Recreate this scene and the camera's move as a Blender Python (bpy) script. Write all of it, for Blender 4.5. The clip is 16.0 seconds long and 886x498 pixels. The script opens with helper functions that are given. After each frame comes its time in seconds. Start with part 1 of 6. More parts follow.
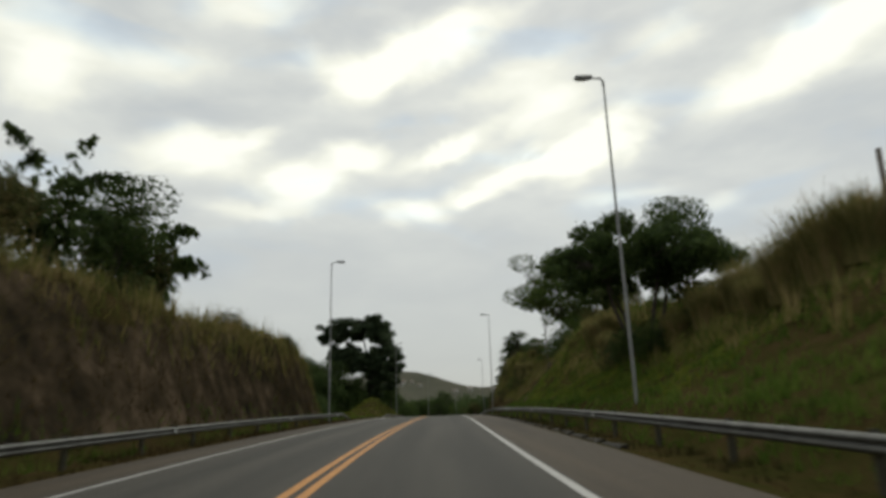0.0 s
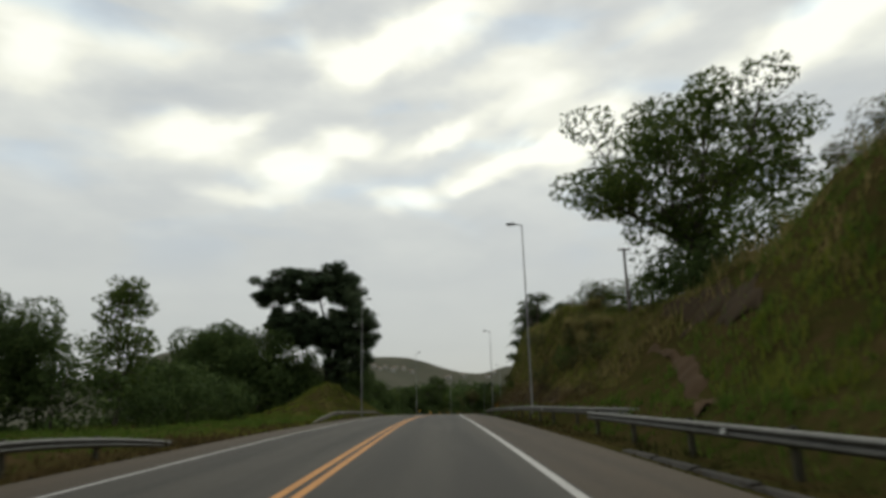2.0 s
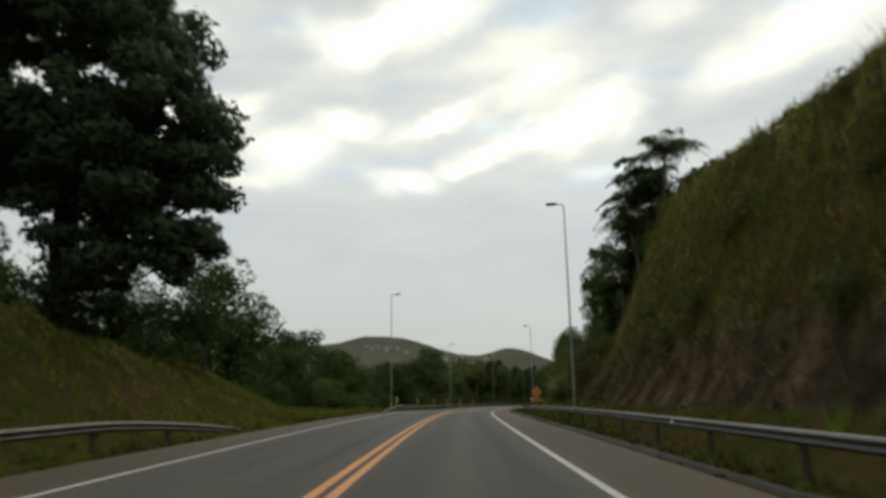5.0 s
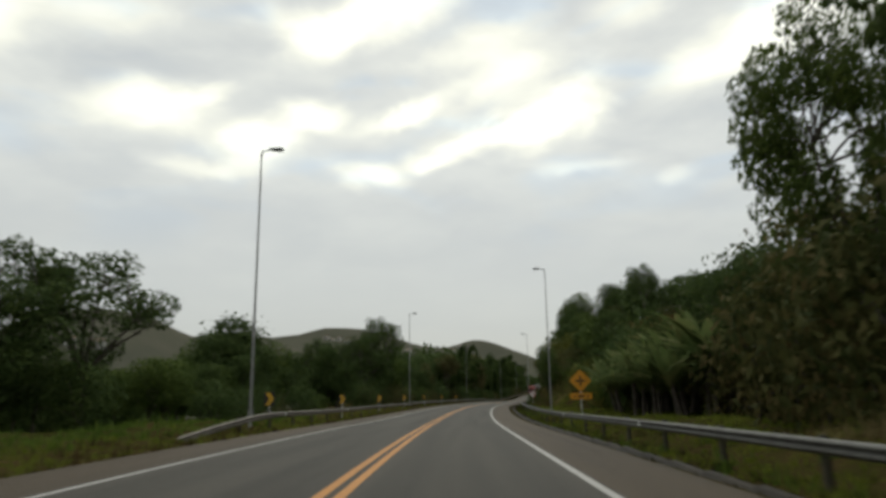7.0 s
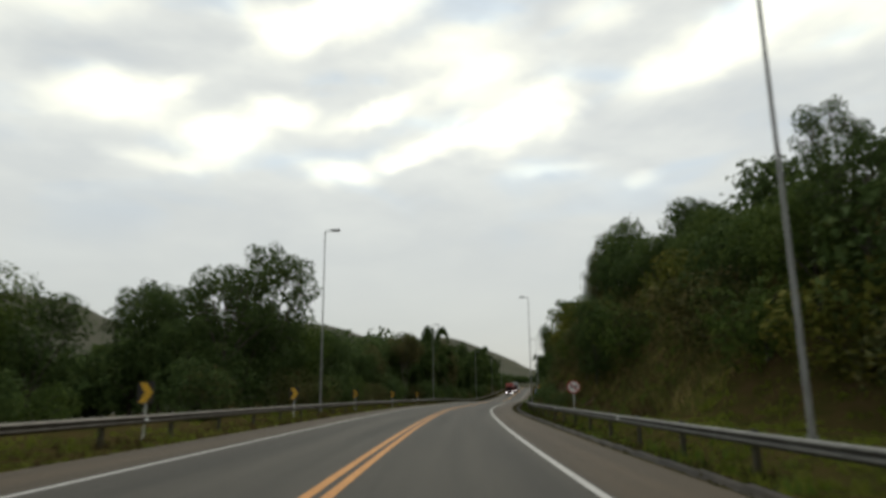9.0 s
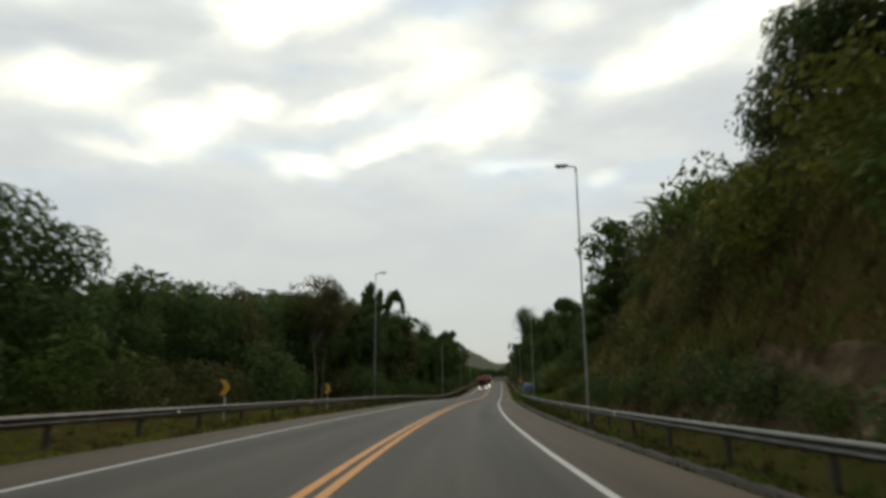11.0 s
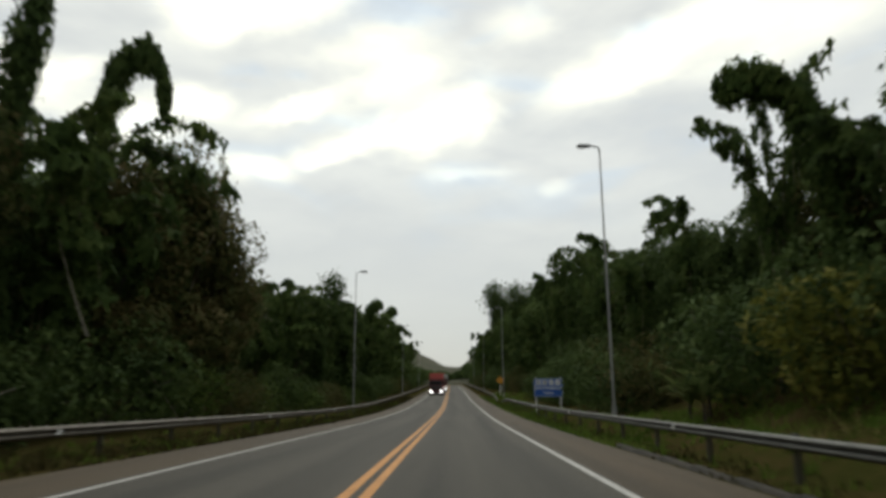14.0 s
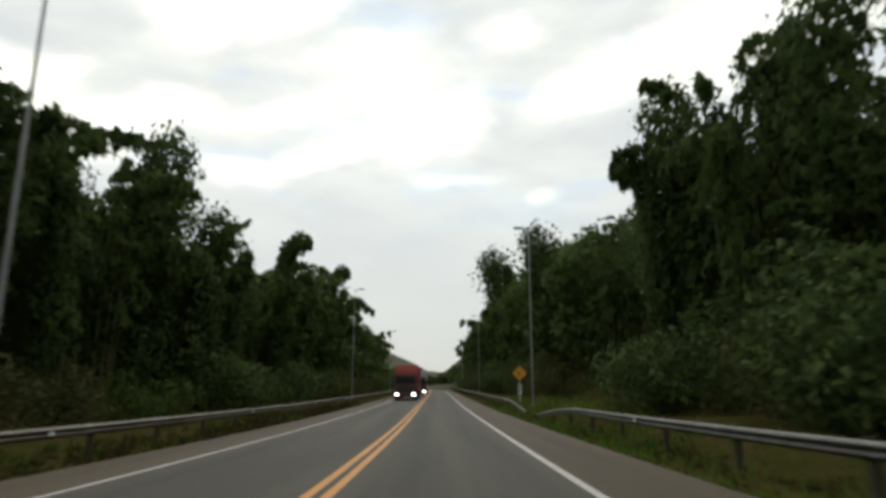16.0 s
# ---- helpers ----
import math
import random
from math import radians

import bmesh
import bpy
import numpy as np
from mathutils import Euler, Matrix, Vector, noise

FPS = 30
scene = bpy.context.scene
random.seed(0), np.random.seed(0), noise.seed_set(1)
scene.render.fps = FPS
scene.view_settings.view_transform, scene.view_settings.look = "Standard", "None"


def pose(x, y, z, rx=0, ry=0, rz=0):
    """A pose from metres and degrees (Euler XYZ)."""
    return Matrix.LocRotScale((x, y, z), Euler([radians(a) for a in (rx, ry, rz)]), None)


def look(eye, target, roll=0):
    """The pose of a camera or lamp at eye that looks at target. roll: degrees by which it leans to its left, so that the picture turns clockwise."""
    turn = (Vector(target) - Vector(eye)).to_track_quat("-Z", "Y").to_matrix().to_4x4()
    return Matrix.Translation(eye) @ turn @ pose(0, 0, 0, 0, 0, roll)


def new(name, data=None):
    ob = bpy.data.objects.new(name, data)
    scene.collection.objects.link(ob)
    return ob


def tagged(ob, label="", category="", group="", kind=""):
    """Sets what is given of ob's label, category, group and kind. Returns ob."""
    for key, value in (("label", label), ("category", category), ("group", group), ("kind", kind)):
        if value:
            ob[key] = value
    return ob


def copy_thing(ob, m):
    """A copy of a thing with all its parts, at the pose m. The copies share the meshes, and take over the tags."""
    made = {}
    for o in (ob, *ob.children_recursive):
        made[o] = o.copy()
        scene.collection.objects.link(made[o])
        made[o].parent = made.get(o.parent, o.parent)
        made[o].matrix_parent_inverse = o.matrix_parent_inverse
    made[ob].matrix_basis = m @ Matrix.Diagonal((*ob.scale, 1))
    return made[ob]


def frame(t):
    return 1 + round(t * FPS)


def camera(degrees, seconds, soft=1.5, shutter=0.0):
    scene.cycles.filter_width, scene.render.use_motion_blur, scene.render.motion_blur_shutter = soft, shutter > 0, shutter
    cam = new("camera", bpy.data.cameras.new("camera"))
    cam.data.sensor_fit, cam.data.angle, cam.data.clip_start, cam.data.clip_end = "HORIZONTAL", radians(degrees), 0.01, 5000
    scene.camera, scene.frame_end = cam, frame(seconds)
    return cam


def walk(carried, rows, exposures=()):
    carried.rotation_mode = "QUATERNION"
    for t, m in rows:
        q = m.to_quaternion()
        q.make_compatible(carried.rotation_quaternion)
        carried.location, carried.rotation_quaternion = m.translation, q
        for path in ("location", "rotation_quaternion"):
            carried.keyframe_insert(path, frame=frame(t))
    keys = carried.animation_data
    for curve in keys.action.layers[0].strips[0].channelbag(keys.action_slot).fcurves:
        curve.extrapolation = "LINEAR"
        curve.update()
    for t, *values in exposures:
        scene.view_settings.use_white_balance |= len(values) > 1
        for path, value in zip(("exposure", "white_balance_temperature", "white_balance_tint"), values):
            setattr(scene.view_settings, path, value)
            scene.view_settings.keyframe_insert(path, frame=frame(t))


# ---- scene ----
# ---- the road's line: heading in degrees, grade and cross-fall in per cent, every 20 m from s = -40 ----
STEP = 20.0
FOV = 69.62
HEADING = [5.88, 4.29, 2.71, 0.96, 0.44, 0.82, 0.41, -0.63, -1.33, -2.45, -4.17, -5.12, -6.48, -7.93, -9.28, -11.59, -13.16, -13.97, -14.62, -14.74, -15, -14.71, -14.4, -14.6, -14.65, -14.5, -14.35, -14.25, -14.2, -14.2, -14.2, -14.2, -14.2, -14.2]
GRADE = [6.16, 5.1, 4.04, 2.96, 2.04, 1.27, 0.22, -0.54, -0.84, -1.55, -2.46, -3.19, -2.32, -2.03, -2.17, -2.36, -2.23, -2.14, -2.58, -2.59, -1.56, -0.43, 0.33, 0.72, 0.8, 0.82, 0.82, 0.82, 0.82, 0.82, 0.82, 0.82, 0.82, 0.82]
CROSS = [0.82, 0.87, 0.99, 0.92, 0.69, 0.32, 0.16, -0.74, -1.2, -1.62, -2.25, -2.55, -2.45, -2.18, -2.24, -2.57, -2.54, -2.48, -1.82, -0.65, 0.53, 0.53, 0.43, 0.33, 0.26, 0.2, 0.16, 0.13, 0.1, 0.08, 0.07, 0.06, 0.05, 0.05]

cam = camera(FOV, 16.0, soft=3.6, shutter=0.25)
PATH = [
    (0, pose(1.707, 0.081, 1.196, 105.014, 1.674, 1.056)),
    (0.5, pose(1.383, 10.591, 1.592, 104.788, 1.241, 0.620)),
    (1, pose(1.218, 21.112, 1.926, 104.500, 0.951, 0.424)),
    (1.5, pose(1.127, 31.656, 2.205, 104.184, 1.065, 0.247)),
    (2, pose(1.091, 42.234, 2.433, 103.866, 1.542, 0.415)),
    (2.5, pose(0.956, 52.857, 2.615, 103.631, 1.446, 0.466)),
    (3, pose(0.803, 63.507, 2.755, 103.628, 1.374, 0.485)),
    (3.5, pose(0.592, 74.178, 2.841, 103.221, 0.976, 0.624)),
    (4, pose(0.408, 84.870, 2.863, 102.832, 0.946, 0.514)),
    (4.6, pose(0.348, 97.712, 2.821, 102.512, 0.802, 0.302)),
    (5.4, pose(0.559, 115.019, 2.704, 102.250, 0.855, -0.485)),
    (6.2, pose(0.986, 132.700, 2.528, 102.010, 0.909, -1.499)),
    (7, pose(1.770, 150.760, 2.225, 101.800, 0.962, -3.081)),
    (7.5, pose(2.567, 162.148, 1.956, 101.412, 1.521, -3.718)),
    (8, pose(3.518, 173.560, 1.627, 101.747, -0.010, -4.250)),
    (8.5, pose(4.588, 184.982, 1.264, 101.433, 0.474, -4.747)),
    (9, pose(5.740, 196.427, 0.948, 101.732, 0.610, -6.071)),
    (9.8, pose(7.969, 214.737, 0.546, 101.561, 0.535, -7.330)),
    (10.7, pose(10.989, 235.415, 0.114, 101.369, 0.452, -8.615)),
    (11.5, pose(14.207, 253.776, -0.308, 101.197, 0.377, -10.601)),
    (12, pose(16.589, 265.203, -0.586, 101.421, 0.139, -11.078)),
    (12.5, pose(19.023, 276.631, -0.849, 101.469, 1.372, -11.598)),
    (13, pose(21.623, 288.037, -1.104, 101.599, 1.413, -12.311)),
    (13.5, pose(24.302, 299.443, -1.350, 101.655, 0.710, -13.004)),
    (14, pose(27.133, 310.827, -1.614, 101.802, 0.295, -13.730)),
    (14.5, pose(30.096, 322.188, -1.908, 101.783, 1.252, -14.253)),
    (15, pose(33.134, 333.544, -2.213, 101.890, 0.590, -14.709)),
    (15.5, pose(36.266, 344.885, -2.494, 102.090, 0.030, -14.927)),
    (16, pose(39.440, 356.220, -2.705, 102.423, -0.087, -15.090)),
]
walk(cam, PATH, exposures=[(0.0, -0.04), (3.2, -0.04), (4.5, 0.06), (7.0, 0.06), (9.0, 0.14), (12.0, 0.14), (14.0, 0.2), (16.0, 0.34)])

# ---- world, sun ----
def build_world():
    world = bpy.data.worlds.new("overcast_sky")
    world.use_nodes = True
    scene.world = world
    nt = world.node_tree
    nt.nodes.clear()
    N, L = nt.nodes.new, nt.links.new
    out, bg = N("ShaderNodeOutputWorld"), N("ShaderNodeBackground")
    L(bg.outputs[0], out.inputs[0])
    geo = N("ShaderNodeTexCoord")
    sep = N("ShaderNodeSeparateXYZ")
    L(geo.outputs["Generated"], sep.inputs[0])

    def m(op, a, b=None, c=None, clamp=False):
        n = N("ShaderNodeMath")
        n.operation, n.use_clamp = op, clamp
        for i, v in enumerate((a, b, c)):
            if v is None:
                continue
            if isinstance(v, (int, float)):
                n.inputs[i].default_value = v
            else:
                L(v, n.inputs[i])
        return n.outputs[0]

    az = m("MULTIPLY", m("ARCTAN2", sep.outputs[0], sep.outputs[1]), 57.2958)
    el = m("MULTIPLY", m("ARCSINE", m("MINIMUM", m("MAXIMUM", sep.outputs[2], -1.0), 1.0)), 57.2958)
    # cloud deck: the direction carried to a level sheet overhead
    down = m("ADD", m("MAXIMUM", sep.outputs[2], 0.0), 0.16)
    deck = N("ShaderNodeCombineXYZ")
    L(m("DIVIDE", sep.outputs[0], down), deck.inputs[0])
    L(m("DIVIDE", sep.outputs[1], down), deck.inputs[1])

    def noise_tex(vec, scale, detail, rough, loc, rot, sc):
        mp = N("ShaderNodeMapping")
        L(vec, mp.inputs["Vector"])
        mp.inputs["Location"].default_value = loc
        mp.inputs["Rotation"].default_value = (0, 0, radians(rot))
        mp.inputs["Scale"].default_value = sc
        n = N("ShaderNodeTexNoise")
        L(mp.outputs[0], n.inputs["Vector"])
        n.inputs["Scale"].default_value, n.inputs["Detail"].default_value, n.inputs["Roughness"].default_value = scale, detail, rough
        n.inputs["Distortion"].default_value = 0.35
        return n.outputs["Fac"], n.outputs["Color"]

    big, _ = noise_tex(deck.outputs[0], 1.1, 3, 0.5, (0.3, 1.1, 0), 28, (0.6, 1.3, 1))
    # view-angle sheet for the gaps in the deck, bent softly so that their rims are uneven
    ang = N("ShaderNodeCombineXYZ")
    L(az, ang.inputs[0])
    L(el, ang.inputs[1])
    _, bend = noise_tex(ang.outputs[0], 0.16, 3, 0.5, (4.0, 9.0, 0), -18, (0.8, 1.3, 1))
    wob = N("ShaderNodeVectorMath")
    wob.operation = "MULTIPLY_ADD"
    L(bend, wob.inputs[0])
    wob.inputs[1].default_value = (6.5, 4.0, 0)
    wob.inputs[2].default_value = (-3.25, -2.0, 0)
    bent = N("ShaderNodeVectorMath")
    L(ang.outputs[0], bent.inputs[0])
    L(wob.outputs[0], bent.inputs[1])
    total = None
    for a, e, ra, re, tilt, power in GAPS:
        mp = N("ShaderNodeMapping")
        mp.vector_type = "TEXTURE"
        L(bent.outputs[0], mp.inputs["Vector"])
        mp.inputs["Location"].default_value = (a, e, 0)
        mp.inputs["Rotation"].default_value = (0, 0, radians(tilt))
        mp.inputs["Scale"].default_value = (ra, re, 1)
        ln = N("ShaderNodeVectorMath")
        ln.operation = "LENGTH"
        L(mp.outputs[0], ln.inputs[0])
        g = N("ShaderNodeMapRange")
        g.interpolation_type = "SMOOTHERSTEP"
        L(ln.outputs["Value"], g.inputs[0])
        g.inputs[1].default_value, g.inputs[2].default_value = 2.3, 0.0
        g.inputs[3].default_value, g.inputs[4].default_value = 0.0, power
        total = g.outputs[0] if total is None else m("ADD", total, g.outputs[0])
    # long soft rolls of the deck that climb to the right
    streak, _ = noise_tex(ang.outputs[0], 1.0, 2, 0.45, (3.0, 1.0, 0), -17, (0.045, 0.17, 1))
    puffs, _ = noise_tex(ang.outputs[0], 1.0, 3, 0.5, (7.0, 2.0, 0), -24, (0.10, 0.24, 1))
    fine, _ = noise_tex(ang.outputs[0], 1.0, 4, 0.55, (2.0, 6.0, 0), -22, (0.22, 0.55, 1))
    rolls = m("ADD", m("MULTIPLY", m("SUBTRACT", streak, 0.5), 0.62), m("MULTIPLY", m("SUBTRACT", puffs, 0.5), 0.50))
    rolls = m("ADD", rolls, m("MULTIPLY", m("SUBTRACT", fine, 0.5), 0.26))
    thin = m("ADD", m("MULTIPLY", m("SUBTRACT", big, 0.5), 0.35), rolls)
    upper = N("ShaderNodeMapRange")
    upper.interpolation_type = "SMOOTHSTEP"
    L(el, upper.inputs[0])
    upper.inputs[1].default_value, upper.inputs[2].default_value = 7.0, 21.0
    thin = m("MULTIPLY", thin, m("ADD", m("MULTIPLY", upper.outputs[0], 0.6), 0.4))
    bright = m("ADD", m("ADD", thin, 0.33), m("MULTIPLY", total, 0.90))
    ramp = N("ShaderNodeValToRGB")
    L(bright, ramp.inputs[0])
    e = ramp.color_ramp.elements
    e[0].position, e[0].color = 0.0, (0.545, 0.580, 0.585, 1)
    e[1].position, e[1].color = 1.0, (1.14, 1.14, 1.00, 1)
    for p, c in ((0.28, (0.645, 0.668, 0.638, 1)), (0.5, (0.765, 0.783, 0.722, 1)), (0.75, (0.955, 0.96, 0.830, 1))):
        el_ = e.new(p)
        el_.color = c
    # faint blue where the veil is thin beside the gaps
    veil, _ = noise_tex(ang.outputs[0], 1.0, 2, 0.5, (1.0, 5.0, 0), -20, (0.07, 0.20, 1))
    vr = N("ShaderNodeMapRange")
    vr.interpolation_type = "SMOOTHSTEP"
    L(veil, vr.inputs[0])
    vr.inputs[1].default_value, vr.inputs[2].default_value = 0.50, 0.72
    vr.inputs[3].default_value, vr.inputs[4].default_value = 0.0, 0.85
    tint = N("ShaderNodeMix")
    tint.data_type, tint.blend_type = "RGBA", "MULTIPLY"
    L(m("MULTIPLY", vr.outputs[0], upper.outputs[0]), tint.inputs["Factor"])
    L(ramp.outputs[0], tint.inputs["A"])
    tint.inputs["B"].default_value = (0.85, 0.95, 1.10, 1)
    # haze towards the horizon
    low = N("ShaderNodeMapRange")
    L(el, low.inputs[0])
    low.inputs[1].default_value, low.inputs[2].default_value = 0.0, 18.5
    low.inputs[3].default_value, low.inputs[4].default_value = 0.85, 0.0
    mix = N("ShaderNodeMix")
    mix.data_type = "RGBA"
    L(low.outputs[0], mix.inputs["Factor"])
    L(tint.outputs["Result"], mix.inputs["A"])
    mix.inputs["B"].default_value = (0.475, 0.488, 0.462, 1)
    # clear sky behind the deck
    sky = N("ShaderNodeTexSky")
    sky.sky_type, sky.sun_disc = "NISHITA", False
    sky.sun_elevation, sky.sun_rotation = radians(SUN_EL), radians(SUN_AZ)
    skyk = N("ShaderNodeMix")
    skyk.data_type, skyk.blend_type = "RGBA", "ADD"
    skyk.inputs["Factor"].default_value = 0.009
    L(mix.outputs["Result"], skyk.inputs["A"])
    L(sky.outputs[0], skyk.inputs["B"])
    L(skyk.outputs["Result"], bg.inputs[0])
    bg.inputs[1].default_value = SKY_STRENGTH


# gaps where the cloud deck thins out: azimuth, elevation, half width, half height (degrees), tilt, strength
GAPS = [
    (-1.4, 32.8, 6.8, 1.8, 17, 1.0), (-8.2, 29.9, 3.3, 1.4, 25, 0.6), (-11.8, 31.2, 2.2, 1.1, 10, 0.4), (-23.4, 22.6, 4.6, 1.6, 5, 0.8),
    (-17.7, 24.1, 1.8, 0.5, 15, 0.4), (-13.7, 20.5, 2.8, 1.3, 0, 0.8), (-9.2, 22.9, 2.1, 1.1, 0, 0.7), (-2.9, 18.4, 2.5, 0.9, 5, 0.7),
] + [
    (1.8, 19.9, 1.5, 0.6, 0, 0.5), (0.0, 24.0, 3.9, 0.8, 22, 0.7), (9.5, 26.4, 2.9, 1.3, 15, 0.5), (13.9, 22.9, 4.2, 1.7, 22, 1.0),
    (7.5, 21.7, 4.6, 1.0, 15, 0.7), (32.9, 27.4, 7.4, 1.6, 20, 0.75), (-34.8, 25.7, 2.6, 1.8, 0, 0.5), (-36.5, 29.3, 3.3, 2.8, 0, 0.45),
] + [
    (-18.3, 35.0, 4.6, 1.6, 10, 0.6), (21.7, 31.1, 3.2, 1.2, 10, 0.4), (-17.9, 18.3, 3.5, 0.7, 0, 0.4), (16.5, 18.8, 3.0, 0.6, 0, 0.35),
    (24.8, 16.9, 1.2, 0.5, 0, 0.4), (46, 29, 8.0, 2.6, 15, 0.6), (9, 23.8, 8.0, 3.4, 8, 0.32), (-7, 21.6, 6.0, 2.0, 5, 0.25), (8, 29.5, 5.0, 1.6, 15, 0.4), (-27, 29, 5.0, 1.4, 15, 0.35),
]
SUN_EL, SUN_AZ = 52.0, 12.0
SKY_STRENGTH = 0.92
build_world()
sun = new("sun", bpy.data.lights.new("sun", "SUN"))
sun.data.energy, sun.data.angle, sun.data.color = 1.3, radians(35), (0.97, 0.98, 0.91)
sun.matrix_world = look((0, 0, 60), (-60 * math.cos(radians(SUN_EL)) * math.sin(radians(SUN_AZ)), -60 * math.cos(radians(SUN_EL)) * math.cos(radians(SUN_AZ)), 60 - 60 * math.sin(radians(SUN_EL))))

# ---- materials ----
def material(name, stops, scale=4.0, rough=0.85, bump=0.0, metal=0.0, island=0.0, obj_random=0.0, second=0.35, coord="Object", spec=0.3, translucent=0.0, detail=6, bump_scale=None, contrast=1.0):
    """A surface whose colour runs along stops by noise at two scales, with optional change from piece to piece."""
    mat = bpy.data.materials.new(name)
    mat.use_nodes = True
    nt = mat.node_tree
    N, L = nt.nodes.new, nt.links.new
    bsdf = nt.nodes["Principled BSDF"]
    tc = N("ShaderNodeTexCoord")
    n1, n2 = N("ShaderNodeTexNoise"), N("ShaderNodeTexNoise")
    for n, k in ((n1, 1.0), (n2, 0.13)):
        L(tc.outputs[coord], n.inputs["Vector"])
        n.inputs["Scale"].default_value, n.inputs["Detail"].default_value, n.inputs["Roughness"].default_value = scale * k, detail, 0.6
    mx = N("ShaderNodeMix")
    mx.inputs["Factor"].default_value = second
    L(n1.outputs["Fac"], mx.inputs["A"])
    L(n2.outputs["Fac"], mx.inputs["B"])
    fac = mx.outputs["Result"]
    if contrast != 1.0:
        wide = N("ShaderNodeMath")
        wide.operation = "MULTIPLY_ADD"
        L(fac, wide.inputs[0])
        wide.inputs[1].default_value, wide.inputs[2].default_value = contrast, 0.5 - 0.5 * contrast
        fac = wide.outputs[0]
    if island or obj_random:
        add = N("ShaderNodeMath")
        add.operation = "MULTIPLY_ADD"
        src = N("ShaderNodeNewGeometry").outputs["Random Per Island"] if island else N("ShaderNodeObjectInfo").outputs["Random"]
        L(src, add.inputs[0])
        add.inputs[1].default_value = island or obj_random
        sub = N("ShaderNodeMath")
        sub.operation = "SUBTRACT"
        L(fac, sub.inputs[0])
        sub.inputs[1].default_value = (island or obj_random) / 2
        L(sub.outputs[0], add.inputs[2])
        fac = add.outputs[0]
    ramp = N("ShaderNodeValToRGB")
    L(fac, ramp.inputs[0])
    e = ramp.color_ramp.elements
    lo, hi = 0.28, 0.72
    e[0].position, e[0].color = lo, (*stops[0], 1)
    e[1].position, e[1].color = hi, (*stops[-1], 1)
    for i, c in enumerate(stops[1:-1]):
        x = e.new(lo + (hi - lo) * (i + 1) / (len(stops) - 1))
        x.color = (*c, 1)
    L(ramp.outputs[0], bsdf.inputs["Base Color"])
    bsdf.inputs["Roughness"].default_value, bsdf.inputs["Metallic"].default_value = rough, metal
    bsdf.inputs["Specular IOR Level"].default_value = spec
    if bump:
        b = N("ShaderNodeBump")
        b.inputs["Strength"].default_value = bump
        b.inputs["Distance"].default_value = 0.05
        if bump_scale:
            n3 = N("ShaderNodeTexNoise")
            L(tc.outputs[coord], n3.inputs["Vector"])
            n3.inputs["Scale"].default_value, n3.inputs["Detail"].default_value = bump_scale, 4
            L(n3.outputs["Fac"], b.inputs["Height"])
        else:
            L(n1.outputs["Fac"], b.inputs["Height"])
        L(b.outputs[0], bsdf.inputs["Normal"])
    if translucent:
        tr = N("ShaderNodeBsdfTranslucent")
        L(ramp.outputs[0], tr.inputs[0])
        ms = N("ShaderNodeMixShader")
        ms.inputs[0].default_value = translucent
        out = nt.nodes["Material Output"]
        L(bsdf.outputs[0], ms.inputs[1])
        L(tr.outputs[0], ms.inputs[2])
        L(ms.outputs[0], out.inputs[0])
    return mat


def asphalt_material(name, stops, tracks):
    """Asphalt with fine aggregate, long stains and, on the lanes, polished wheel tracks (UV is metres along and across)."""
    mat = material(name, stops, scale=90.0, rough=0.82, bump=0.25, coord="UV", second=0.55, spec=0.25)
    nt = mat.node_tree
    N, L = nt.nodes.new, nt.links.new
    bsdf = nt.nodes["Principled BSDF"]
    uv = N("ShaderNodeTexCoord")
    mp = N("ShaderNodeMapping")
    L(uv.outputs["UV"], mp.inputs["Vector"])
    mp.inputs["Scale"].default_value = (0.05, 1.4, 1)
    n = N("ShaderNodeTexNoise")
    L(mp.outputs[0], n.inputs["Vector"])
    n.inputs["Scale"].default_value, n.inputs["Detail"].default_value = 1.0, 5
    val = n.outputs["Fac"]
    if tracks:
        sep = N("ShaderNodeSeparateXYZ")
        L(uv.outputs["UV"], sep.inputs[0])
        w = N("ShaderNodeMath")
        w.operation = "COSINE"
        k = N("ShaderNodeMath")
        k.operation = "MULTIPLY"
        k.inputs[1].default_value = 2 * math.pi / 1.75
        L(sep.outputs[1], k.inputs[0])
        L(k.outputs[0], w.inputs[0])
        a = N("ShaderNodeMath")
        a.operation = "MULTIPLY_ADD"
        a.inputs[1].default_value = 0.10
        L(w.outputs[0], a.inputs[0])
        L(val, a.inputs[2])
        val = a.outputs[0]
    # shade of the cut banks put into the tone: the first stretch is darker
    cut_shade, along = N("ShaderNodeMapRange"), N("ShaderNodeSeparateXYZ")
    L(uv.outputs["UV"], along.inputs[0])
    L(along.outputs[0], cut_shade.inputs[0])
    cut_shade.inputs[1].default_value, cut_shade.inputs[2].default_value = 90.0, 140.0
    cut_shade.inputs[3].default_value, cut_shade.inputs[4].default_value = -0.05, 0.05
    toned = N("ShaderNodeMath")
    L(val, toned.inputs[0])
    L(cut_shade.outputs[0], toned.inputs[1])
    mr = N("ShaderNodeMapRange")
    L(toned.outputs[0], mr.inputs[0])
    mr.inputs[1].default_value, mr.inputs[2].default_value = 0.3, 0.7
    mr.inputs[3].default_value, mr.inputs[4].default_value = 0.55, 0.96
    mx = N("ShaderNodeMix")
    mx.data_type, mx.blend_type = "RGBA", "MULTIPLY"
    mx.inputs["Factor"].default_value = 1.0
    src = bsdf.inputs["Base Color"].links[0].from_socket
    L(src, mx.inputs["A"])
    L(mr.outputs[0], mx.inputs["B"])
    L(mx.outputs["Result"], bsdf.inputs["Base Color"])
    return mat


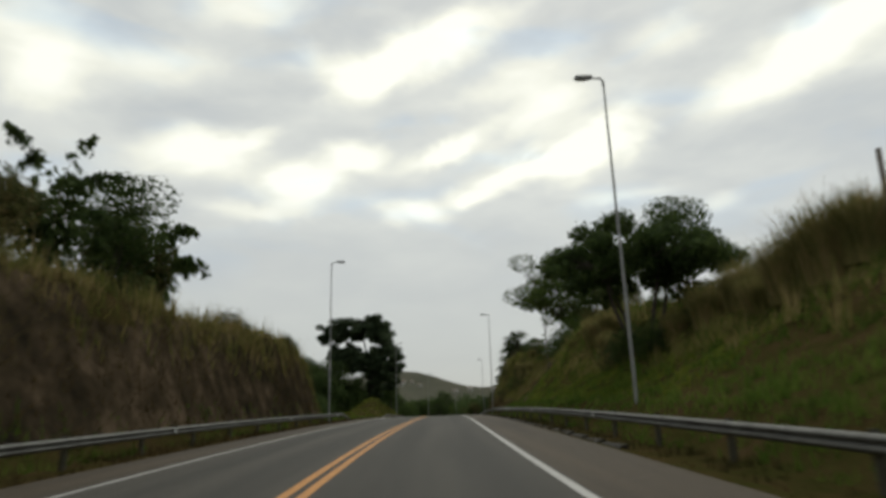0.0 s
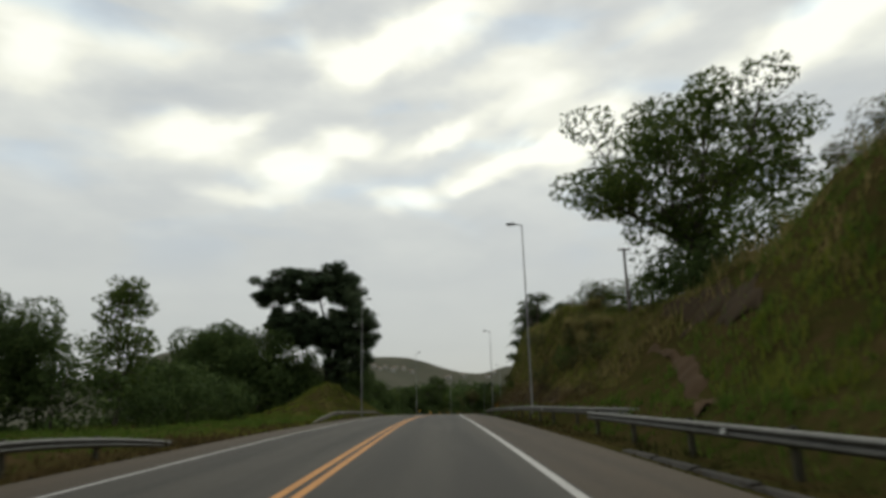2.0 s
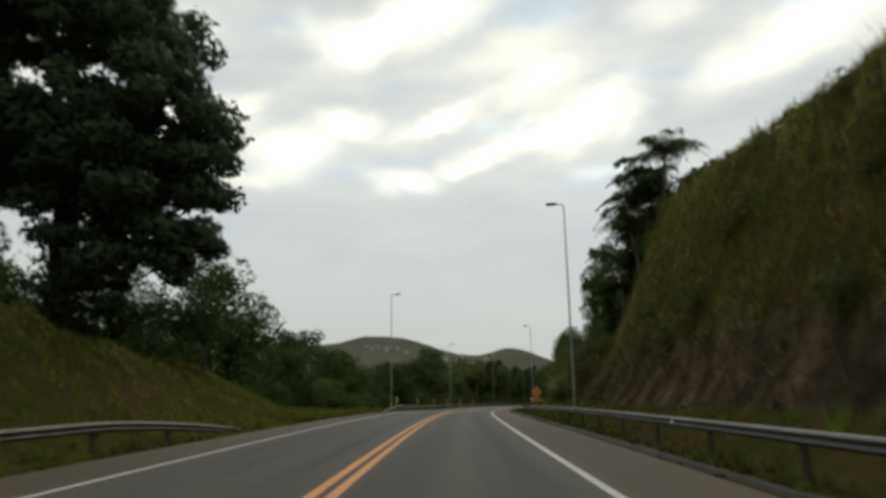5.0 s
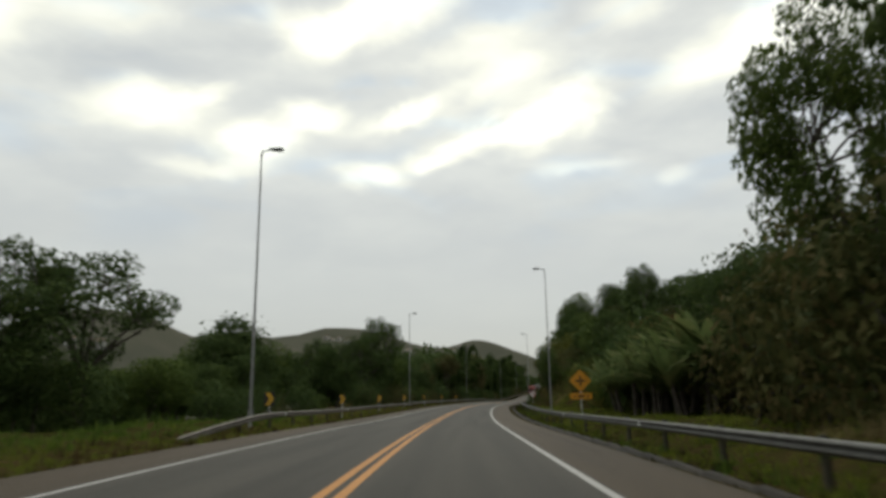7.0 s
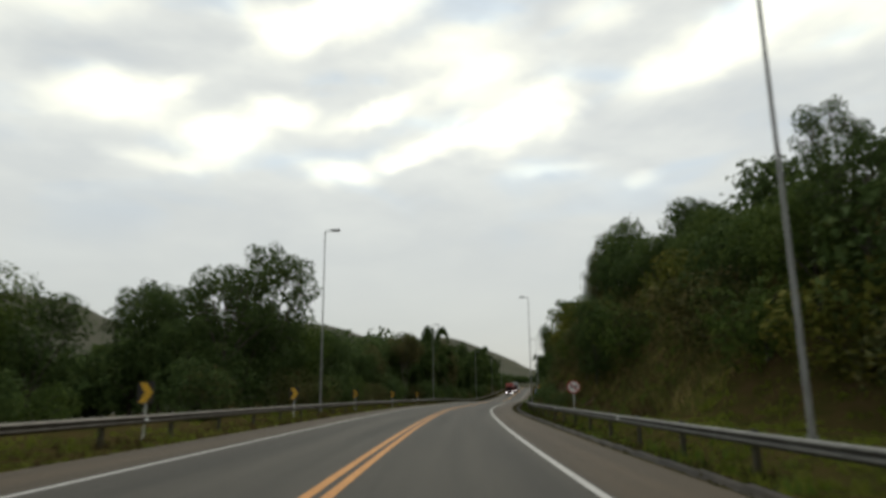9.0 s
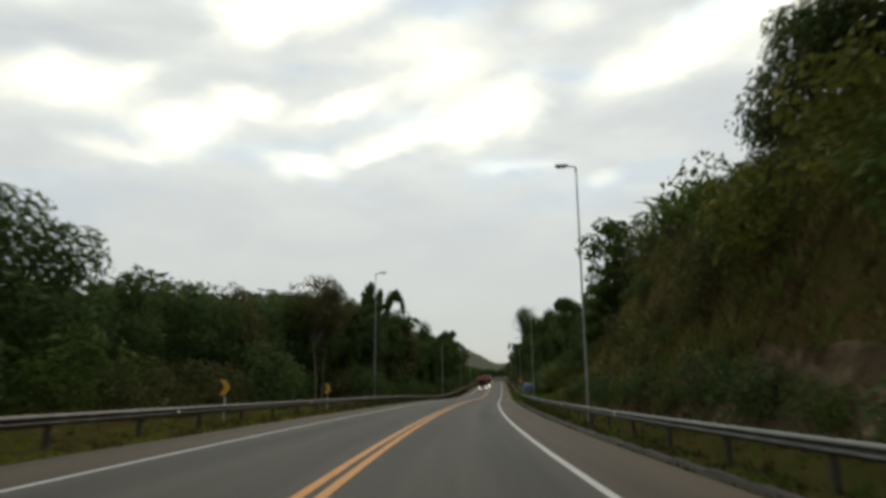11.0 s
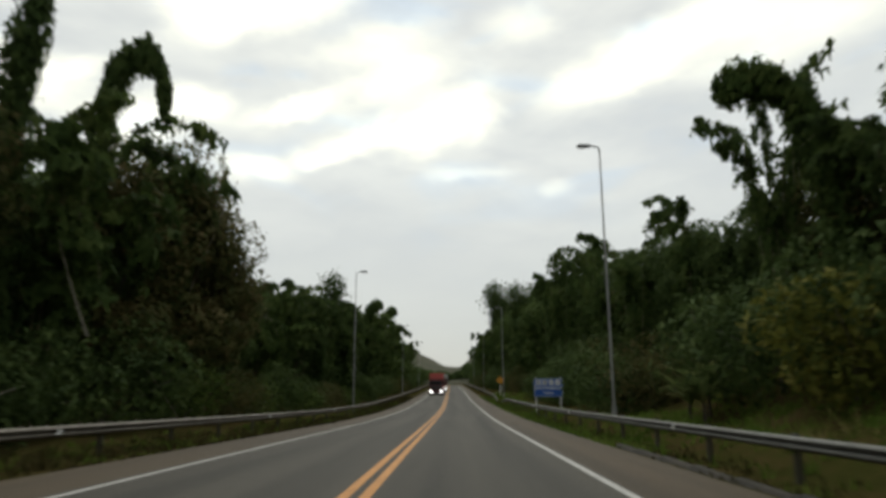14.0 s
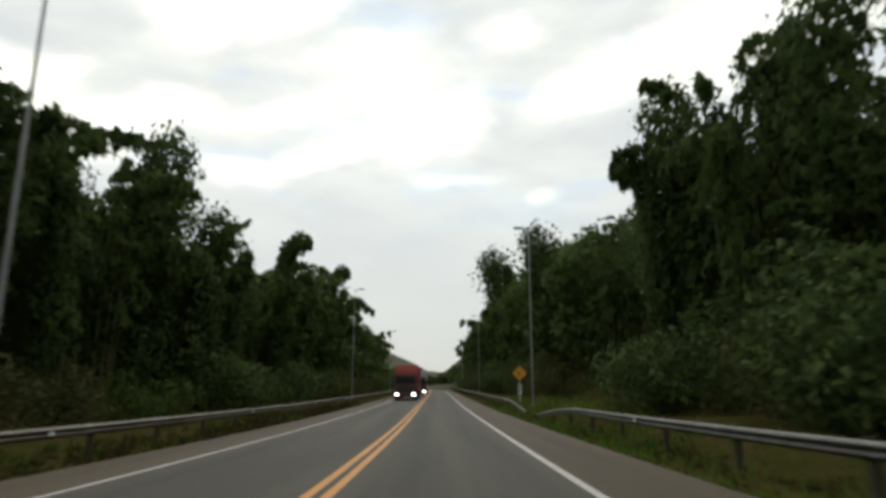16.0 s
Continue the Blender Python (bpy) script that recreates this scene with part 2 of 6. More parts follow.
def plain(name, color, rough=0.5, metal=0.0, emit=0.0, spec=0.5):
    d = [tuple(c * k for c in color) for k in (0.82, 1.0, 1.12)]
    mat = material(name, d, scale=6.0, rough=rough, metal=metal, spec=spec)
    if emit:
        b = mat.node_tree.nodes["Principled BSDF"]
        b.inputs["Emission Color"].default_value = (*color, 1)
        b.inputs["Emission Strength"].default_value = emit
    return mat


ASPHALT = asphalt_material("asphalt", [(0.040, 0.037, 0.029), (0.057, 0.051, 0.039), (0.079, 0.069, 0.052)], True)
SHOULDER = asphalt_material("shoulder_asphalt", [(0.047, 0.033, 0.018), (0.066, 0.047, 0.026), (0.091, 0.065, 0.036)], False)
YELLOW_LINE = material("yellow_road_paint", [(0.229, 0.098, 0.022), (0.440, 0.189, 0.037), (0.510, 0.227, 0.043)], scale=14, rough=0.7, second=0.3)
WHITE_LINE = material("white_road_paint", [(0.204, 0.197, 0.179), (0.354, 0.340, 0.315), (0.408, 0.394, 0.370)], scale=14, rough=0.7, second=0.3)
SOIL = material("verge_soil_and_turf", [(0.020, 0.021, 0.006), (0.032, 0.032, 0.009), (0.047, 0.035, 0.014), (0.068, 0.043, 0.025)], scale=1.3, rough=1.0, bump=0.6, bump_scale=6, spec=0.0)
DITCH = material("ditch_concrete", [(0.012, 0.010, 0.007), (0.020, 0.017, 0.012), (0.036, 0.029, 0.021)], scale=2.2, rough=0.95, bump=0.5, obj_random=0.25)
DIRT = material("bare_red_earth", [(0.040, 0.026, 0.014), (0.061, 0.040, 0.023), (0.090, 0.060, 0.035)], scale=2.0, rough=0.95, bump=0.8, spec=0.03)
BARE_SOIL = material("bare_brown_soil", [(0.022, 0.016, 0.009), (0.040, 0.028, 0.016), (0.062, 0.043, 0.025)], scale=1.6, rough=0.95, bump=0.9, spec=0.03)
GALV = material("galvanised_steel", [(0.060, 0.059, 0.050), (0.104, 0.102, 0.090), (0.160, 0.158, 0.142)], scale=3.5, rough=0.7, metal=0.2, spec=0.3)
GALV_DIRTY = material("dirty_galvanised_steel", [(0.050, 0.041, 0.033), (0.098, 0.084, 0.066), (0.168, 0.148, 0.122)], scale=3.0, rough=0.6, metal=0.4)
POLE = material("pole_grey_paint", [(0.16, 0.16, 0.155), (0.24, 0.24, 0.23), (0.30, 0.30, 0.29)], scale=1.2, rough=0.6, spec=0.4)
HEAD = plain("lamp_housing_grey", (0.13, 0.13, 0.13), 0.45, 0.2)
LENS = plain("lamp_lens", (0.45, 0.45, 0.42), 0.2)
SIGN_Y = plain("sign_yellow", (0.62, 0.27, 0.015), 0.5)
SIGN_CHEVRON = plain("chevron_yellow", (0.58, 0.33, 0.02), 0.5)
SIGN_K = plain("sign_black", (0.02, 0.018, 0.016), 0.5)
SIGN_W = plain("sign_white", (0.72, 0.72, 0.70), 0.5)
SIGN_R = plain("sign_red", (0.45, 0.03, 0.025), 0.5)
SIGN_B = plain("sign_blue", (0.012, 0.085, 0.36), 0.45)
POST_W = plain("post_white", (0.52, 0.52, 0.49), 0.6)
WOOD_POLE = material("weathered_wood", [(0.08, 0.065, 0.05), (0.14, 0.12, 0.10), (0.19, 0.17, 0.15)], scale=3, rough=0.9, bump=0.4)
BARK = material("bark", [(0.030, 0.024, 0.018), (0.065, 0.054, 0.042), (0.115, 0.10, 0.082)], scale=5, rough=0.95, bump=0.6)
BARK_DARK = material("dark_bark", [(0.014, 0.012, 0.009), (0.026, 0.022, 0.017), (0.045, 0.038, 0.030)], scale=5, rough=0.95, bump=0.6)
BARK_PALE = material("pale_bark", [(0.053, 0.045, 0.034), (0.105, 0.090, 0.071), (0.165, 0.150, 0.124)], scale=4, rough=0.95, bump=0.5)


def leaf(name, stops, island=0.3, tr=0.32, patch=1.5):
    return material(name, stops, scale=0.55, rough=0.85, island=island, translucent=tr, spec=0.05, detail=3, contrast=patch)


LEAF_DARK = leaf("dark_leaves", [(0.031, 0.050, 0.016), (0.052, 0.079, 0.024), (0.082, 0.110, 0.033)])
LEAF_GREAT = leaf("blackish_green_leaves", [(0.034, 0.049, 0.027), (0.050, 0.072, 0.037), (0.078, 0.098, 0.048)], 0.2, 0.25)
LEAF_MID = leaf("mid_green_leaves", [(0.038, 0.061, 0.015), (0.064, 0.093, 0.021), (0.102, 0.132, 0.031)])
LEAF_OLIVE = leaf("olive_brown_leaves", [(0.040, 0.052, 0.017), (0.078, 0.077, 0.026), (0.128, 0.100, 0.042)])
LEAF_BAMBOO = leaf("bamboo_leaves", [(0.032, 0.054, 0.016), (0.056, 0.085, 0.023), (0.090, 0.117, 0.033)])
LEAF_BANANA = leaf("banana_leaves", [(0.058, 0.092, 0.029), (0.112, 0.146, 0.049), (0.205, 0.192, 0.078)], 0.5, 0.35)
GRASS_TALL = leaf("tall_dry_grass", [(0.075, 0.098, 0.022), (0.140, 0.145, 0.040), (0.205, 0.175, 0.060), (0.285, 0.220, 0.098)], 0.35)
CANE_BLADE = leaf("cane_blades", [(0.120, 0.122, 0.040), (0.210, 0.180, 0.070), (0.320, 0.250, 0.115)], 0.5, 0.4)
GRASS_GREEN = leaf("green_grass", [(0.048, 0.086, 0.014), (0.084, 0.136, 0.022), (0.135, 0.172, 0.036)], 0.3)
GRASS_LAWN = leaf("mown_lawn", [(0.084, 0.112, 0.014), (0.130, 0.158, 0.023), (0.180, 0.192, 0.038)], 0.25)
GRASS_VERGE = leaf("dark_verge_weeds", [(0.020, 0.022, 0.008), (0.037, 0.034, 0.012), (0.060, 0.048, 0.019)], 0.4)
GRASS_HANG = leaf("dry_bank_grass", [(0.060, 0.055, 0.022), (0.112, 0.094, 0.040), (0.180, 0.140, 0.068)], 0.4)
GRASS_BROWN = leaf("brown_hanging_grass", [(0.036, 0.028, 0.012), (0.070, 0.050, 0.021), (0.118, 0.082, 0.036)], 0.4)
LEAF_YELLOW = leaf("yellow_green_leaves", [(0.060, 0.070, 0.014), (0.105, 0.108, 0.020), (0.16, 0.145, 0.035)])
CUT_EARTH = material("cut_bank_earth", [(0.015, 0.013, 0.009), (0.032, 0.025, 0.016), (0.058, 0.043, 0.027), (0.105, 0.076, 0.050)], scale=0.8, rough=1.0, bump=1.0, bump_scale=3, spec=0.0, contrast=1.6)
POST_STEEL = material("rusty_post_steel", [(0.026, 0.024, 0.015), (0.046, 0.042, 0.027), (0.070, 0.062, 0.044)], scale=4, rough=0.8)
DEAD_CANE = material("dead_bamboo_cane", [(0.096, 0.084, 0.060), (0.156, 0.138, 0.102), (0.204, 0.180, 0.138)], scale=3, rough=0.8)
CULM = material("bamboo_culm", [(0.045, 0.050, 0.020), (0.095, 0.090, 0.040), (0.16, 0.13, 0.07)], scale=2, rough=0.6)
# pasture colour greyed, with the haze of distance mixed into it
HILL_HAZED = material("hazy_hill_pasture", [(0.060, 0.063, 0.049), (0.082, 0.081, 0.060), (0.106, 0.098, 0.076)], scale=0.03, rough=1.0, second=0.5, spec=0.0)
WALL_PAINT = material("house_white_wall", [(0.300, 0.294, 0.267), (0.372, 0.366, 0.336), (0.420, 0.414, 0.383)], scale=1.0, rough=0.9)
ROOF_TILE = material("clay_roof", [(0.128, 0.084, 0.058), (0.192, 0.132, 0.091), (0.240, 0.180, 0.130)], scale=3, rough=0.9)
DARK_GLASS = plain("dark_window_glass", (0.015, 0.017, 0.02), 0.12)


# ---- geometry helpers ----
def mesh_from(name, verts, faces, mat, smooth=False, uv=None, normals=None):
    """A mesh from arrays: verts (n, 3), faces (m, k) with k corners each."""
    me = bpy.data.meshes.new(name)
    verts, faces = np.asarray(verts, np.float32), np.asarray(faces, np.int32)
    k = faces.shape[1]
    me.vertices.add(len(verts))
    me.vertices.foreach_set("co", verts.ravel())
    me.loops.add(faces.size)
    me.loops.foreach_set("vertex_index", faces.ravel())
    me.polygons.add(len(faces))
    me.polygons.foreach_set("loop_start", np.arange(0, faces.size, k, dtype=np.int32))
    me.polygons.foreach_set("loop_total", np.full(len(faces), k, np.int32))
    if smooth:
        me.polygons.foreach_set("use_smooth", np.ones(len(faces), bool))
    if uv is not None:
        layer = me.uv_layers.new(name="UVMap")
        layer.data.foreach_set("uv", np.asarray(uv, np.float32)[faces.ravel()].ravel())
    me.update(calc_edges=True)
    if normals is not None:
        me.polygons.foreach_set("use_smooth", np.ones(len(faces), bool))
        me.normals_split_custom_set_from_vertices(normals.tolist())
    me.materials.append(mat)
    return me


def obj(name, me, parent=None, label="", category="", group="", kind=""):
    ob = new(name, me)
    if parent is not None:
        ob.parent = parent
    return tagged(ob, label, category, group, kind)


def part(name, bm, mat, parent, label=""):
    me = bpy.data.meshes.new(name)
    bm.to_mesh(me)
    bm.free()
    me.materials.append(mat)
    return obj(name, me, parent, label)


def thing(name, m, label, category, group=""):
    e = new(name)
    e.empty_display_size = 0.3
    e.matrix_world = m
    return tagged(e, label, category, group)


def box(bm, x0, x1, y0, y1, z0, z1, bevel=0.0):
    r = bmesh.ops.create_cube(bm, size=1)
    vs = r["verts"]
    bmesh.ops.scale(bm, vec=(x1 - x0, y1 - y0, z1 - z0), verts=vs)
    bmesh.ops.translate(bm, vec=((x0 + x1) / 2, (y0 + y1) / 2, (z0 + z1) / 2), verts=vs)
    if bevel:
        es = list({e for v in vs for e in v.link_edges})
        bmesh.ops.bevel(bm, geom=es, offset=bevel, segments=2, affect="EDGES")
    return bm


def boxes(*args, bevel=0.0):
    bm = bmesh.new()
    for a in args:
        box(bm, *a, bevel=bevel)
    return bm


def prism(points, depth, y0=0.0):
    """A plate in the x-z plane from an outline, of that depth along y."""
    bm = bmesh.new()
    n = len(points)
    a = [bm.verts.new((x, y0, z)) for x, z in points]
    b = [bm.verts.new((x, y0 + depth, z)) for x, z in points]
    bm.faces.new(a)
    bm.faces.new(b[::-1])
    for i in range(n):
        j = (i + 1) % n
        bm.faces.new((a[j], a[i], b[i], b[j]))
    bmesh.ops.recalc_face_normals(bm, faces=bm.faces)
    return bm


def rounded(w, h, r, n=5):
    pts = []
    for cx, cz, a0 in ((w / 2 - r, h / 2 - r, 0), (-w / 2 + r, h / 2 - r, 90), (-w / 2 + r, -h / 2 + r, 180), (w / 2 - r, -h / 2 + r, 270)):
        for i in range(n + 1):
            a = radians(a0 + 90 * i / n)
            pts.append((cx + r * math.cos(a), cz + r * math.sin(a)))
    return pts


def tubes(paths, sides=6):
    """Tapered tubes: each path is (points (n, 3), radii (n)). One vertex and one quad array."""
    V, F, base = [], [], 0
    ang = np.arange(sides) * 2 * np.pi / sides
    for P, R in paths:
        P, R = np.asarray(P, float), np.asarray(R, float)
        n = len(P)
        T = np.gradient(P, axis=0)
        T /= np.linalg.norm(T, axis=1, keepdims=True) + 1e-9
        ref = np.where(np.abs(T[:, 2:3]) > 0.9, np.array([[1.0, 0, 0]]), np.array([[0, 0, 1.0]]))
        A = np.cross(T, ref)
        A /= np.linalg.norm(A, axis=1, keepdims=True) + 1e-9
        B = np.cross(T, A)
        ring = P[:, None] + R[:, None, None] * (np.cos(ang)[None, :, None] * A[:, None] + np.sin(ang)[None, :, None] * B[:, None])
        V.append(ring.reshape(-1, 3))
        i, j = np.meshgrid(np.arange(n - 1), np.arange(sides), indexing="ij")
        q = np.stack([i * sides + j, i * sides + (j + 1) % sides, (i + 1) * sides + (j + 1) % sides, (i + 1) * sides + j], -1).reshape(-1, 4)
        F.append(q + base)
        base += n * sides
    return np.concatenate(V), np.concatenate(F)


def unit(v):
    return v / (np.linalg.norm(v, axis=1, keepdims=True) + 1e-9)


def leaf_cards(P, nrm, size, rng, long=1.7, spread=0.6, hang=0.0):
    """Small leaves at P, facing about nrm: one pointed blade each. Also the soft normals of the clump they sit on."""
    n = len(P)
    base = unit(np.asarray(nrm, float))
    nrm = unit(base + rng.normal(0, spread, (n, 3)))
    t = unit(np.cross(nrm, rng.normal(0, 1, (n, 3))))
    if hang:
        t = unit(t + np.array([0, 0, -hang]))
    b = unit(np.cross(nrm, t))
    s = (size * rng.uniform(0.55, 1.4, n))[:, None]
    w, l = s * 0.5, s * 0.6 * long
    V = np.stack([P - 0.6 * l * t - w * b, P + l * t - 0.2 * s * nrm, P - 0.6 * l * t * rng.uniform(0.2, 1.0, (n, 1)) + w * b], 1)
    g = np.cross(V[:, 1] - V[:, 0], V[:, 2] - V[:, 0])
    back = np.sum(g * base, 1) < 0
    V[back] = V[back][:, ::-1]
    F = (np.arange(n) * 3)[:, None] + np.array([[0, 1, 2]])
    soft = unit(base + 0.55 * unit(np.where(back[:, None], -g, g)))
    return V.reshape(-1, 3), F, np.repeat(soft, 3, 0)


def blades(P, up, rng, h, w, lean=0.5):
    """Grass blades from P: one leaning, pointed blade each."""
    n = len(P)
    a = rng.uniform(0, 2 * np.pi, n)
    d = np.stack([np.cos(a), np.sin(a), np.zeros(n)], 1)
    q = a + rng.uniform(0.6, 2.4, n)
    s = np.stack([np.cos(q), np.sin(q), np.zeros(n)], 1)
    hh = (h * rng.uniform(0.5, 1.3, n))[:, None]
    ww = (w * rng.uniform(0.6, 1.4, n))[:, None]
    le = (rng.uniform(0.1, 1.0, n) * lean)[:, None]
    p2 = P + up * hh * (1 - 0.3 * le) + d * hh * le
    V = np.stack([P - s * ww, P + s * ww, p2], 1)
    F = (np.arange(n) * 3)[:, None] + np.array([[0, 1, 2]])
    return V.reshape(-1, 3), F


# ---- the road's line in the plan ----
S0, DS = -40.0, 1.0
S_GRID = np.arange(S0, 620.01, DS)


def knots(values):
    k = np.asarray(values, float)
    u = (S_GRID - S0) / STEP
    j = np.clip(u.astype(int), 0, len(k) - 2)
    f = u - j
    v = np.concatenate([[2 * k[0] - k[1]], k, [2 * k[-1] - k[-2]]])
    a, b, c, e = v[j], v[j + 1], v[j + 2], v[j + 3]
    return b + 0.5 * f * (c - a + f * (2 * a - 5 * b + 4 * c - e + f * (3 * (b - c) + e - a)))


def integrate(v):
    w = np.concatenate([[0], np.cumsum((v[1:] + v[:-1]) / 2 * DS)])
    return w - w[int(-S0 / DS)]


_TH = np.radians(knots(HEADING))
_X, _Y, _Z = integrate(-np.sin(_TH)), integrate(np.cos(_TH)), integrate(knots(GRADE) / 100)
_C = knots(CROSS) / 100


def at(s, lat, up=0.0, cross=True):
    """World place s metres along the road, lat to its right, up above its surface. The line goes straight on past both ends."""
    s, lat, up = np.broadcast_arrays(np.asarray(s, float), np.asarray(lat, float), np.asarray(up, float))
    c = np.clip(s, S_GRID[0], S_GRID[-1])
    th = np.interp(c, S_GRID, _TH)
    over = s - c
    x = np.interp(c, S_GRID, _X) - np.sin(th) * over
    y = np.interp(c, S_GRID, _Y) + np.cos(th) * over
    z = np.interp(c, S_GRID, _Z)
    k = np.interp(c, S_GRID, _C) if cross else 0.0
    near = np.clip(lat, -150, 150)
    far = lat - near
    return np.stack([x + near * np.cos(th) + far * 0.99, y + near * np.sin(th) - far * 0.14, z + up + k * np.clip(lat, -9, 9)], -1)


def heading(s):
    return float(np.degrees(np.interp(s, S_GRID, _TH)))


def stand(s, lat, up=0.0, turn=0.0, scale=1.0):
    """Pose of a thing that stands at (s, lat); its y axis points along the road, turned by turn degrees."""
    p = at(s, lat, up)
    return pose(*[float(v) for v in p], 0, 0, heading(s) + turn) @ Matrix.Scale(scale, 4)


# ---- ground: banks beside the road. s, foot of the bank (m from the middle), width, height ----
BANK_L = [(-60, 8.0, 2.1, 5.0), (36, 8.0, 2.1, 5.4), (44, 8.0, 2.1, 5.8), (50, 8.0, 2.2, 6.1), (54, 8.0, 2.4, 5.7), (57, 8.2, 2.6, 4.7), (60.5, 9.0, 4, 0.9), (65, 10, 7, -0.1), (94, 11, 8, -0.3), (104, 8.6, 6, 0.4), (110, 8.0, 5, 1.3), (114, 7.9, 5, 2.3), (118, 7.8, 5, 3.4), (122, 7.8, 5, 4.0),
          (127, 7.8, 5, 4.1), (133, 7.9, 5, 3.3), (140, 8.0, 5, 2.8), (147, 8.2, 6, 2.3), (154, 9, 8, 1.1), (162, 11, 10, -0.2), (200, 11, 12, -0.8), (260, 10, 12, -0.5), (300, 10, 14, 1.5), (360, 10, 15, 2.0), (620, 10, 15, 2.0)]
BANK_R = [
    (-60, 8.8, 12, 7.2), (20, 8.8, 12, 7.4), (32, 8.8, 12, 6.8), (45, 8.8, 11, 6.8), (53, 9, 9, 7.4), (58, 9, 7.5, 8.2),
    (62, 8.8, 7.5, 8.0), (66, 8.6, 8.6, 6.8), (74, 8.6, 7.2, 5.5), (82, 8.6, 6.2, 5.3), (89, 8.6, 5.6, 5.9), (94, 8.6, 5.0, 7.2),
    (99, 8.6, 4.2, 8.1), (108, 8.6, 4.2, 8.1), (115, 8.6, 4.3, 8.4), (122, 8.6, 4.6, 9.2), (130, 8.6, 4.8, 10.2),
] + [
    (142, 8.6, 5.5, 11.3), (152, 9, 8, 10.8), (160, 11, 10, 9.0), (170, 14, 12, 6.5), (185, 17, 14, 6.5), (208, 15, 13, 8.0),
    (222, 10, 11, 9.5), (250, 9, 8.5, 10.4), (262, 8.6, 7.0, 11.2), (276, 8.6, 7.0, 11.2), (284, 8.6, 7.0, 12.4), (297, 8.8, 8.5, 11.5),
    (310, 8.8, 11, 8.0), (326, 9, 11, 6.0), (345, 11, 12, 6.5), (385, 12, 14, 8.0), (402, 14, 14, 7.0), (425, 13, 14, 10.0),
    (500, 11, 16, 13.0), (620, 11, 16, 13.0),
]


def lump(x, y, k=1.0):
    return (np.sin(x * 0.9 * k + 1.3) * np.cos(y * 1.1 * k) + 0.5 * np.sin(x * 2.3 * k + y * 1.7 * k) + 0.35 * np.sin(y * 3.1 * k - x * 1.9 * k)) * 0.4


def bank(s, a, table):
    t = np.asarray(table, float)
    foot, width, height = (np.interp(s, t[:, 0], t[:, i]) for i in (1, 2, 3))
    u = np.clip((a - foot) / width, 0, 1)
    rise = height * (u * u * (3 - 2 * u) * 0.55 + u * 0.45)
    return rise


HILLS = [(-225, 660, 64, 70, 120), (-140, 745, 24, 50, 70), (-75, 760, 17, 50, 70), (-115, 1250, 92, 205, 150), (150, 1250, 54, 95, 150), (-30, 1250, 8, 45, 80), (150, 960, 12, 110, 120), (-420, 600, 48, 150, 200), (-250, 1000, 70, 260, 160), (520, 700, 50, 200, 250), (420, 200, 35, 160, 300)]


def ground_up(s, lat):
    """Height of the ground over the road's surface at (s, lat)."""
    s, lat = np.broadcast_arrays(np.asarray(s, float), np.asarray(lat, float))
    a = np.abs(lat)
    verge = -0.06 - 0.16 * np.clip((a - 5.2) / 1.3, 0, 1)
    b = np.where(lat < 0, bank(s, a, BANK_L), bank(s, a, BANK_R))
    # the mound beside the meadow falls away again behind its crest
    ridge = np.clip((a - 12.5) / 6.5, 0, 1)
    b = np.where((lat < 0) & (s > 95) & (s < 165), b * (1 - 0.85 * ridge * ridge * (3 - 2 * ridge)), b)
    out = np.clip((a - 26) / 60, 0, 1)
    drop = np.where(lat < 0, -7.0, -2.0) * out * out * (3 - 2 * out)
    berm = np.where(lat > 0, 0.5 + 0.5 * np.clip((165 - s) / 20, 0, 1), 0.12) * np.clip((a - 7.1) / 1.4, 0, 1) ** 2
    rough = lump(s * 0.35, lat * 0.5) * 0.35 * np.clip((a - 8) / 3, 0, 1) + lump(s * 1.3, lat * 1.6) * 0.28 * np.clip((a - 8.2) / 0.8, 0, 1) * np.clip((24 - a) / 6, 0, 1)
    return verge + b + berm + drop + rough


def hills(p):
    z = np.zeros(p.shape[:-1])
    for x, y, h, sx, sy in HILLS:
        z += h * np.exp(-((p[..., 0] - x) / sx) ** 2 - ((p[..., 1] - y) / sy) ** 2)
    z *= 1 + 0.10 * lump(p[..., 0] * 0.03, p[..., 1] * 0.03)
    return z


def far_mask(s, lat):
    return np.clip((np.abs(lat) - 45) / 60, 0, 1) + np.clip((s - 560) / 80, 0, 1)


def on_ground(s, lat, lift=0.0):
    p = at(s, lat, ground_up(s, lat) + lift)
    return p


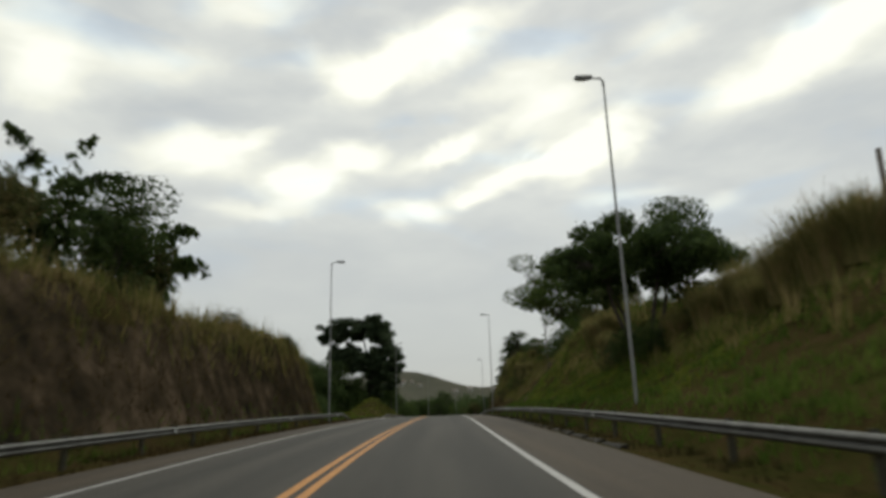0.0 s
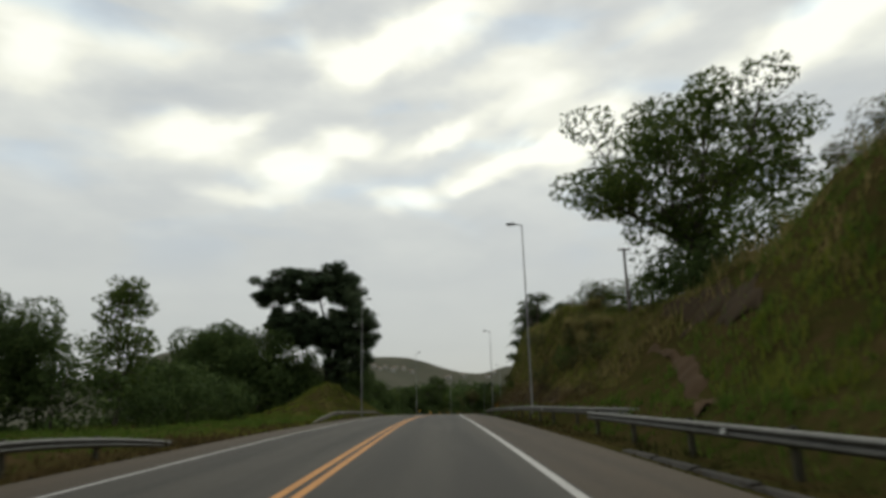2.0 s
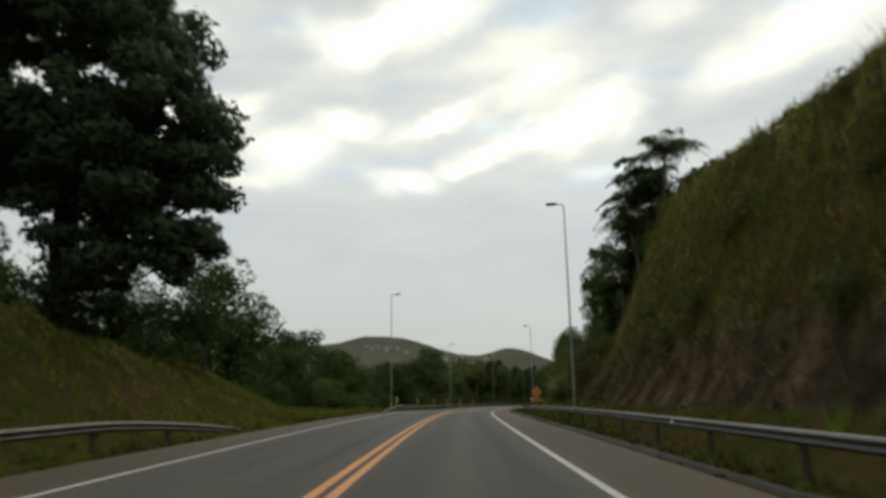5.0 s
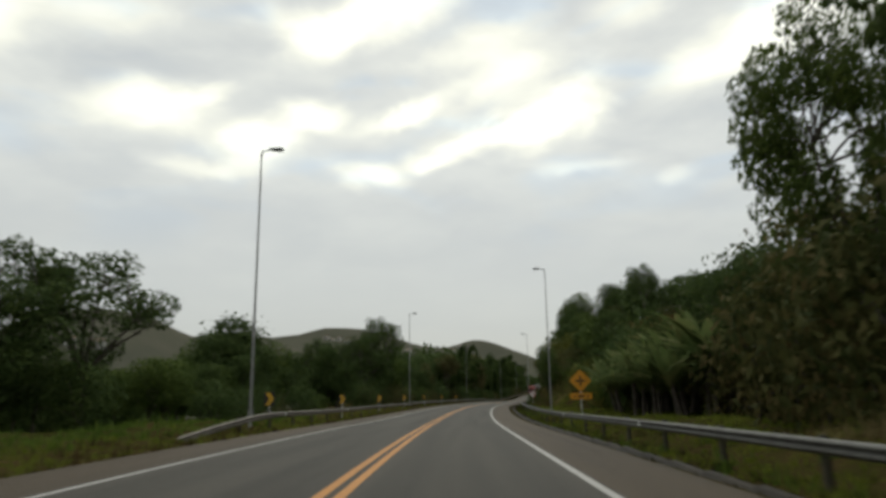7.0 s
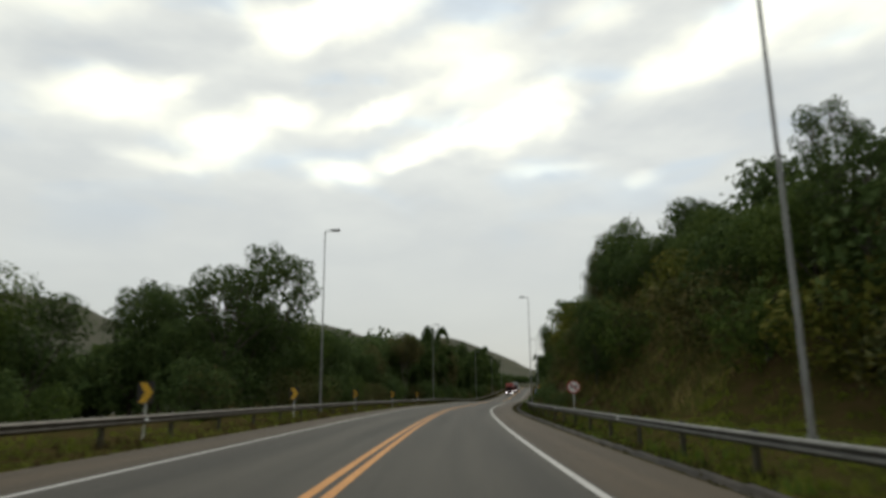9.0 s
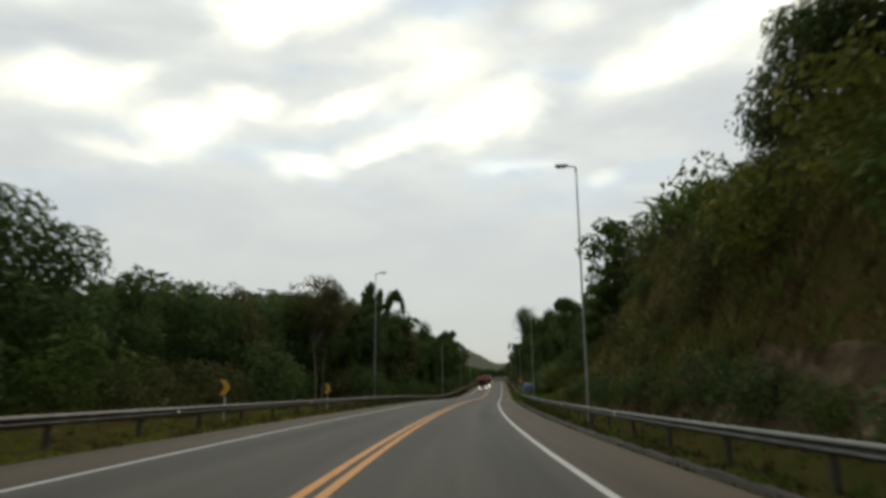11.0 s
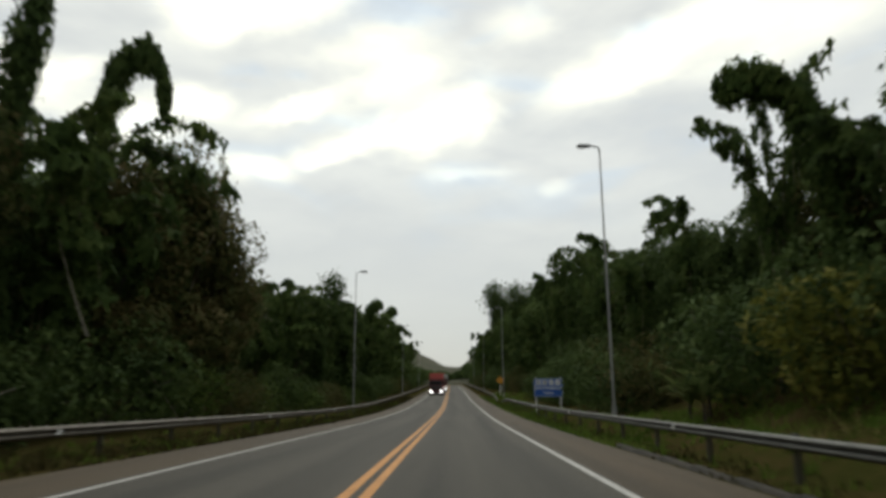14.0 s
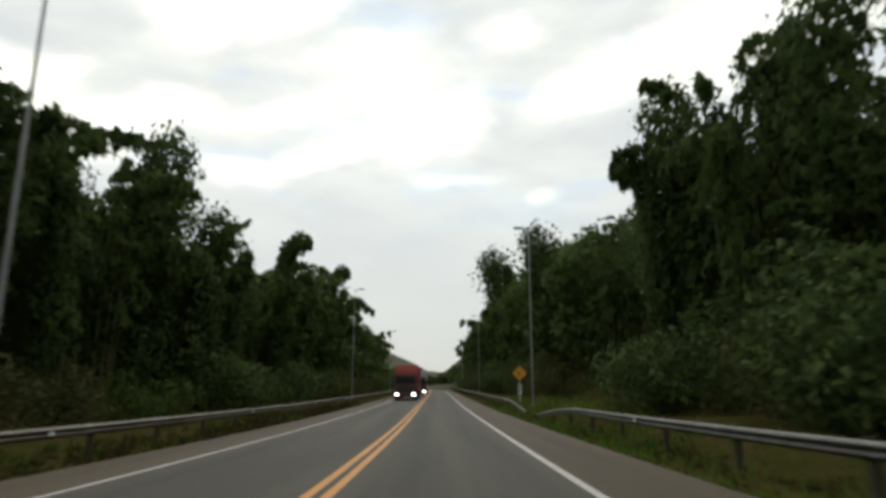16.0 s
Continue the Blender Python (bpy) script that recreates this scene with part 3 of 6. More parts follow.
def build_ground():
    s = np.concatenate([[-1500, -700, -300, -120], np.arange(-40, 520, 1.6), np.arange(520, 700, 8), np.arange(700, 1400, 25), [1600, 2000, 2600, 3600]])
    half = np.concatenate([np.arange(4.6, 13, 0.45), np.arange(13, 26, 0.8), np.arange(26, 60, 3), np.arange(60, 110, 5), np.arange(110, 200, 12), np.arange(200, 700, 30), [800, 1000, 1400, 2000, 3000]])
    lat = np.concatenate([-half[::-1], [-2.3, 0, 2.3], half])
    S, A = np.meshgrid(s, lat, indexing="ij")
    P = at(S, A, ground_up(S, A))
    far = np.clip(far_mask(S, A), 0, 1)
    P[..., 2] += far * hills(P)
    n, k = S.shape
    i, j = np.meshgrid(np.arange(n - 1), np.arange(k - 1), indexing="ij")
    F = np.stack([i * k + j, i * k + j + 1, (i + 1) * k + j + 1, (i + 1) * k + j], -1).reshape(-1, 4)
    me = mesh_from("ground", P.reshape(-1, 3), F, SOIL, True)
    me.materials.append(HILL_HAZED)
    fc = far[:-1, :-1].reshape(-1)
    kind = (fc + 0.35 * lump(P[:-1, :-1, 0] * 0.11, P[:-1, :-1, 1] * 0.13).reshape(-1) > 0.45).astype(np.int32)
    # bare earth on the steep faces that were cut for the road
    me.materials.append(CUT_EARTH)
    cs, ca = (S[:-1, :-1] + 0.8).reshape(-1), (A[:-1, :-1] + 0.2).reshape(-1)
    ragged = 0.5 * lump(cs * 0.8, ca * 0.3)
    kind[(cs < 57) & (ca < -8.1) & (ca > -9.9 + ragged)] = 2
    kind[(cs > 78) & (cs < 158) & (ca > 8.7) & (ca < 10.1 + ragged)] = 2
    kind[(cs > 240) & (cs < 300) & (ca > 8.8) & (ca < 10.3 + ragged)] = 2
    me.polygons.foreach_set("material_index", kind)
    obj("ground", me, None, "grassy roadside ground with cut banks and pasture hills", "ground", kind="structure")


def strip(name, s_from, s_to, lat0, lat1, up, mat, step=2.0, cols=2, label="", category="", kind="structure", parent=None, thick=0.0):
    s = np.arange(s_from, s_to + 0.01, step)
    lat = np.linspace(lat0, lat1, cols)
    S, A = np.meshgrid(s, lat, indexing="ij")
    P = at(S, A, up)
    n, k = S.shape
    i, j = np.meshgrid(np.arange(n - 1), np.arange(k - 1), indexing="ij")
    F = np.stack([i * k + j, i * k + j + 1, (i + 1) * k + j + 1, (i + 1) * k + j], -1).reshape(-1, 4)
    me = mesh_from(name, P.reshape(-1, 3), F, mat, True, np.stack([S, A], -1).reshape(-1, 2))
    return obj(name, me, parent, label, category, kind=kind)


build_ground()
ROAD_END = 612
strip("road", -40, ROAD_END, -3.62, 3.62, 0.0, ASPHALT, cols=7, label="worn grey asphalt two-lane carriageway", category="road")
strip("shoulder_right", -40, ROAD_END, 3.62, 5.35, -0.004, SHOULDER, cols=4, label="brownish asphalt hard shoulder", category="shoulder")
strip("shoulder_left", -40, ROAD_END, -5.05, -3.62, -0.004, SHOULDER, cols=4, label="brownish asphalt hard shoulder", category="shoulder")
strip("road_marking_yellow_1", -40, ROAD_END, -0.20, -0.06, 0.004, YELLOW_LINE, label="worn yellow centre line", category="road marking")
strip("road_marking_yellow_2", -40, ROAD_END, 0.06, 0.20, 0.004, YELLOW_LINE, label="worn yellow centre line", category="road marking")
strip("road_marking_white_1", -40, ROAD_END, 3.43, 3.57, 0.004, WHITE_LINE, label="white edge line", category="road marking")
strip("road_marking_white_2", -40, ROAD_END, -3.515, -3.405, 0.004, WHITE_LINE, label="white edge line", category="road marking")


def gutter():
    """Concrete drain channel beside the right shoulder: straight sections laid end to end with open joints."""
    root = tagged(new("drain_gutter"), "dark weathered concrete drain gutter beside the shoulder", "gutter", kind="structure")
    prof = [(0.0, 0.0), (0.10, 0.02), (0.20, -0.07), (0.55, -0.06), (0.64, 0.01), (0.78, 0.02), (0.80, -0.25), (0.0, -0.25)]
    bm = bmesh.new()
    a = [bm.verts.new((x, -0.97, z)) for x, z in prof]
    b = [bm.verts.new((x, 0.97, z)) for x, z in prof]
    n = len(prof)
    bm.faces.new(a)
    bm.faces.new(b[::-1])
    for i in range(n):
        bm.faces.new((a[(i + 1) % n], a[i], b[i], b[(i + 1) % n]))
    bmesh.ops.recalc_face_normals(bm, faces=bm.faces)
    me = bpy.data.meshes.new("gutter_section")
    bm.to_mesh(me)
    bm.free()
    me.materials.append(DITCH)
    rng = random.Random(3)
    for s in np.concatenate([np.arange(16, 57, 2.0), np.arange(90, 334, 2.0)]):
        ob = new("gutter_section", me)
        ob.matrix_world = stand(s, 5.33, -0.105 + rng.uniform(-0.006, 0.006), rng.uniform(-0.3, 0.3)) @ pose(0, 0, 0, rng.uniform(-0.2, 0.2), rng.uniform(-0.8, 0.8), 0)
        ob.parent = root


gutter()

# ---- guard rails ----
W_PROFILE = [(-0.010, 0.155), (0.012, 0.150), (0.055, 0.105), (0.070, 0.075), (0.055, 0.045), (0.005, 0.012), (0.005, -0.012), (0.055, -0.045), (0.070, -0.075), (0.055, -0.105), (0.012, -0.150), (-0.010, -0.155)]


def guard_rail(s0, s1, lat, label, height=0.56, drop_near=False, drop_far=False, flare_far=0.0, flare_near=0.0, mat=None):
    """A W-beam rail on posts from s0 to s1. Ends may run down into the ground or bend away from the road."""
    mat = mat or GALV
    side = 1 if lat > 0 else -1
    root = thing("guard_rail", stand((s0 + s1) / 2, lat), label, "guard rail", "guard rails along the road")
    inv = np.array(root.matrix_world.inverted())

    def local(p):
        return p @ inv[:3, :3].T + inv[:3, 3]

    def top(s):
        z = np.full_like(s, height)
        if drop_near:
            z -= 0.62 * np.clip(1 - (s - s0) / 10.0, 0, 1) ** 1.4
        if drop_far:
            z -= 0.62 * np.clip(1 - (s1 - s) / 10.0, 0, 1) ** 1.4
        return z

    def across(s):
        d = flare_far * np.clip(1 - (s1 - s) / 12.0, 0, 1) ** 2 + flare_near * np.clip(1 - (s - s0) / 12.0, 0, 1) ** 2
        return lat + side * d

    prof = np.array(W_PROFILE) * np.array([1.0, 0.82])
    cuts = np.append(np.arange(s0, s1 - 2.0, 4.0), s1)
    for k, (a, b) in enumerate(zip(cuts[:-1], cuts[1:])):
        s = np.linspace(a - (0.12 if k else 0), b, 5)
        n, m = len(s), len(prof)
        S = np.repeat(s[:, None], m, 1)
        off = prof[None, :, 0] + (0.004 if k % 2 else 0.0)
        P = at(S, across(S) - side * off, top(S) - 0.127 + prof[None, :, 1])
        Q = at(S, across(S) - side * (off - 0.006), top(S) - 0.127 + prof[None, :, 1])
        i, j = np.meshgrid(np.arange(n - 1), np.arange(m - 1), indexing="ij")
        F = np.stack([i * m + j, i * m + j + 1, (i + 1) * m + j + 1, (i + 1) * m + j], -1).reshape(-1, 4)
        V = np.concatenate([P.reshape(-1, 3), Q.reshape(-1, 3)])
        F = np.concatenate([F, F[:, ::-1] + n * m])
        obj("beam", mesh_from("beam", local(V), F, mat, True), root)
    post = bmesh.new()
    box(post, -0.05, 0.05, -0.075, 0.075, -0.9, 0.34, bevel=0.006)
    pm = bpy.data.meshes.new("post")
    post.to_mesh(pm)
    post.free()
    pm.materials.append(POST_STEEL)
    for s in np.arange(s0 + 2.0, s1, 4.0):
        z = float(top(np.array([s]))[0])
        if z < 0.2:
            continue
        o = obj("post", pm, root)
        p = local(at(s, float(across(np.array([s]))[0]) + side * 0.09, z - 0.30))
        o.location = [float(v) for v in p]
        o.rotation_euler = (0, 0, radians(heading(s) - heading((s0 + s1) / 2)))
    refl = bpy.data.meshes.new("reflector")
    bm = boxes((-0.02, 0.02, -0.06, 0.06, -0.05, 0.05), bevel=0.008)
    bm.to_mesh(refl)
    bm.free()
    refl.materials.append(SIGN_W)
    for s in np.arange(s0 + 12.0, s1 - 6, 16.0):
        o = obj("reflector", refl, root, "small pale reflector bolted to the beam")
        p = local(at(s, lat - side * 0.095, height - 0.127))
        o.location = [float(v) for v in p]
    return root


guard_rail(-38, 64.8, 7.05, "galvanised steel W-beam guard rail before the cut bank", 0.52)
guard_rail(63.4, 398, 7.2, "galvanised steel W-beam guard rail along the long curve", 0.61, drop_far=True, flare_near=1.3)
guard_rail(403, 600, 7.2, "galvanised steel W-beam guard rail under the trees", 0.58, drop_near=True)
guard_rail(-38, 66, -7.0, "galvanised steel W-beam guard rail with a sunken end", 0.53, drop_far=True, flare_far=0.6)
guard_rail(88, 132, -7.0, "short dirty steel guard rail below the grassy mound", 0.53, drop_near=True, drop_far=True, mat=GALV_DIRTY)
guard_rail(171.5, 600, -7.3, "dirty galvanised steel W-beam guard rail beside the woods", 0.54, drop_near=True, mat=GALV_DIRTY)


# ---- street lamps ----
_protos = {}


def place(key, make, m):
    """The first thing of its kind is built, the others are copies of it."""
    if key not in _protos:
        root = make()
        _protos[key] = (root, m.to_scale())
        root.matrix_world = m
        return root
    root, k = _protos[key]
    return copy_thing(root, m @ Matrix.Diagonal((1 / k[0], 1 / k[1], 1 / k[2], 1)))


def street_lamp():
    """A tall tapered pole with a short arm to the left (-x) and one flat head."""
    root = thing("street_lamp", Matrix(), "tall slim grey steel street lamp with one head", "street lamp", "street lamps along the road")
    z = np.array([-1.0, 0, 3.0, 6.0, 9.0, 12.2, 12.75])
    V, F = tubes([(np.stack([0 * z, 0 * z, z], 1), np.array([0.070, 0.070, 0.062, 0.053, 0.045, 0.037, 0.034]))], 12)
    obj("pole", mesh_from("pole", V, F, POLE, True), root)
    V, F = tubes([(np.array([[0, 0, -0.05], [0, 0, 0.30]]), np.array([0.13, 0.11]))], 12)
    obj("base_collar", mesh_from("base_collar", V, F, POLE, True), root)
    V, F = tubes([(np.array([[0.0, 0, 12.6], [-0.02, 0, 12.84], [-0.10, 0, 12.93], [-0.45, 0, 12.97]]), np.array([0.05, 0.048, 0.042, 0.036]))], 10)
    obj("arm", mesh_from("arm", V, F, POLE, True), root)
    bm = bmesh.new()
    box(bm, -1.12, -0.42, -0.13, 0.13, 12.92, 13.06, bevel=0.045)
    head = part("lamp_head", bm, HEAD, root, "flat grey lamp head")
    bm = bmesh.new()
    box(bm, -1.06, -0.66, -0.10, 0.10, 12.885, 12.922, bevel=0.012)
    part("lens", bm, LENS, head, "pale glass lens")
    return root


for s, lat, up in ((22.5, 8.6, 0.16), (85.6, 8.0, 0.13), (145.3, 8.2, 0.0), (210.4, 8.9, 0.2), (276.8, 7.7, 0.28), (343.9, 8.6, 0.56), (406.7, 8.25, 0.13), (468, 8.4, 0.0), (530, 8.4, 0.0)):
    place("lamp", street_lamp, stand(s, lat, up, 0))
for s, lat, up in ((52.1, -7.3, -0.09), (115.3, -7.5, 0.17), (181, -8.15, 0.38), (242.4, -8.5, 0.0), (310, -9.25, 0.35), (374.8, -8.35, 0.11), (437, -8.5, 0.0), (500, -8.5, 0.0)):
    place("lamp", street_lamp, stand(s, lat, up, 180))


# ---- road signs (their face looks to -y, towards the traffic) ----
def post(root, h, r=0.035, x=0.0, mat=None, y=0.05):
    V, F = tubes([(np.array([[x, y, -0.8], [x, y, h]]), np.array([r, r]))], 10)
    return obj("post", mesh_from("post", V, F, mat or POST_W, True), root)


def bar(x0, x1, z0, z1, y=-0.012):
    return (x0, x1, y, y + 0.008, z0, z1)


def diamond(h):
    return rounded_diamond(h, 0.06)


def rounded_diamond(h, r):
    pts = []
    for x, z in rounded(h * 1.414, h * 1.414, r * 1.6, 4):
        pts.append(((x - z) * 0.7071, (x + z) * 0.7071))
    return pts


def moved(pts, dz):
    return [(x, z + dz) for x, z in pts]


def crossroad_sign(m):
    root = thing("warning_sign", m, "yellow diamond crossroad warning sign with a plate below", "road sign", "road signs")
    post(root, 2.75, 0.04)
    p = part("sign_plate", prism(moved(diamond(0.70), 2.25), 0.012), SIGN_Y, root)
    part("symbol", boxes(bar(-0.30, 0.30, 2.20, 2.29), bar(-0.045, 0.045, 1.93, 2.195), bar(-0.045, 0.045, 2.295, 2.57)), SIGN_K, p, "black crossroad symbol")
    q = part("supplementary_plate", prism(moved(rounded(1.34, 0.38, 0.04), 1.30), 0.012), SIGN_Y, root)
    part("lettering", boxes(bar(-0.45, -0.36, 1.24, 1.34), bar(-0.20, 0.24, 1.24, 1.35), bar(0.36, 0.50, 1.24, 1.34)), SIGN_K, q, "unreadable dark lettering")
    return root


def chevron_sign():
    root = thing("chevron_sign", Matrix(), "black curve marker plate with a yellow chevron", "road sign", "chevron signs along the curve")
    post(root, 1.5, 0.03)
    p = part("sign_plate", prism(moved(rounded(0.52, 0.66, 0.03), 1.28), 0.010), SIGN_K, root)
    pts = [(-0.20, 1.58), (0.03, 1.58), (0.22, 1.28), (0.03, 0.98), (-0.20, 0.98), (-0.01, 1.28)]
    bm = prism([(x, z) for x, z in pts], 0.006, -0.010)
    part("chevron", bm, SIGN_CHEVRON, p, "yellow chevron pointing to the curve")
    return root


def no_passing_sign(m):
    root = thing("no_passing_sign", m, "round white no-passing sign with a red rim", "road sign", "road signs")
    post(root, 2.1, 0.035)
    circ = [(0.40 * math.cos(a), 1.85 + 0.40 * math.sin(a)) for a in np.linspace(0, 2 * math.pi, 32, endpoint=False)]
    p = part("sign_plate", prism(circ, 0.010), SIGN_W, root)
    bm = bmesh.new()
    n = 40
    ring = [[bm.verts.new((r * math.cos(a), y, 1.85 + r * math.sin(a))) for a in np.linspace(0, 2 * math.pi, n, endpoint=False)] for r, y in ((0.40, -0.004), (0.40, -0.008), (0.335, -0.008), (0.335, -0.004))]
    for k in range(3):
        for i in range(n):
            bm.faces.new((ring[k][i], ring[k][(i + 1) % n], ring[k + 1][(i + 1) % n], ring[k + 1][i]))
    part("rim", bm, SIGN_R, p, "red rim")
    part("symbol", boxes(bar(-0.20, -0.04, 1.80, 1.90), bar(0.04, 0.20, 1.80, 1.90), bar(-0.17, -0.07, 1.905, 1.95), bar(0.07, 0.17, 1.905, 1.95)), SIGN_K, p, "two dark cars")
    bm = prism([(-0.27, 2.09), (-0.22, 2.13), (0.27, 1.62), (0.22, 1.58)], 0.005, -0.018)
    part("slash", bm, SIGN_R, p, "red slash")
    return root


def lettering(name, text, size, x, z, mat, parent, label):
    cu = bpy.data.curves.new(name, "FONT")
    cu.body, cu.size, cu.align_x, cu.align_y, cu.extrude, cu.offset = text, size, "CENTER", "CENTER", 0.003, 0.006
    tmp = bpy.data.objects.new(name, cu)
    scene.collection.objects.link(tmp)
    me = bpy.data.meshes.new_from_object(tmp.evaluated_get(bpy.context.evaluated_depsgraph_get()))
    bpy.data.objects.remove(tmp)
    me.transform(pose(x, -0.016, z, 90, 0, 0))
    me.materials.clear()
    me.materials.append(mat)
    return obj(name, me, parent, label)


def service_sign(m):
    root = thing("service_sign", m, "blue service station sign on two white posts", "road sign", "road signs")
    for x in (-0.98, 0.98):
        bm = bmesh.new()
        box(bm, x - 0.06, x + 0.06, 0.015, 0.12, -1.0, 2.62, bevel=0.01)
        part("post", bm, POST_W, root, "white post")
    p = part("sign_panel", prism(moved(rounded(2.30, 1.42, 0.05), 1.80), 0.014), SIGN_B, root)
    e = 0.022
    part("border", boxes(bar(-1.12, 1.12, 2.465, 2.465 + e), bar(-1.12, 1.12, 1.115, 1.115 + e), bar(-1.12, -1.12 + e, 1.138, 2.464), bar(1.12 - e, 1.12, 1.138, 2.464), bar(-1.097, 1.097, 1.93, 1.952)), SIGN_W, p, "white border lines")
    for i, x in enumerate((-0.78, -0.27, 0.25, 0.77)):
        sq = part("pictogram_panel", prism(moved(rounded(0.37, 0.38, 0.03), 2.21), 0.006, -0.010), SIGN_W, p, "white pictogram square")
        for v in sq.data.vertices:
            v.co.x += x
        z = 2.21
        if i == 0:
            bm = boxes(bar(x - 0.09, x + 0.05, z - 0.12, z + 0.12, -0.018), bar(x + 0.052, x + 0.09, z - 0.06, z + 0.05, -0.018))
        elif i == 1:
            bm = boxes(bar(x - 0.08, x + 0.08, z - 0.13, z - 0.02, -0.018), bar(x - 0.10, x + 0.10, z - 0.018, z + 0.05, -0.018), bar(x - 0.06, x + 0.06, z + 0.052, z + 0.12, -0.018))
        else:
            bm = prism([(x - 0.13, z - 0.10), (x - 0.10, z - 0.13), (x + 0.12, z + 0.09), (x + 0.09, z + 0.12)], 0.006, -0.018)
            if i == 3:
                b2 = prism([(x + 0.13, z - 0.10), (x + 0.10, z - 0.13), (x - 0.12, z + 0.09), (x - 0.09, z + 0.12)], 0.005, -0.026)
                tmp = bpy.data.meshes.new("t")
                b2.to_mesh(tmp)
                b2.free()
                bm.from_mesh(tmp)
                bpy.data.meshes.remove(tmp)
            else:
                box(bm, x + 0.02, x + 0.15, -0.026, -0.019, z + 0.06, z + 0.14)
        part("pictogram", bm, SIGN_K, sq, "dark pictogram")
    lettering("lettering", "POSTO DE SERVIÇOS", 0.225, 0, 1.74, SIGN_W, p, "white capitals POSTO DE SERVIÇOS")
    lettering("lettering", "À 500 m", 0.22, 0, 1.38, SIGN_W, p, "white words À 500 m")
    return root


def bend_sign(m):
    root = thing("bend_sign", m, "yellow diamond bend warning sign with striped marker", "road sign", "road signs")
    post(root, 2.7, 0.04)
    p = part("sign_plate", prism(moved(diamond(0.62), 2.35), 0.012), SIGN_Y, root)
    bm = prism([(-0.04, 2.05), (0.04, 2.05), (0.04, 2.30), (-0.08, 2.42), (-0.08, 2.62), (-0.16, 2.62), (-0.16, 2.38), (-0.04, 2.26)], 0.006, -0.010)
    part("symbol", bm, SIGN_K, p, "black bent arrow")
    q = part("marker_plate", prism(moved(rounded(0.30, 0.9, 0.02), 1.05), 0.010), SIGN_W, root, "white hazard marker")
    for z in (0.75, 1.0, 1.25):
        part("stripe", prism([(-0.14, z), (0.14, z + 0.16), (0.14, z + 0.26), (-0.14, z + 0.10)], 0.005, -0.010), SIGN_K, q, "black stripe")
    return root


def foot(s, lat):
    return float(ground_up(s, lat))


crossroad_sign(stand(192.3, 8.95, foot(192.3, 8.95) - 0.05))
for s in (182.5, 199.8, 216.4, 233.2, 250.6, 268.5, 285.3):
    place("chevron", chevron_sign, stand(s, -7.75, -0.12))
no_passing_sign(stand(238.2, 8.6, foot(238.2, 8.6) - 0.38))
service_sign(stand(366.3, 8.73, 0.03, -2))
bend_sign(stand(415.3, 8.45, foot(415.3, 8.45) - 0.02))


def utility_pole(m):
    root = thing("utility_pole", m, "weathered utility pole with a crossarm on the bank", "utility pole", "utility poles")
    z = np.linspace(-1, 5.2, 6)
    V, F = tubes([(np.stack([0 * z, 0 * z, z], 1), np.linspace(0.12, 0.085, 6))], 10)
    obj("pole", mesh_from("pole", V, F, WOOD_POLE, True), root)
    V, F = tubes([(np.array([[0.0, -0.1, 4.7], [0.9, -0.1, 4.78], [1.7, -0.1, 4.8]]), np.array([0.03, 0.027, 0.022]))], 8)
    obj("arm", mesh_from("arm", V, F, WOOD_POLE, True), root)
    part("lamp_head", boxes((1.45, 1.85, -0.2, 0.0, 4.76, 4.90), bevel=0.03), HEAD, root, "small grey lamp head")
    part("crossarm", boxes((-0.45, 0.45, -0.16, -0.07, 5.0, 5.1), bevel=0.01), WOOD_POLE, root)
    for x in (-0.38, 0.38):
        V, F = tubes([(np.array([[x, -0.115, 5.095], [x, -0.115, 5.16], [x, -0.115, 5.24]]), np.array([0.05, 0.03, 0.045]))], 8)
        obj("insulator", mesh_from("insulator", V, F, HEAD, True), root)
    return root


# ---- plants ----
def limb(rng, a, b, r0, r1, n=6, sag=0.12):
    a, b = np.asarray(a, float), np.asarray(b, float)
    t = np.linspace(0, 1, n)[:, None]
    L = np.linalg.norm(b - a)
    mid = rng.normal(0, 0.10, 3) * L
    P = a + (b - a) * t + mid * (t * (1 - t)) * 1.5 + np.array([0, 0, 1]) * L * sag * (t * (1 - t)) * 2
    return P, r0 + (r1 - r0) * np.linspace(0, 1, n)


def crown_points(rng, blobs, per, hollow=0.84):
    """Points and outward directions over a set of uneven clumps (centre, radii)."""
    P, D = [], []
    for c, r in blobs:
        n = max(8, int(1.8 * per * (r[0] * r[1] * r[2]) ** (2 / 3)))
        d = unit(rng.normal(0, 1, (n, 3)))
        k = hollow + (1.04 - hollow) * rng.random(n) ** 0.7
        k *= 1 + 0.14 * np.sin(d[:, 0] * 5 + c[0]) * np.cos(d[:, 2] * 6 + c[1])
        P.append(np.asarray(c) + d * np.asarray(r) * k[:, None])
        D.append(d)
    return np.concatenate(P), np.concatenate(D)


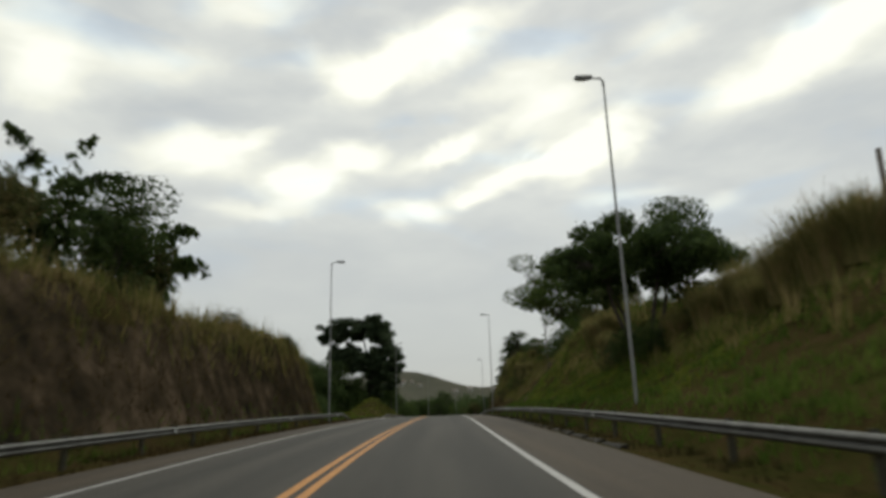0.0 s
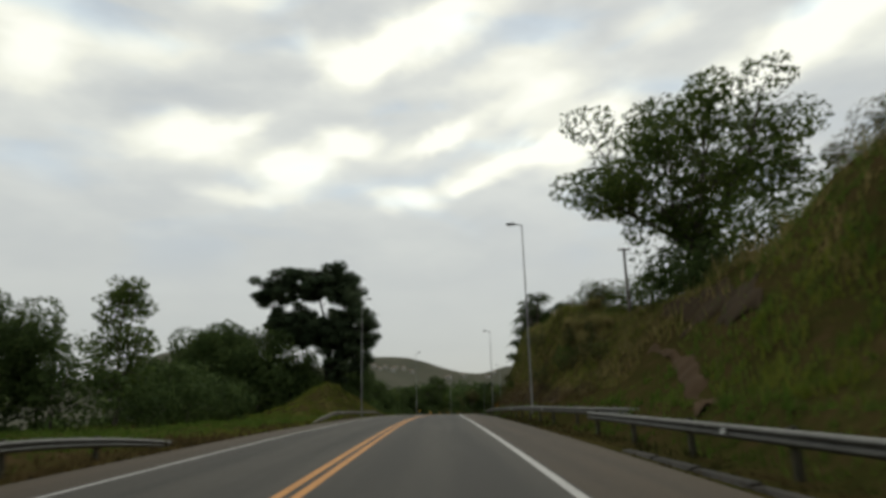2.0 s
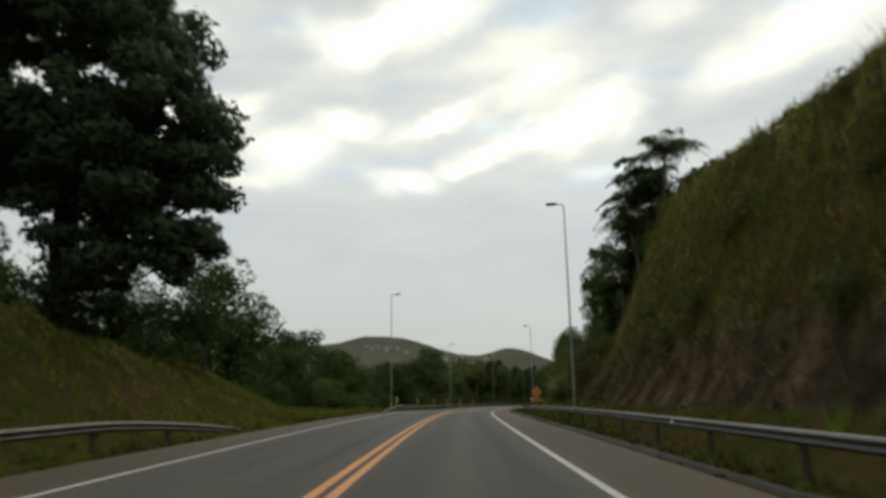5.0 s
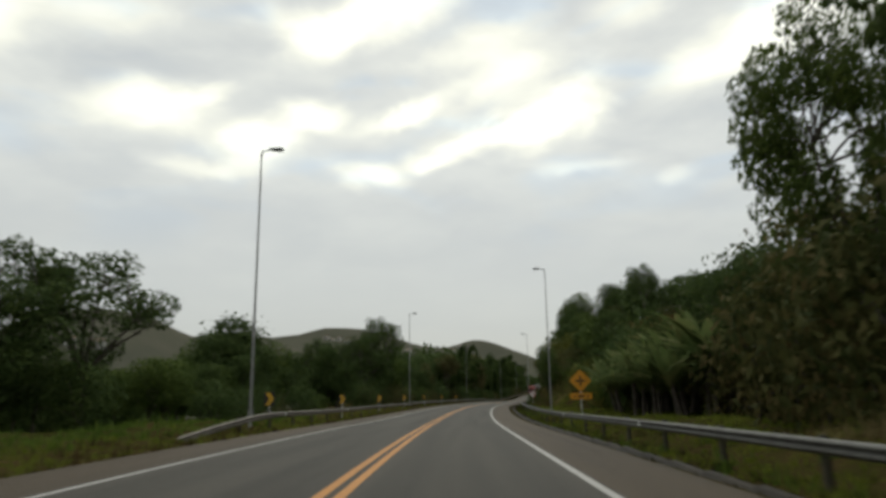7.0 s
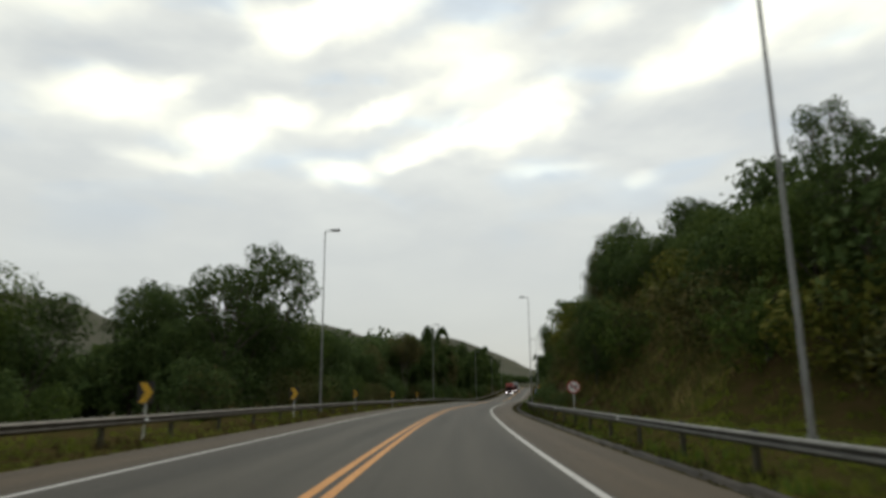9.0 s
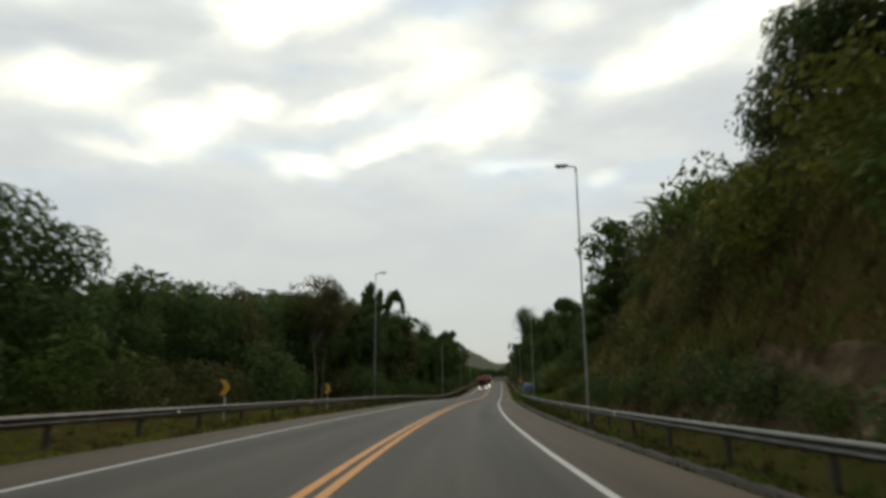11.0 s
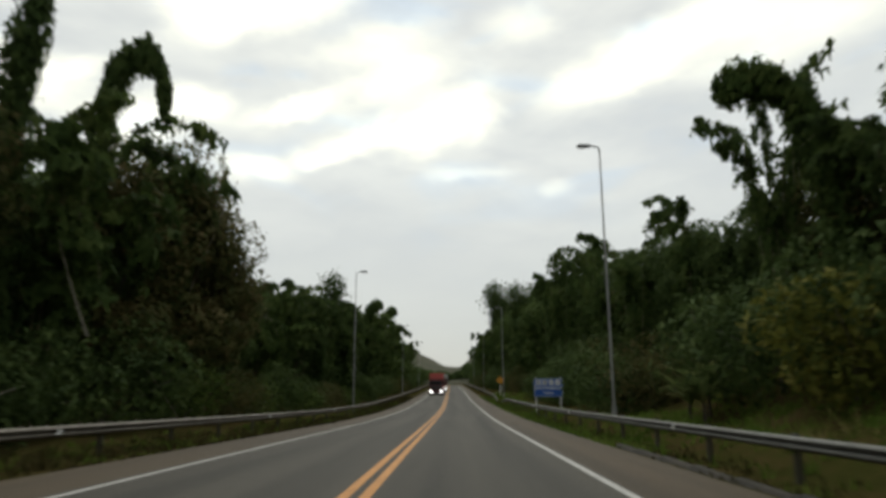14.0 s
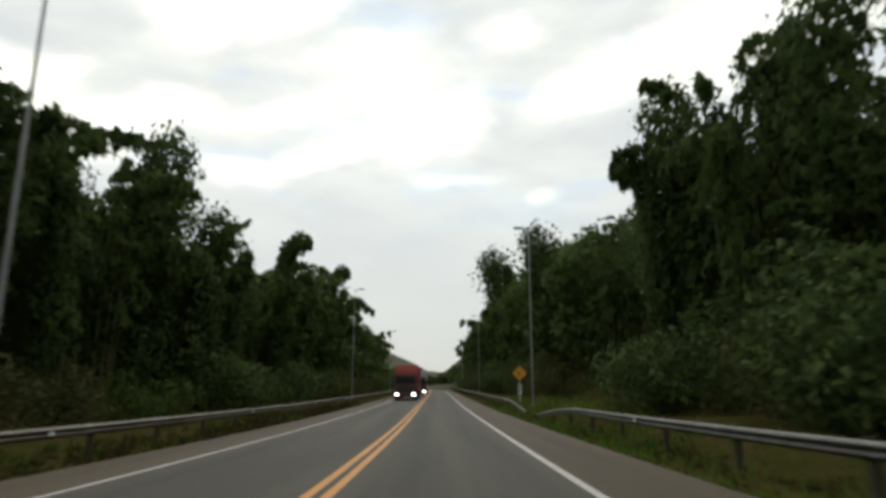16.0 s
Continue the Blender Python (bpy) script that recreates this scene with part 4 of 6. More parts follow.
def broadleaf(seed, name, label, H, R, base, nblob, blob_r, leafmat, leaf_size=0.32, per=42, barkmat=None, trunk_r=0.22, flat=0.75, stems=1, group="roadside trees", lean=0.0, up_bias=0.5, category="tree", twigs=0, taper=0.0):
    """A tree of height H and crown radius R whose leaves begin at base: trunk with limbs, crown of many leaf sprays in clumps."""
    def make():
        rng = np.random.default_rng(seed)
        root = thing(name, Matrix(), label, category, group)
        blobs, paths = [], []
        mid = (H + base) / 2
        half = (H - base) / 2
        for i in range(nblob):
            d = unit(rng.normal(0, 1, (1, 3)))[0]
            k = rng.uniform(0.35, 1.0) ** 0.6
            c = np.array([d[0] * R * k * 0.8 + lean, d[1] * R * k * 0.8, mid + d[2] * half * k * 0.82])
            c[:2] *= 1 - taper * (c[2] - base) / (H - base)
            r = blob_r * rng.uniform(0.65, 1.35)
            blobs.append((c, (r, r * rng.uniform(0.8, 1.2), r * flat)))
        for st in range(stems):
            ox, oy = (rng.normal(0, 0.5, 2) if stems > 1 else (0, 0))
            fork = np.array([ox * 1.5 + lean * 0.4, oy * 1.5, max(base * 0.9, H * 0.22)])
            P, Rr = limb(rng, (ox, oy, -0.6), fork, trunk_r * 1.25, trunk_r * 0.8, 7, 0.0)
            paths.append((P, Rr))
            mine = blobs[st::stems if twigs else 3]
            # a few main limbs, from which the rest branch off
            mains = [limb(rng, fork, fork + (c - fork) * 0.78, trunk_r * 0.72, trunk_r * 0.22, 9) for c, r in mine[:6 if twigs else 0]]
            paths += mains
            for c, r in mine:
                start, thick = fork, trunk_r * 0.5
                if mains:
                    near = min(((np.linalg.norm(c - P[i]), k, i) for k, (P, _) in enumerate(mains) for i in range(2, 8)))
                    start, thick = mains[near[1]][0][near[2]], mains[near[1]][1][near[2]] * 0.6
                paths.append(limb(rng, start, c + np.array([0, 0, -0.2]), thick, 0.025, 7 if twigs else 4))
                for _ in range(twigs):
                    e = c + rng.normal(0, 0.6, 3) * np.array(r)
                    paths.append(limb(rng, start + (c - start) * 0.55, e, thick * 0.5, 0.012, 5))
        V, F = tubes(paths, 5 if twigs else 3)
        obj("trunk", mesh_from("trunk", V, F, barkmat or BARK, True), root)
        P, D = crown_points(rng, blobs, per)
        V, F, N = leaf_cards(P, D + np.array([0, 0, up_bias]), leaf_size * 0.835, rng)
        obj("crown", mesh_from("crown", V, F, leafmat, normals=N), root)
        return root
    return make


def bamboo(seed, label, H, n, spread, leafmat=None, hook=0.35, per=120, leaf_size=0.34, wide=1.0, toward=None):
    """A clump of tall culms that arch over at the top, feathered with narrow leaves in drooping sprays."""
    def make():
        rng = np.random.default_rng(seed)
        root = thing("bamboo_clump", Matrix(), label, "bamboo", "bamboo along the road")
        P, D = [], []
        for i in range(n):
            a = rng.uniform(0, 2 * np.pi) if toward is None else toward + rng.normal(0, 0.45)
            r0 = rng.uniform(0, 0.9)
            h = H * rng.uniform(0.62, 1.0)
            out = spread * rng.uniform(0.3, 1.0)
            t = np.linspace(0, 1, 17)
            over = np.clip((t - rng.uniform(0.5, 0.66)) / 0.4, 0, 1)
            ang = 0.05 + 0.9 * out / H * t + over ** 1.25 * (0.7 + 1.9 * hook) * rng.uniform(0.75, 1.15)
            run = np.concatenate([[0], np.cumsum(np.sin(ang[1:]))]) * h / 16
            z = np.concatenate([[0], np.cumsum(np.cos(ang[1:]))]) * h / 16
            pts = np.stack([(r0 + run) * np.cos(a), (r0 + run) * np.sin(a), z - 0.3], 1)[::2]
            V, F = tubes([(pts, np.linspace(0.05, 0.012, 9))], 4)
            obj("culm", mesh_from("culm", V, F, CULM, True), root)
            sprays = int(per * (0.6 + 0.8 * rng.random()) / 5)
            u = rng.beta(2.4, 1.15, sprays) * 8
            k = np.clip(u.astype(int), 0, 7)
            f = (u - k)[:, None]
            c = pts[k] * (1 - f) + pts[k + 1] * f
            wid = wide * (0.42 + 0.75 * np.sin(np.pi * np.clip(u / 8, 0, 1)) ** 0.8)
            b = rng.uniform(0, 2 * np.pi, sprays)
            side = np.stack([np.cos(b), np.sin(b), rng.uniform(-0.1, 0.5, sprays)], 1)
            # each spray is a strand that goes out and hangs over
            v = rng.random((sprays, 14, 1)) ** 0.8
            reach = (wid * rng.uniform(0.5, 1.15, sprays))[:, None, None]
            q = c[:, None] + side[:, None] * v * reach - np.array([0, 0, 0.75]) * v ** 2 * reach + rng.normal(0, 0.075, (sprays, 14, 3))
            P.append(q.reshape(-1, 3))
            D.append(np.repeat(side, 14, 0) + np.array([0, 0, 0.35]))
        V, F, N = leaf_cards(np.concatenate(P), np.concatenate(D), leaf_size * 0.60, rng, 2.4, 0.5, 0.9)
        obj("foliage", mesh_from("foliage", V, F, leafmat or LEAF_BAMBOO, normals=N), root)
        return root
    return make


def vine_column(seed, label, H, r0, r1, bend, start=0.72, bulb=0.0, lean=0.08, leafmat=None, leaves=6000):
    """A bamboo stem so overgrown with vines that it stands as a leafy column; its tip leans or hooks over."""
    def make():
        rng = np.random.default_rng(seed)
        root = thing("vine_covered_bamboo", Matrix(), label, "bamboo", "overgrown bamboo")
        n = 28
        t = np.linspace(0, 1, n)
        turn = np.clip((t - start) / (1 - start), 0, 1)
        ang = lean + turn ** 1.2 * bend
        x = np.concatenate([[0], np.cumsum(np.sin(ang[1:]))])
        z = np.concatenate([[0], np.cumsum(np.cos(ang[1:]))])
        k = H / z.max()
        pts = np.stack([x * k, 0.2 * np.sin(t * 5), z * k - 0.4], 1)
        V, F = tubes([(pts, np.linspace(0.07, 0.02, n))], 6)
        obj("stem", mesh_from("stem", V, F, CULM, True), root)
        u = rng.uniform(0, 1, leaves) ** 0.9 * (n - 1.01)
        i = u.astype(int)
        f = (u - i)[:, None]
        c = pts[i] * (1 - f) + pts[i + 1] * f
        q = u / (n - 1)
        wid = r0 + (r1 - r0) * q ** 0.8 + bulb * np.exp(-((q - 0.9) / 0.09) ** 2)
        wid = wid * (1 + 0.22 * np.sin(u * 1.9 + seed) + 0.12 * np.sin(u * 4.3)) * np.sqrt(np.clip((1.02 - q) / 0.05, 0.15, 1))
        d = unit(rng.normal(0, 1, (leaves, 3)))
        off = d * (0.55 + 0.5 * rng.random((leaves, 1))) * wid[:, None]
        off[:, 2] -= 0.25 * rng.random(leaves) * wid
        V, F, N = leaf_cards(c + off, off + np.array([0, 0, 0.3]), 0.2, rng, 1.5)
        obj("vine_cover", mesh_from("vine_cover", V, F, leafmat or LEAF_DARK, normals=N), root)
        return root
    return make


def great_tree(seed):
    """The great tree: a flat crown carried on spreading limbs, open between its layers."""
    def make():
        rng = np.random.default_rng(seed)
        root = thing("great_tree", Matrix(), "great dark spreading tree with gaps in its crown", "tree", "roadside trees")
        fork = np.array([0.6, 0, 9.0])
        paths = [limb(rng, (0, 0, -0.8), fork, 0.62, 0.45, 8, 0)]
        blobs = []
        crown = ((-9.5, 14.9, 1.2), (-8.6, 17.1, 1.3), (-6.5, 17.8, 1.4), (-4.1, 18.3, 1.5), (-1.5, 18.5, 1.6), (1.1, 18.3, 1.6), (3.2, 17.3, 1.5), (4.1, 14.9, 1.5), (4.7, 12.5, 1.5), (5.8, 10.5, 1.4), (6.2, 8.4, 1.3), (5.8, 6.2, 1.2), (4.7, 5.2, 1.0), (-4.9, 16.4, 1.2), (-1.9, 16.4, 1.4), (0.7, 15.5, 1.2), (2.8, 14.9, 1.3), (3.4, 11.7, 1.4), (1.9, 9.6, 1.5), (-0.4, 10.1, 1.3), (-3.0, 11.7, 1.2), (-5.6, 12.1, 1.1), (-7.1, 13.1, 0.8), (3.7, 8.8, 1.4), (0.7, 8.0, 1.4), (-1.9, 8.8, 1.2), (-4.1, 9.6, 1.2), (2.6, 6.4, 1.2), (0.9, 5.0, 1.0))
        fill = ((-4.1, 12.9, 1.2), (-6.7, 14.7, 0.9), (-2.2, 15.0, 0.8), (2.2, 12.5, 1.1), (-0.7, 10.8, 1.1), (3.4, 4.4, 1.1), (1.9, 3.4, 1.0), (5.2, 4.4, 0.8), (-3.0, 8.2, 1.0), (-5.4, 9.2, 1.1), (-7.5, 16.3, 1.1), (-8.2, 15.6, 1.0), (-5.6, 15.2, 1.1), (-3.4, 15.8, 1.2), (-0.8, 17.0, 1.2), (1.6, 16.8, 1.3), (-6.2, 11.0, 1.0), (-4.5, 10.8, 1.2), (-3.0, 10.2, 1.2), (-1.4, 11.4, 1.0), (0.8, 10.8, 1.2), (1.5, 9.0, 1.2), (2.6, 10.4, 1.3), (4.6, 9.0, 1.3), (4.4, 7.0, 1.2), (2.4, 7.6, 1.2), (2.4, 15.6, 1.2), (-6.5, 11.6, 1.4), (-5.0, 11.8, 1.4), (-3.5, 11.2, 1.4), (-5.8, 9.8, 1.3), (-4.2, 9.4, 1.4), (-2.6, 9.4, 1.4), (-1.2, 9.6, 1.3), (-7.4, 10.6, 1.1))
        mains = [limb(rng, fork, np.array([x, rng.normal(0, 1.2), z - 0.3]), 0.24, 0.05, 9, -0.06) for x, z, r in crown[::4]]
        paths += mains
        joints = np.concatenate([q[0][3:] for q in mains])
        for x, z, r in crown + fill:
            for _ in range(8):
                c = np.array([x, 0, z]) + np.clip(rng.normal(0, 1, 3), -1.6, 1.6) * np.array([0.55, 1.7, 0.42]) * r
                b = r * rng.uniform(0.58, 0.95)
                blobs.append((c, (b, b, b * 0.72)))
                paths.append(limb(rng, joints[np.argmin(np.linalg.norm(joints - c, axis=1))], c, 0.06, 0.02, 5))
        V, F = tubes(paths, 6)
        obj("trunk", mesh_from("trunk", V, F, BARK_DARK, True), root)
        P, D = crown_points(rng, blobs, 190, 0.35)
        V, F, N = leaf_cards(P, D + np.array([0, 0, 0.35]), 0.20, rng)
        obj("crown", mesh_from("crown", V, F, LEAF_GREAT, normals=N), root)
        return root
    return make


def spreading_tree(seed, label, H, R, under, leafmat, clumps=95, stems=4):
    """A low-forking tree whose crown is a wide flat dome, clear underneath so that its stems show."""
    def make():
        rng = np.random.default_rng(seed)
        root = thing("tree", Matrix(), label, "tree", "roadside trees")
        blobs, paths, tips = [], [], []
        for i in range(stems):
            a = 2 * np.pi * i / stems + rng.uniform(-0.4, 0.4)
            e = np.array([np.cos(a) * R * 0.42, np.sin(a) * R * 0.42, H * rng.uniform(0.56, 0.66)])
            st = limb(rng, (0.15 * np.cos(a), 0.15 * np.sin(a), -0.7), e, 0.17, 0.07, 10, 0.05)
            paths.append(st)
            tips.append(st[0])
        for i in range(clumps):
            r, a = R * rng.random() ** 0.5 * 0.93, 2.399963 * i + rng.uniform(-0.3, 0.3)
            top = H * (1 - 0.30 * (r / R) ** 3)
            low = under + (top - under) * 0.18 * (r / R)
            z = low + (top - low) * rng.random() ** 0.6 - 0.35
            c = np.array([r * np.cos(a), r * np.sin(a), z])
            b = rng.uniform(0.6, 1.1)
            blobs.append((c, (b, b, b * 0.66)))
            st = min(tips, key=lambda q: float(np.min(np.linalg.norm(q[4:] - c, axis=1))))
            k = 4 + int(np.argmin(np.linalg.norm(st[4:] - c, axis=1)))
            paths.append(limb(rng, st[k], c, 0.05, 0.012, 6))
        V, F = tubes(paths, 5)
        obj("trunk", mesh_from("trunk", V, F, BARK, True), root)
        P, D = crown_points(rng, blobs, 165, 0.4)
        V, F, N = leaf_cards(P, D + np.array([0, 0, 0.4]), 0.175, rng)
        obj("crown", mesh_from("crown", V, F, leafmat, normals=N), root)
        return root
    return make


def big_leaf(rng, root_pt, dirn, length, width, droop):
    """One long blade-shaped leaf with a midrib fold, bent down towards its tip."""
    n = 8
    t = np.linspace(0, 1, n)
    d = dirn / np.linalg.norm(dirn)
    side = np.cross(d, [0, 0, 1.0])
    side /= np.linalg.norm(side) + 1e-9
    c = root_pt + d * (t * length)[:, None] + np.array([0, 0, -1.0]) * (droop * length * t ** 2)[:, None]
    w = width * np.sin(np.pi * np.clip(t * 0.92 + 0.06, 0, 1)) ** 0.7
    L_, R_ = c - side * w[:, None] + np.array([0, 0, 0.12]) * w[:, None] * 2, c + side * w[:, None] + np.array([0, 0, 0.12]) * w[:, None] * 2
    V = np.concatenate([L_, c, R_])
    i = np.arange(n - 1)
    F = np.concatenate([np.stack([i, i + n, i + n + 1, i + 1], 1), np.stack([i + n, i + 2 * n, i + 2 * n + 1, i + n + 1], 1)])
    return V, F


def banana(seed, label, H, n, stems=3, mat=None, wide=0.30):
    def make():
        rng = np.random.default_rng(seed)
        root = thing("banana_plant", Matrix(), label, "banana plant", "banana plants")
        for st in range(stems):
            o = np.array([*rng.normal(0, 0.8, 2), 0])
            h = H * rng.uniform(0.24, 0.44)
            top = o + np.array([*rng.normal(0, 0.3, 2), h])
            V, F = tubes([limb(rng, o + np.array([0, 0, -0.3]), top, 0.15, 0.08, 6, 0)], 8)
            obj("stem", mesh_from("stem", V, F, BARK, True), root)
            for i in range(n):
                a = rng.uniform(0, 2 * np.pi)
                e = rng.uniform(0.5, 2.2)
                V, F = big_leaf(rng, top - np.array([0, 0, rng.uniform(0, 0.5)]), np.array([np.cos(a), np.sin(a), e]), H * rng.uniform(0.45, 0.75), wide * rng.uniform(0.7, 1.2), rng.uniform(0.15, 0.6))
                obj("leaf", mesh_from("leaf", V, F, mat or LEAF_BANANA, True), root)
        return root
    return make


def feather_palm(seed, label, H, n, frond, mat=None, trunk=0.10):
    """A palm with feather fronds: each frond an arched rib with paired narrow leaflets."""
    def make():
        rng = np.random.default_rng(seed)
        root = thing("palm", Matrix(), label, "palm", "palms")
        paths = [limb(rng, (0, 0, -0.5), (0.3, 0.2, H), trunk * 1.2, trunk, 8, 0)]
        P, T = [], []
        Vs, Fs, b = [], [], 0
        for i in range(n):
            a = 2 * np.pi * i / n + rng.uniform(-0.3, 0.3)
            e = rng.uniform(0.2, 1.6)
            t = np.linspace(0, 1, 14)
            d = np.array([np.cos(a), np.sin(a), e])
            d /= np.linalg.norm(d)
            c = np.array([0.3, 0.2, H]) + d * (t * frond)[:, None] - np.array([0, 0, 1.0]) * (0.62 * frond * t ** 2.1)[:, None]
            paths.append((c, np.linspace(0.03, 0.008, 14)))
            side = np.cross(d, [0, 0, 1.0])
            side /= np.linalg.norm(side)
            for k in range(2, 14):
                for sg in (-1, 1):
                    for _ in range(2):
                        p = c[k] + (c[k - 1] - c[k]) * rng.random()
                        dirn = side * sg + d * 0.5 + np.array([0, 0, -0.5]) + rng.normal(0, 0.15, 3)
                        V, F = leaflet(p, dirn, frond * 0.20 * np.sin(np.pi * min(1, k / 14 + 0.15)) + 0.15, 0.045)
                        Vs.append(V)
                        Fs.append(F + b)
                        b += len(V)
        V, F = tubes(paths, 6)
        obj("trunk", mesh_from("trunk", V, F, BARK_PALE, True), root)
        obj("frond_crown", mesh_from("frond_crown", np.concatenate(Vs), np.concatenate(Fs), mat or LEAF_DARK), root)
        return root
    return make


def leaflet(p, d, length, w):
    d = d / np.linalg.norm(d)
    s = np.cross(d, [0.1, 0.2, 1.0])
    s /= np.linalg.norm(s) + 1e-9
    q = p + d * length * 0.6 - np.array([0, 0, 0.08 * length])
    r = p + d * length - np.array([0, 0, 0.3 * length])
    V = np.array([p - s * w * 0.5, p + s * w * 0.5, q + s * w, q - s * w, r + s * w * 0.2, r - s * w * 0.2])
    return V, np.array([[0, 1, 2, 3], [3, 2, 4, 5]])


def cane_clump(seed):
    """A clump of tall cane grass: long bent blades and pale plumes from one tuft."""
    def make():
        rng = np.random.default_rng(seed)
        root = thing("cane_grass_clump", Matrix(), "tall cane grass clump with pale yellow-green blades", "grass", "cane grass clumps")
        n = 2600
        a, r = rng.uniform(0, 2 * np.pi, n), rng.random(n) ** 0.5 * 0.95
        base = np.stack([r * np.cos(a), r * np.sin(a), np.full(n, -0.1)], 1)
        h = 3.3 * rng.beta(3.0, 1.6, n) * (1.12 - 0.3 * r)
        out = np.stack([np.cos(a), np.sin(a), np.zeros(n)], 1) * (rng.uniform(0.02, 0.42, n) * h)[:, None] + rng.normal(0, 0.14, (n, 3)) * np.array([1, 1, 0])
        s = np.stack([-np.sin(a), np.cos(a), np.zeros(n)], 1) * 0.013
        m = base + out * 0.30 + np.array([0, 0, 1.0]) * (h * 0.62)[:, None]
        e = base + out + np.array([0, 0, 1.0]) * (h * rng.uniform(0.8, 1.0, n))[:, None]
        V = np.stack([base - s, base + s, m + s * 1.2, m - s * 1.2, e + s * 0.3, e - s * 0.3], 1).reshape(-1, 3)
        b = (np.arange(n) * 6)[:, None]
        F = np.concatenate([b + np.array([[0, 1, 2, 3]]), b + np.array([[3, 2, 4, 5]])])
        inner = np.tile(r < 0.62, 2)
        obj("tuft", mesh_from("tuft", V, F[inner], CANE_BLADE), root)
        obj("blade_fringe", mesh_from("blade_fringe", V, F[~inner], CANE_BLADE), root)
        return root
    return make


# kind: builder, height of the built plant
KINDS = {}
KINDS["round"] = (broadleaf(11, "tree", "round dark green broadleaf tree", 10, 4.6, 1.6, 28, 1.6, LEAF_DARK, 0.21, 68), 9.2)
KINDS["round_b"] = (broadleaf(12, "tree", "leafy mid-green broadleaf tree", 10, 4.4, 1.0, 28, 1.6, LEAF_MID, 0.22, 62), 9.8)
KINDS["airy"] = (broadleaf(13, "tree", "open airy tree with visible limbs", 10, 5.4, 3.4, 46, 1.05, LEAF_DARK, 0.18, 105, BARK, 0.20, 0.6, twigs=2), 9.45)
KINDS["umbrella"] = (spreading_tree(23, "dense dark flat-topped tree on the slope", 8.2, 5.7, 3.3, LEAF_DARK, 130), 8.2)
KINDS["open"] = (broadleaf(24, "tree", "large open tree with fine leaves and dark limbs", 12, 6.8, 2.2, 70, 1.15, LEAF_MID, 0.165, 175, BARK, 0.24, 0.6, twigs=2), 11.1)
KINDS["tall"] = (broadleaf(14, "tree", "tall slender woodland tree with leaves to the ground", 13, 3.6, 0.4, 36, 1.5, LEAF_DARK, 0.215, 62, BARK, 0.18, 0.9), 11.8)
KINDS["tall_b"] = (broadleaf(15, "tree", "tall olive-green woodland tree", 13, 3.6, 1.0, 34, 1.5, LEAF_OLIVE, 0.19, 105, BARK_PALE, 0.18, 0.9), 12.2)
KINDS["bare"] = (broadleaf(16, "tree", "tall tree with pale bare trunks and a thin brownish crown", 14, 4.0, 6.2, 34, 1.2, LEAF_OLIVE, 0.19, 96, BARK_PALE, 0.11, 0.7, 2, twigs=2), 13.0)
KINDS["bush"] = (broadleaf(17, "bush", "dense mid-green roadside bush", 3.6, 2.6, 0.0, 16, 1.2, LEAF_MID, 0.18, 50, BARK, 0.07, 0.8, 1, "roadside bushes", category="bush"), 3.5)
KINDS["bush_d"] = (broadleaf(18, "bush", "dense dark roadside bush overgrown with vines", 4.6, 2.8, 0.0, 18, 1.3, LEAF_DARK, 0.22, 37, BARK, 0.07, 0.85, 1, "roadside bushes", category="bush"), 4.7)
KINDS["bush_o"] = (broadleaf(19, "bush", "olive-brown scrubby roadside bush", 3.6, 2.6, 0.0, 16, 1.2, LEAF_OLIVE, 0.17, 56, BARK, 0.06, 0.8, 1, "roadside bushes", category="bush"), 3.8)
KINDS["bush_y"] = (broadleaf(25, "bush", "yellow-green leafy bush on the slope", 3.6, 2.6, 0.0, 16, 1.2, LEAF_YELLOW, 0.20, 56, BARK, 0.06, 0.8, 1, "roadside bushes", category="bush"), 3.7)
KINDS["cone"] = (broadleaf(20, "tree", "light tiered tree with sparse branches", 11, 3.8, 0.4, 60, 0.8, LEAF_MID, 0.2, 90, BARK, 0.16, 0.6, twigs=1, taper=0.75), 10.4)
KINDS["great"] = (great_tree(21), 18.9)
KINDS["bam"] = (bamboo(31, "tall arching green bamboo clump", 14, 17, 4.2, None, 0.45, 150, 0.30), 11.6)
KINDS["bam_b"] = (bamboo(32, "bamboo clump drooping over the bank", 12, 17, 5.2, None, 0.8, 150, 0.30), 8.8)
KINDS["bam_d"] = (bamboo(33, "dark vine-grown bamboo thicket", 13, 17, 4.0, LEAF_DARK, 0.6, 165, 0.32), 9.9)
KINDS["plume"] = (bamboo(34, "tall feathery bamboo plume above the wood", 15, 5, 2.6, None, 0.5, 420, 0.28, 0.85), 11.4)
KINDS["hook"] = (vine_column(41, "bamboo stem thickly overgrown with vines and hooked over", 9.0, 1.5, 0.28, 2.9, 0.62, 0, 0.22), 8.95)
KINDS["hook_b"] = (vine_column(42, "vine-covered bamboo stem with a drooping tip", 9.0, 1.7, 0.45, 1.9, 0.74, 0.1), 9.0)
KINDS["bigleaf"] = (broadleaf(26, "tree", "layered broadleaf tree with large leaves on the bank", 7.0, 4.0, 0.6, 44, 0.85, LEAF_MID, 0.25, 90, BARK, 0.10, 0.5, 2, lean=-0.8, twigs=1), 6.6)
KINDS["arch"] = (bamboo(46, "feathery bamboo arching over the bank", 14, 5, 5.0, None, 1.0, 430, 0.28, 0.8, 3.14), 10.5)
KINDS["hook_r"] = (vine_column(47, "feathery bamboo plume drooping over the bank", 9.0, 1.3, 0.6, 2.0, 0.58, 0.15, 0.16, LEAF_BAMBOO, 7500), 8.6)
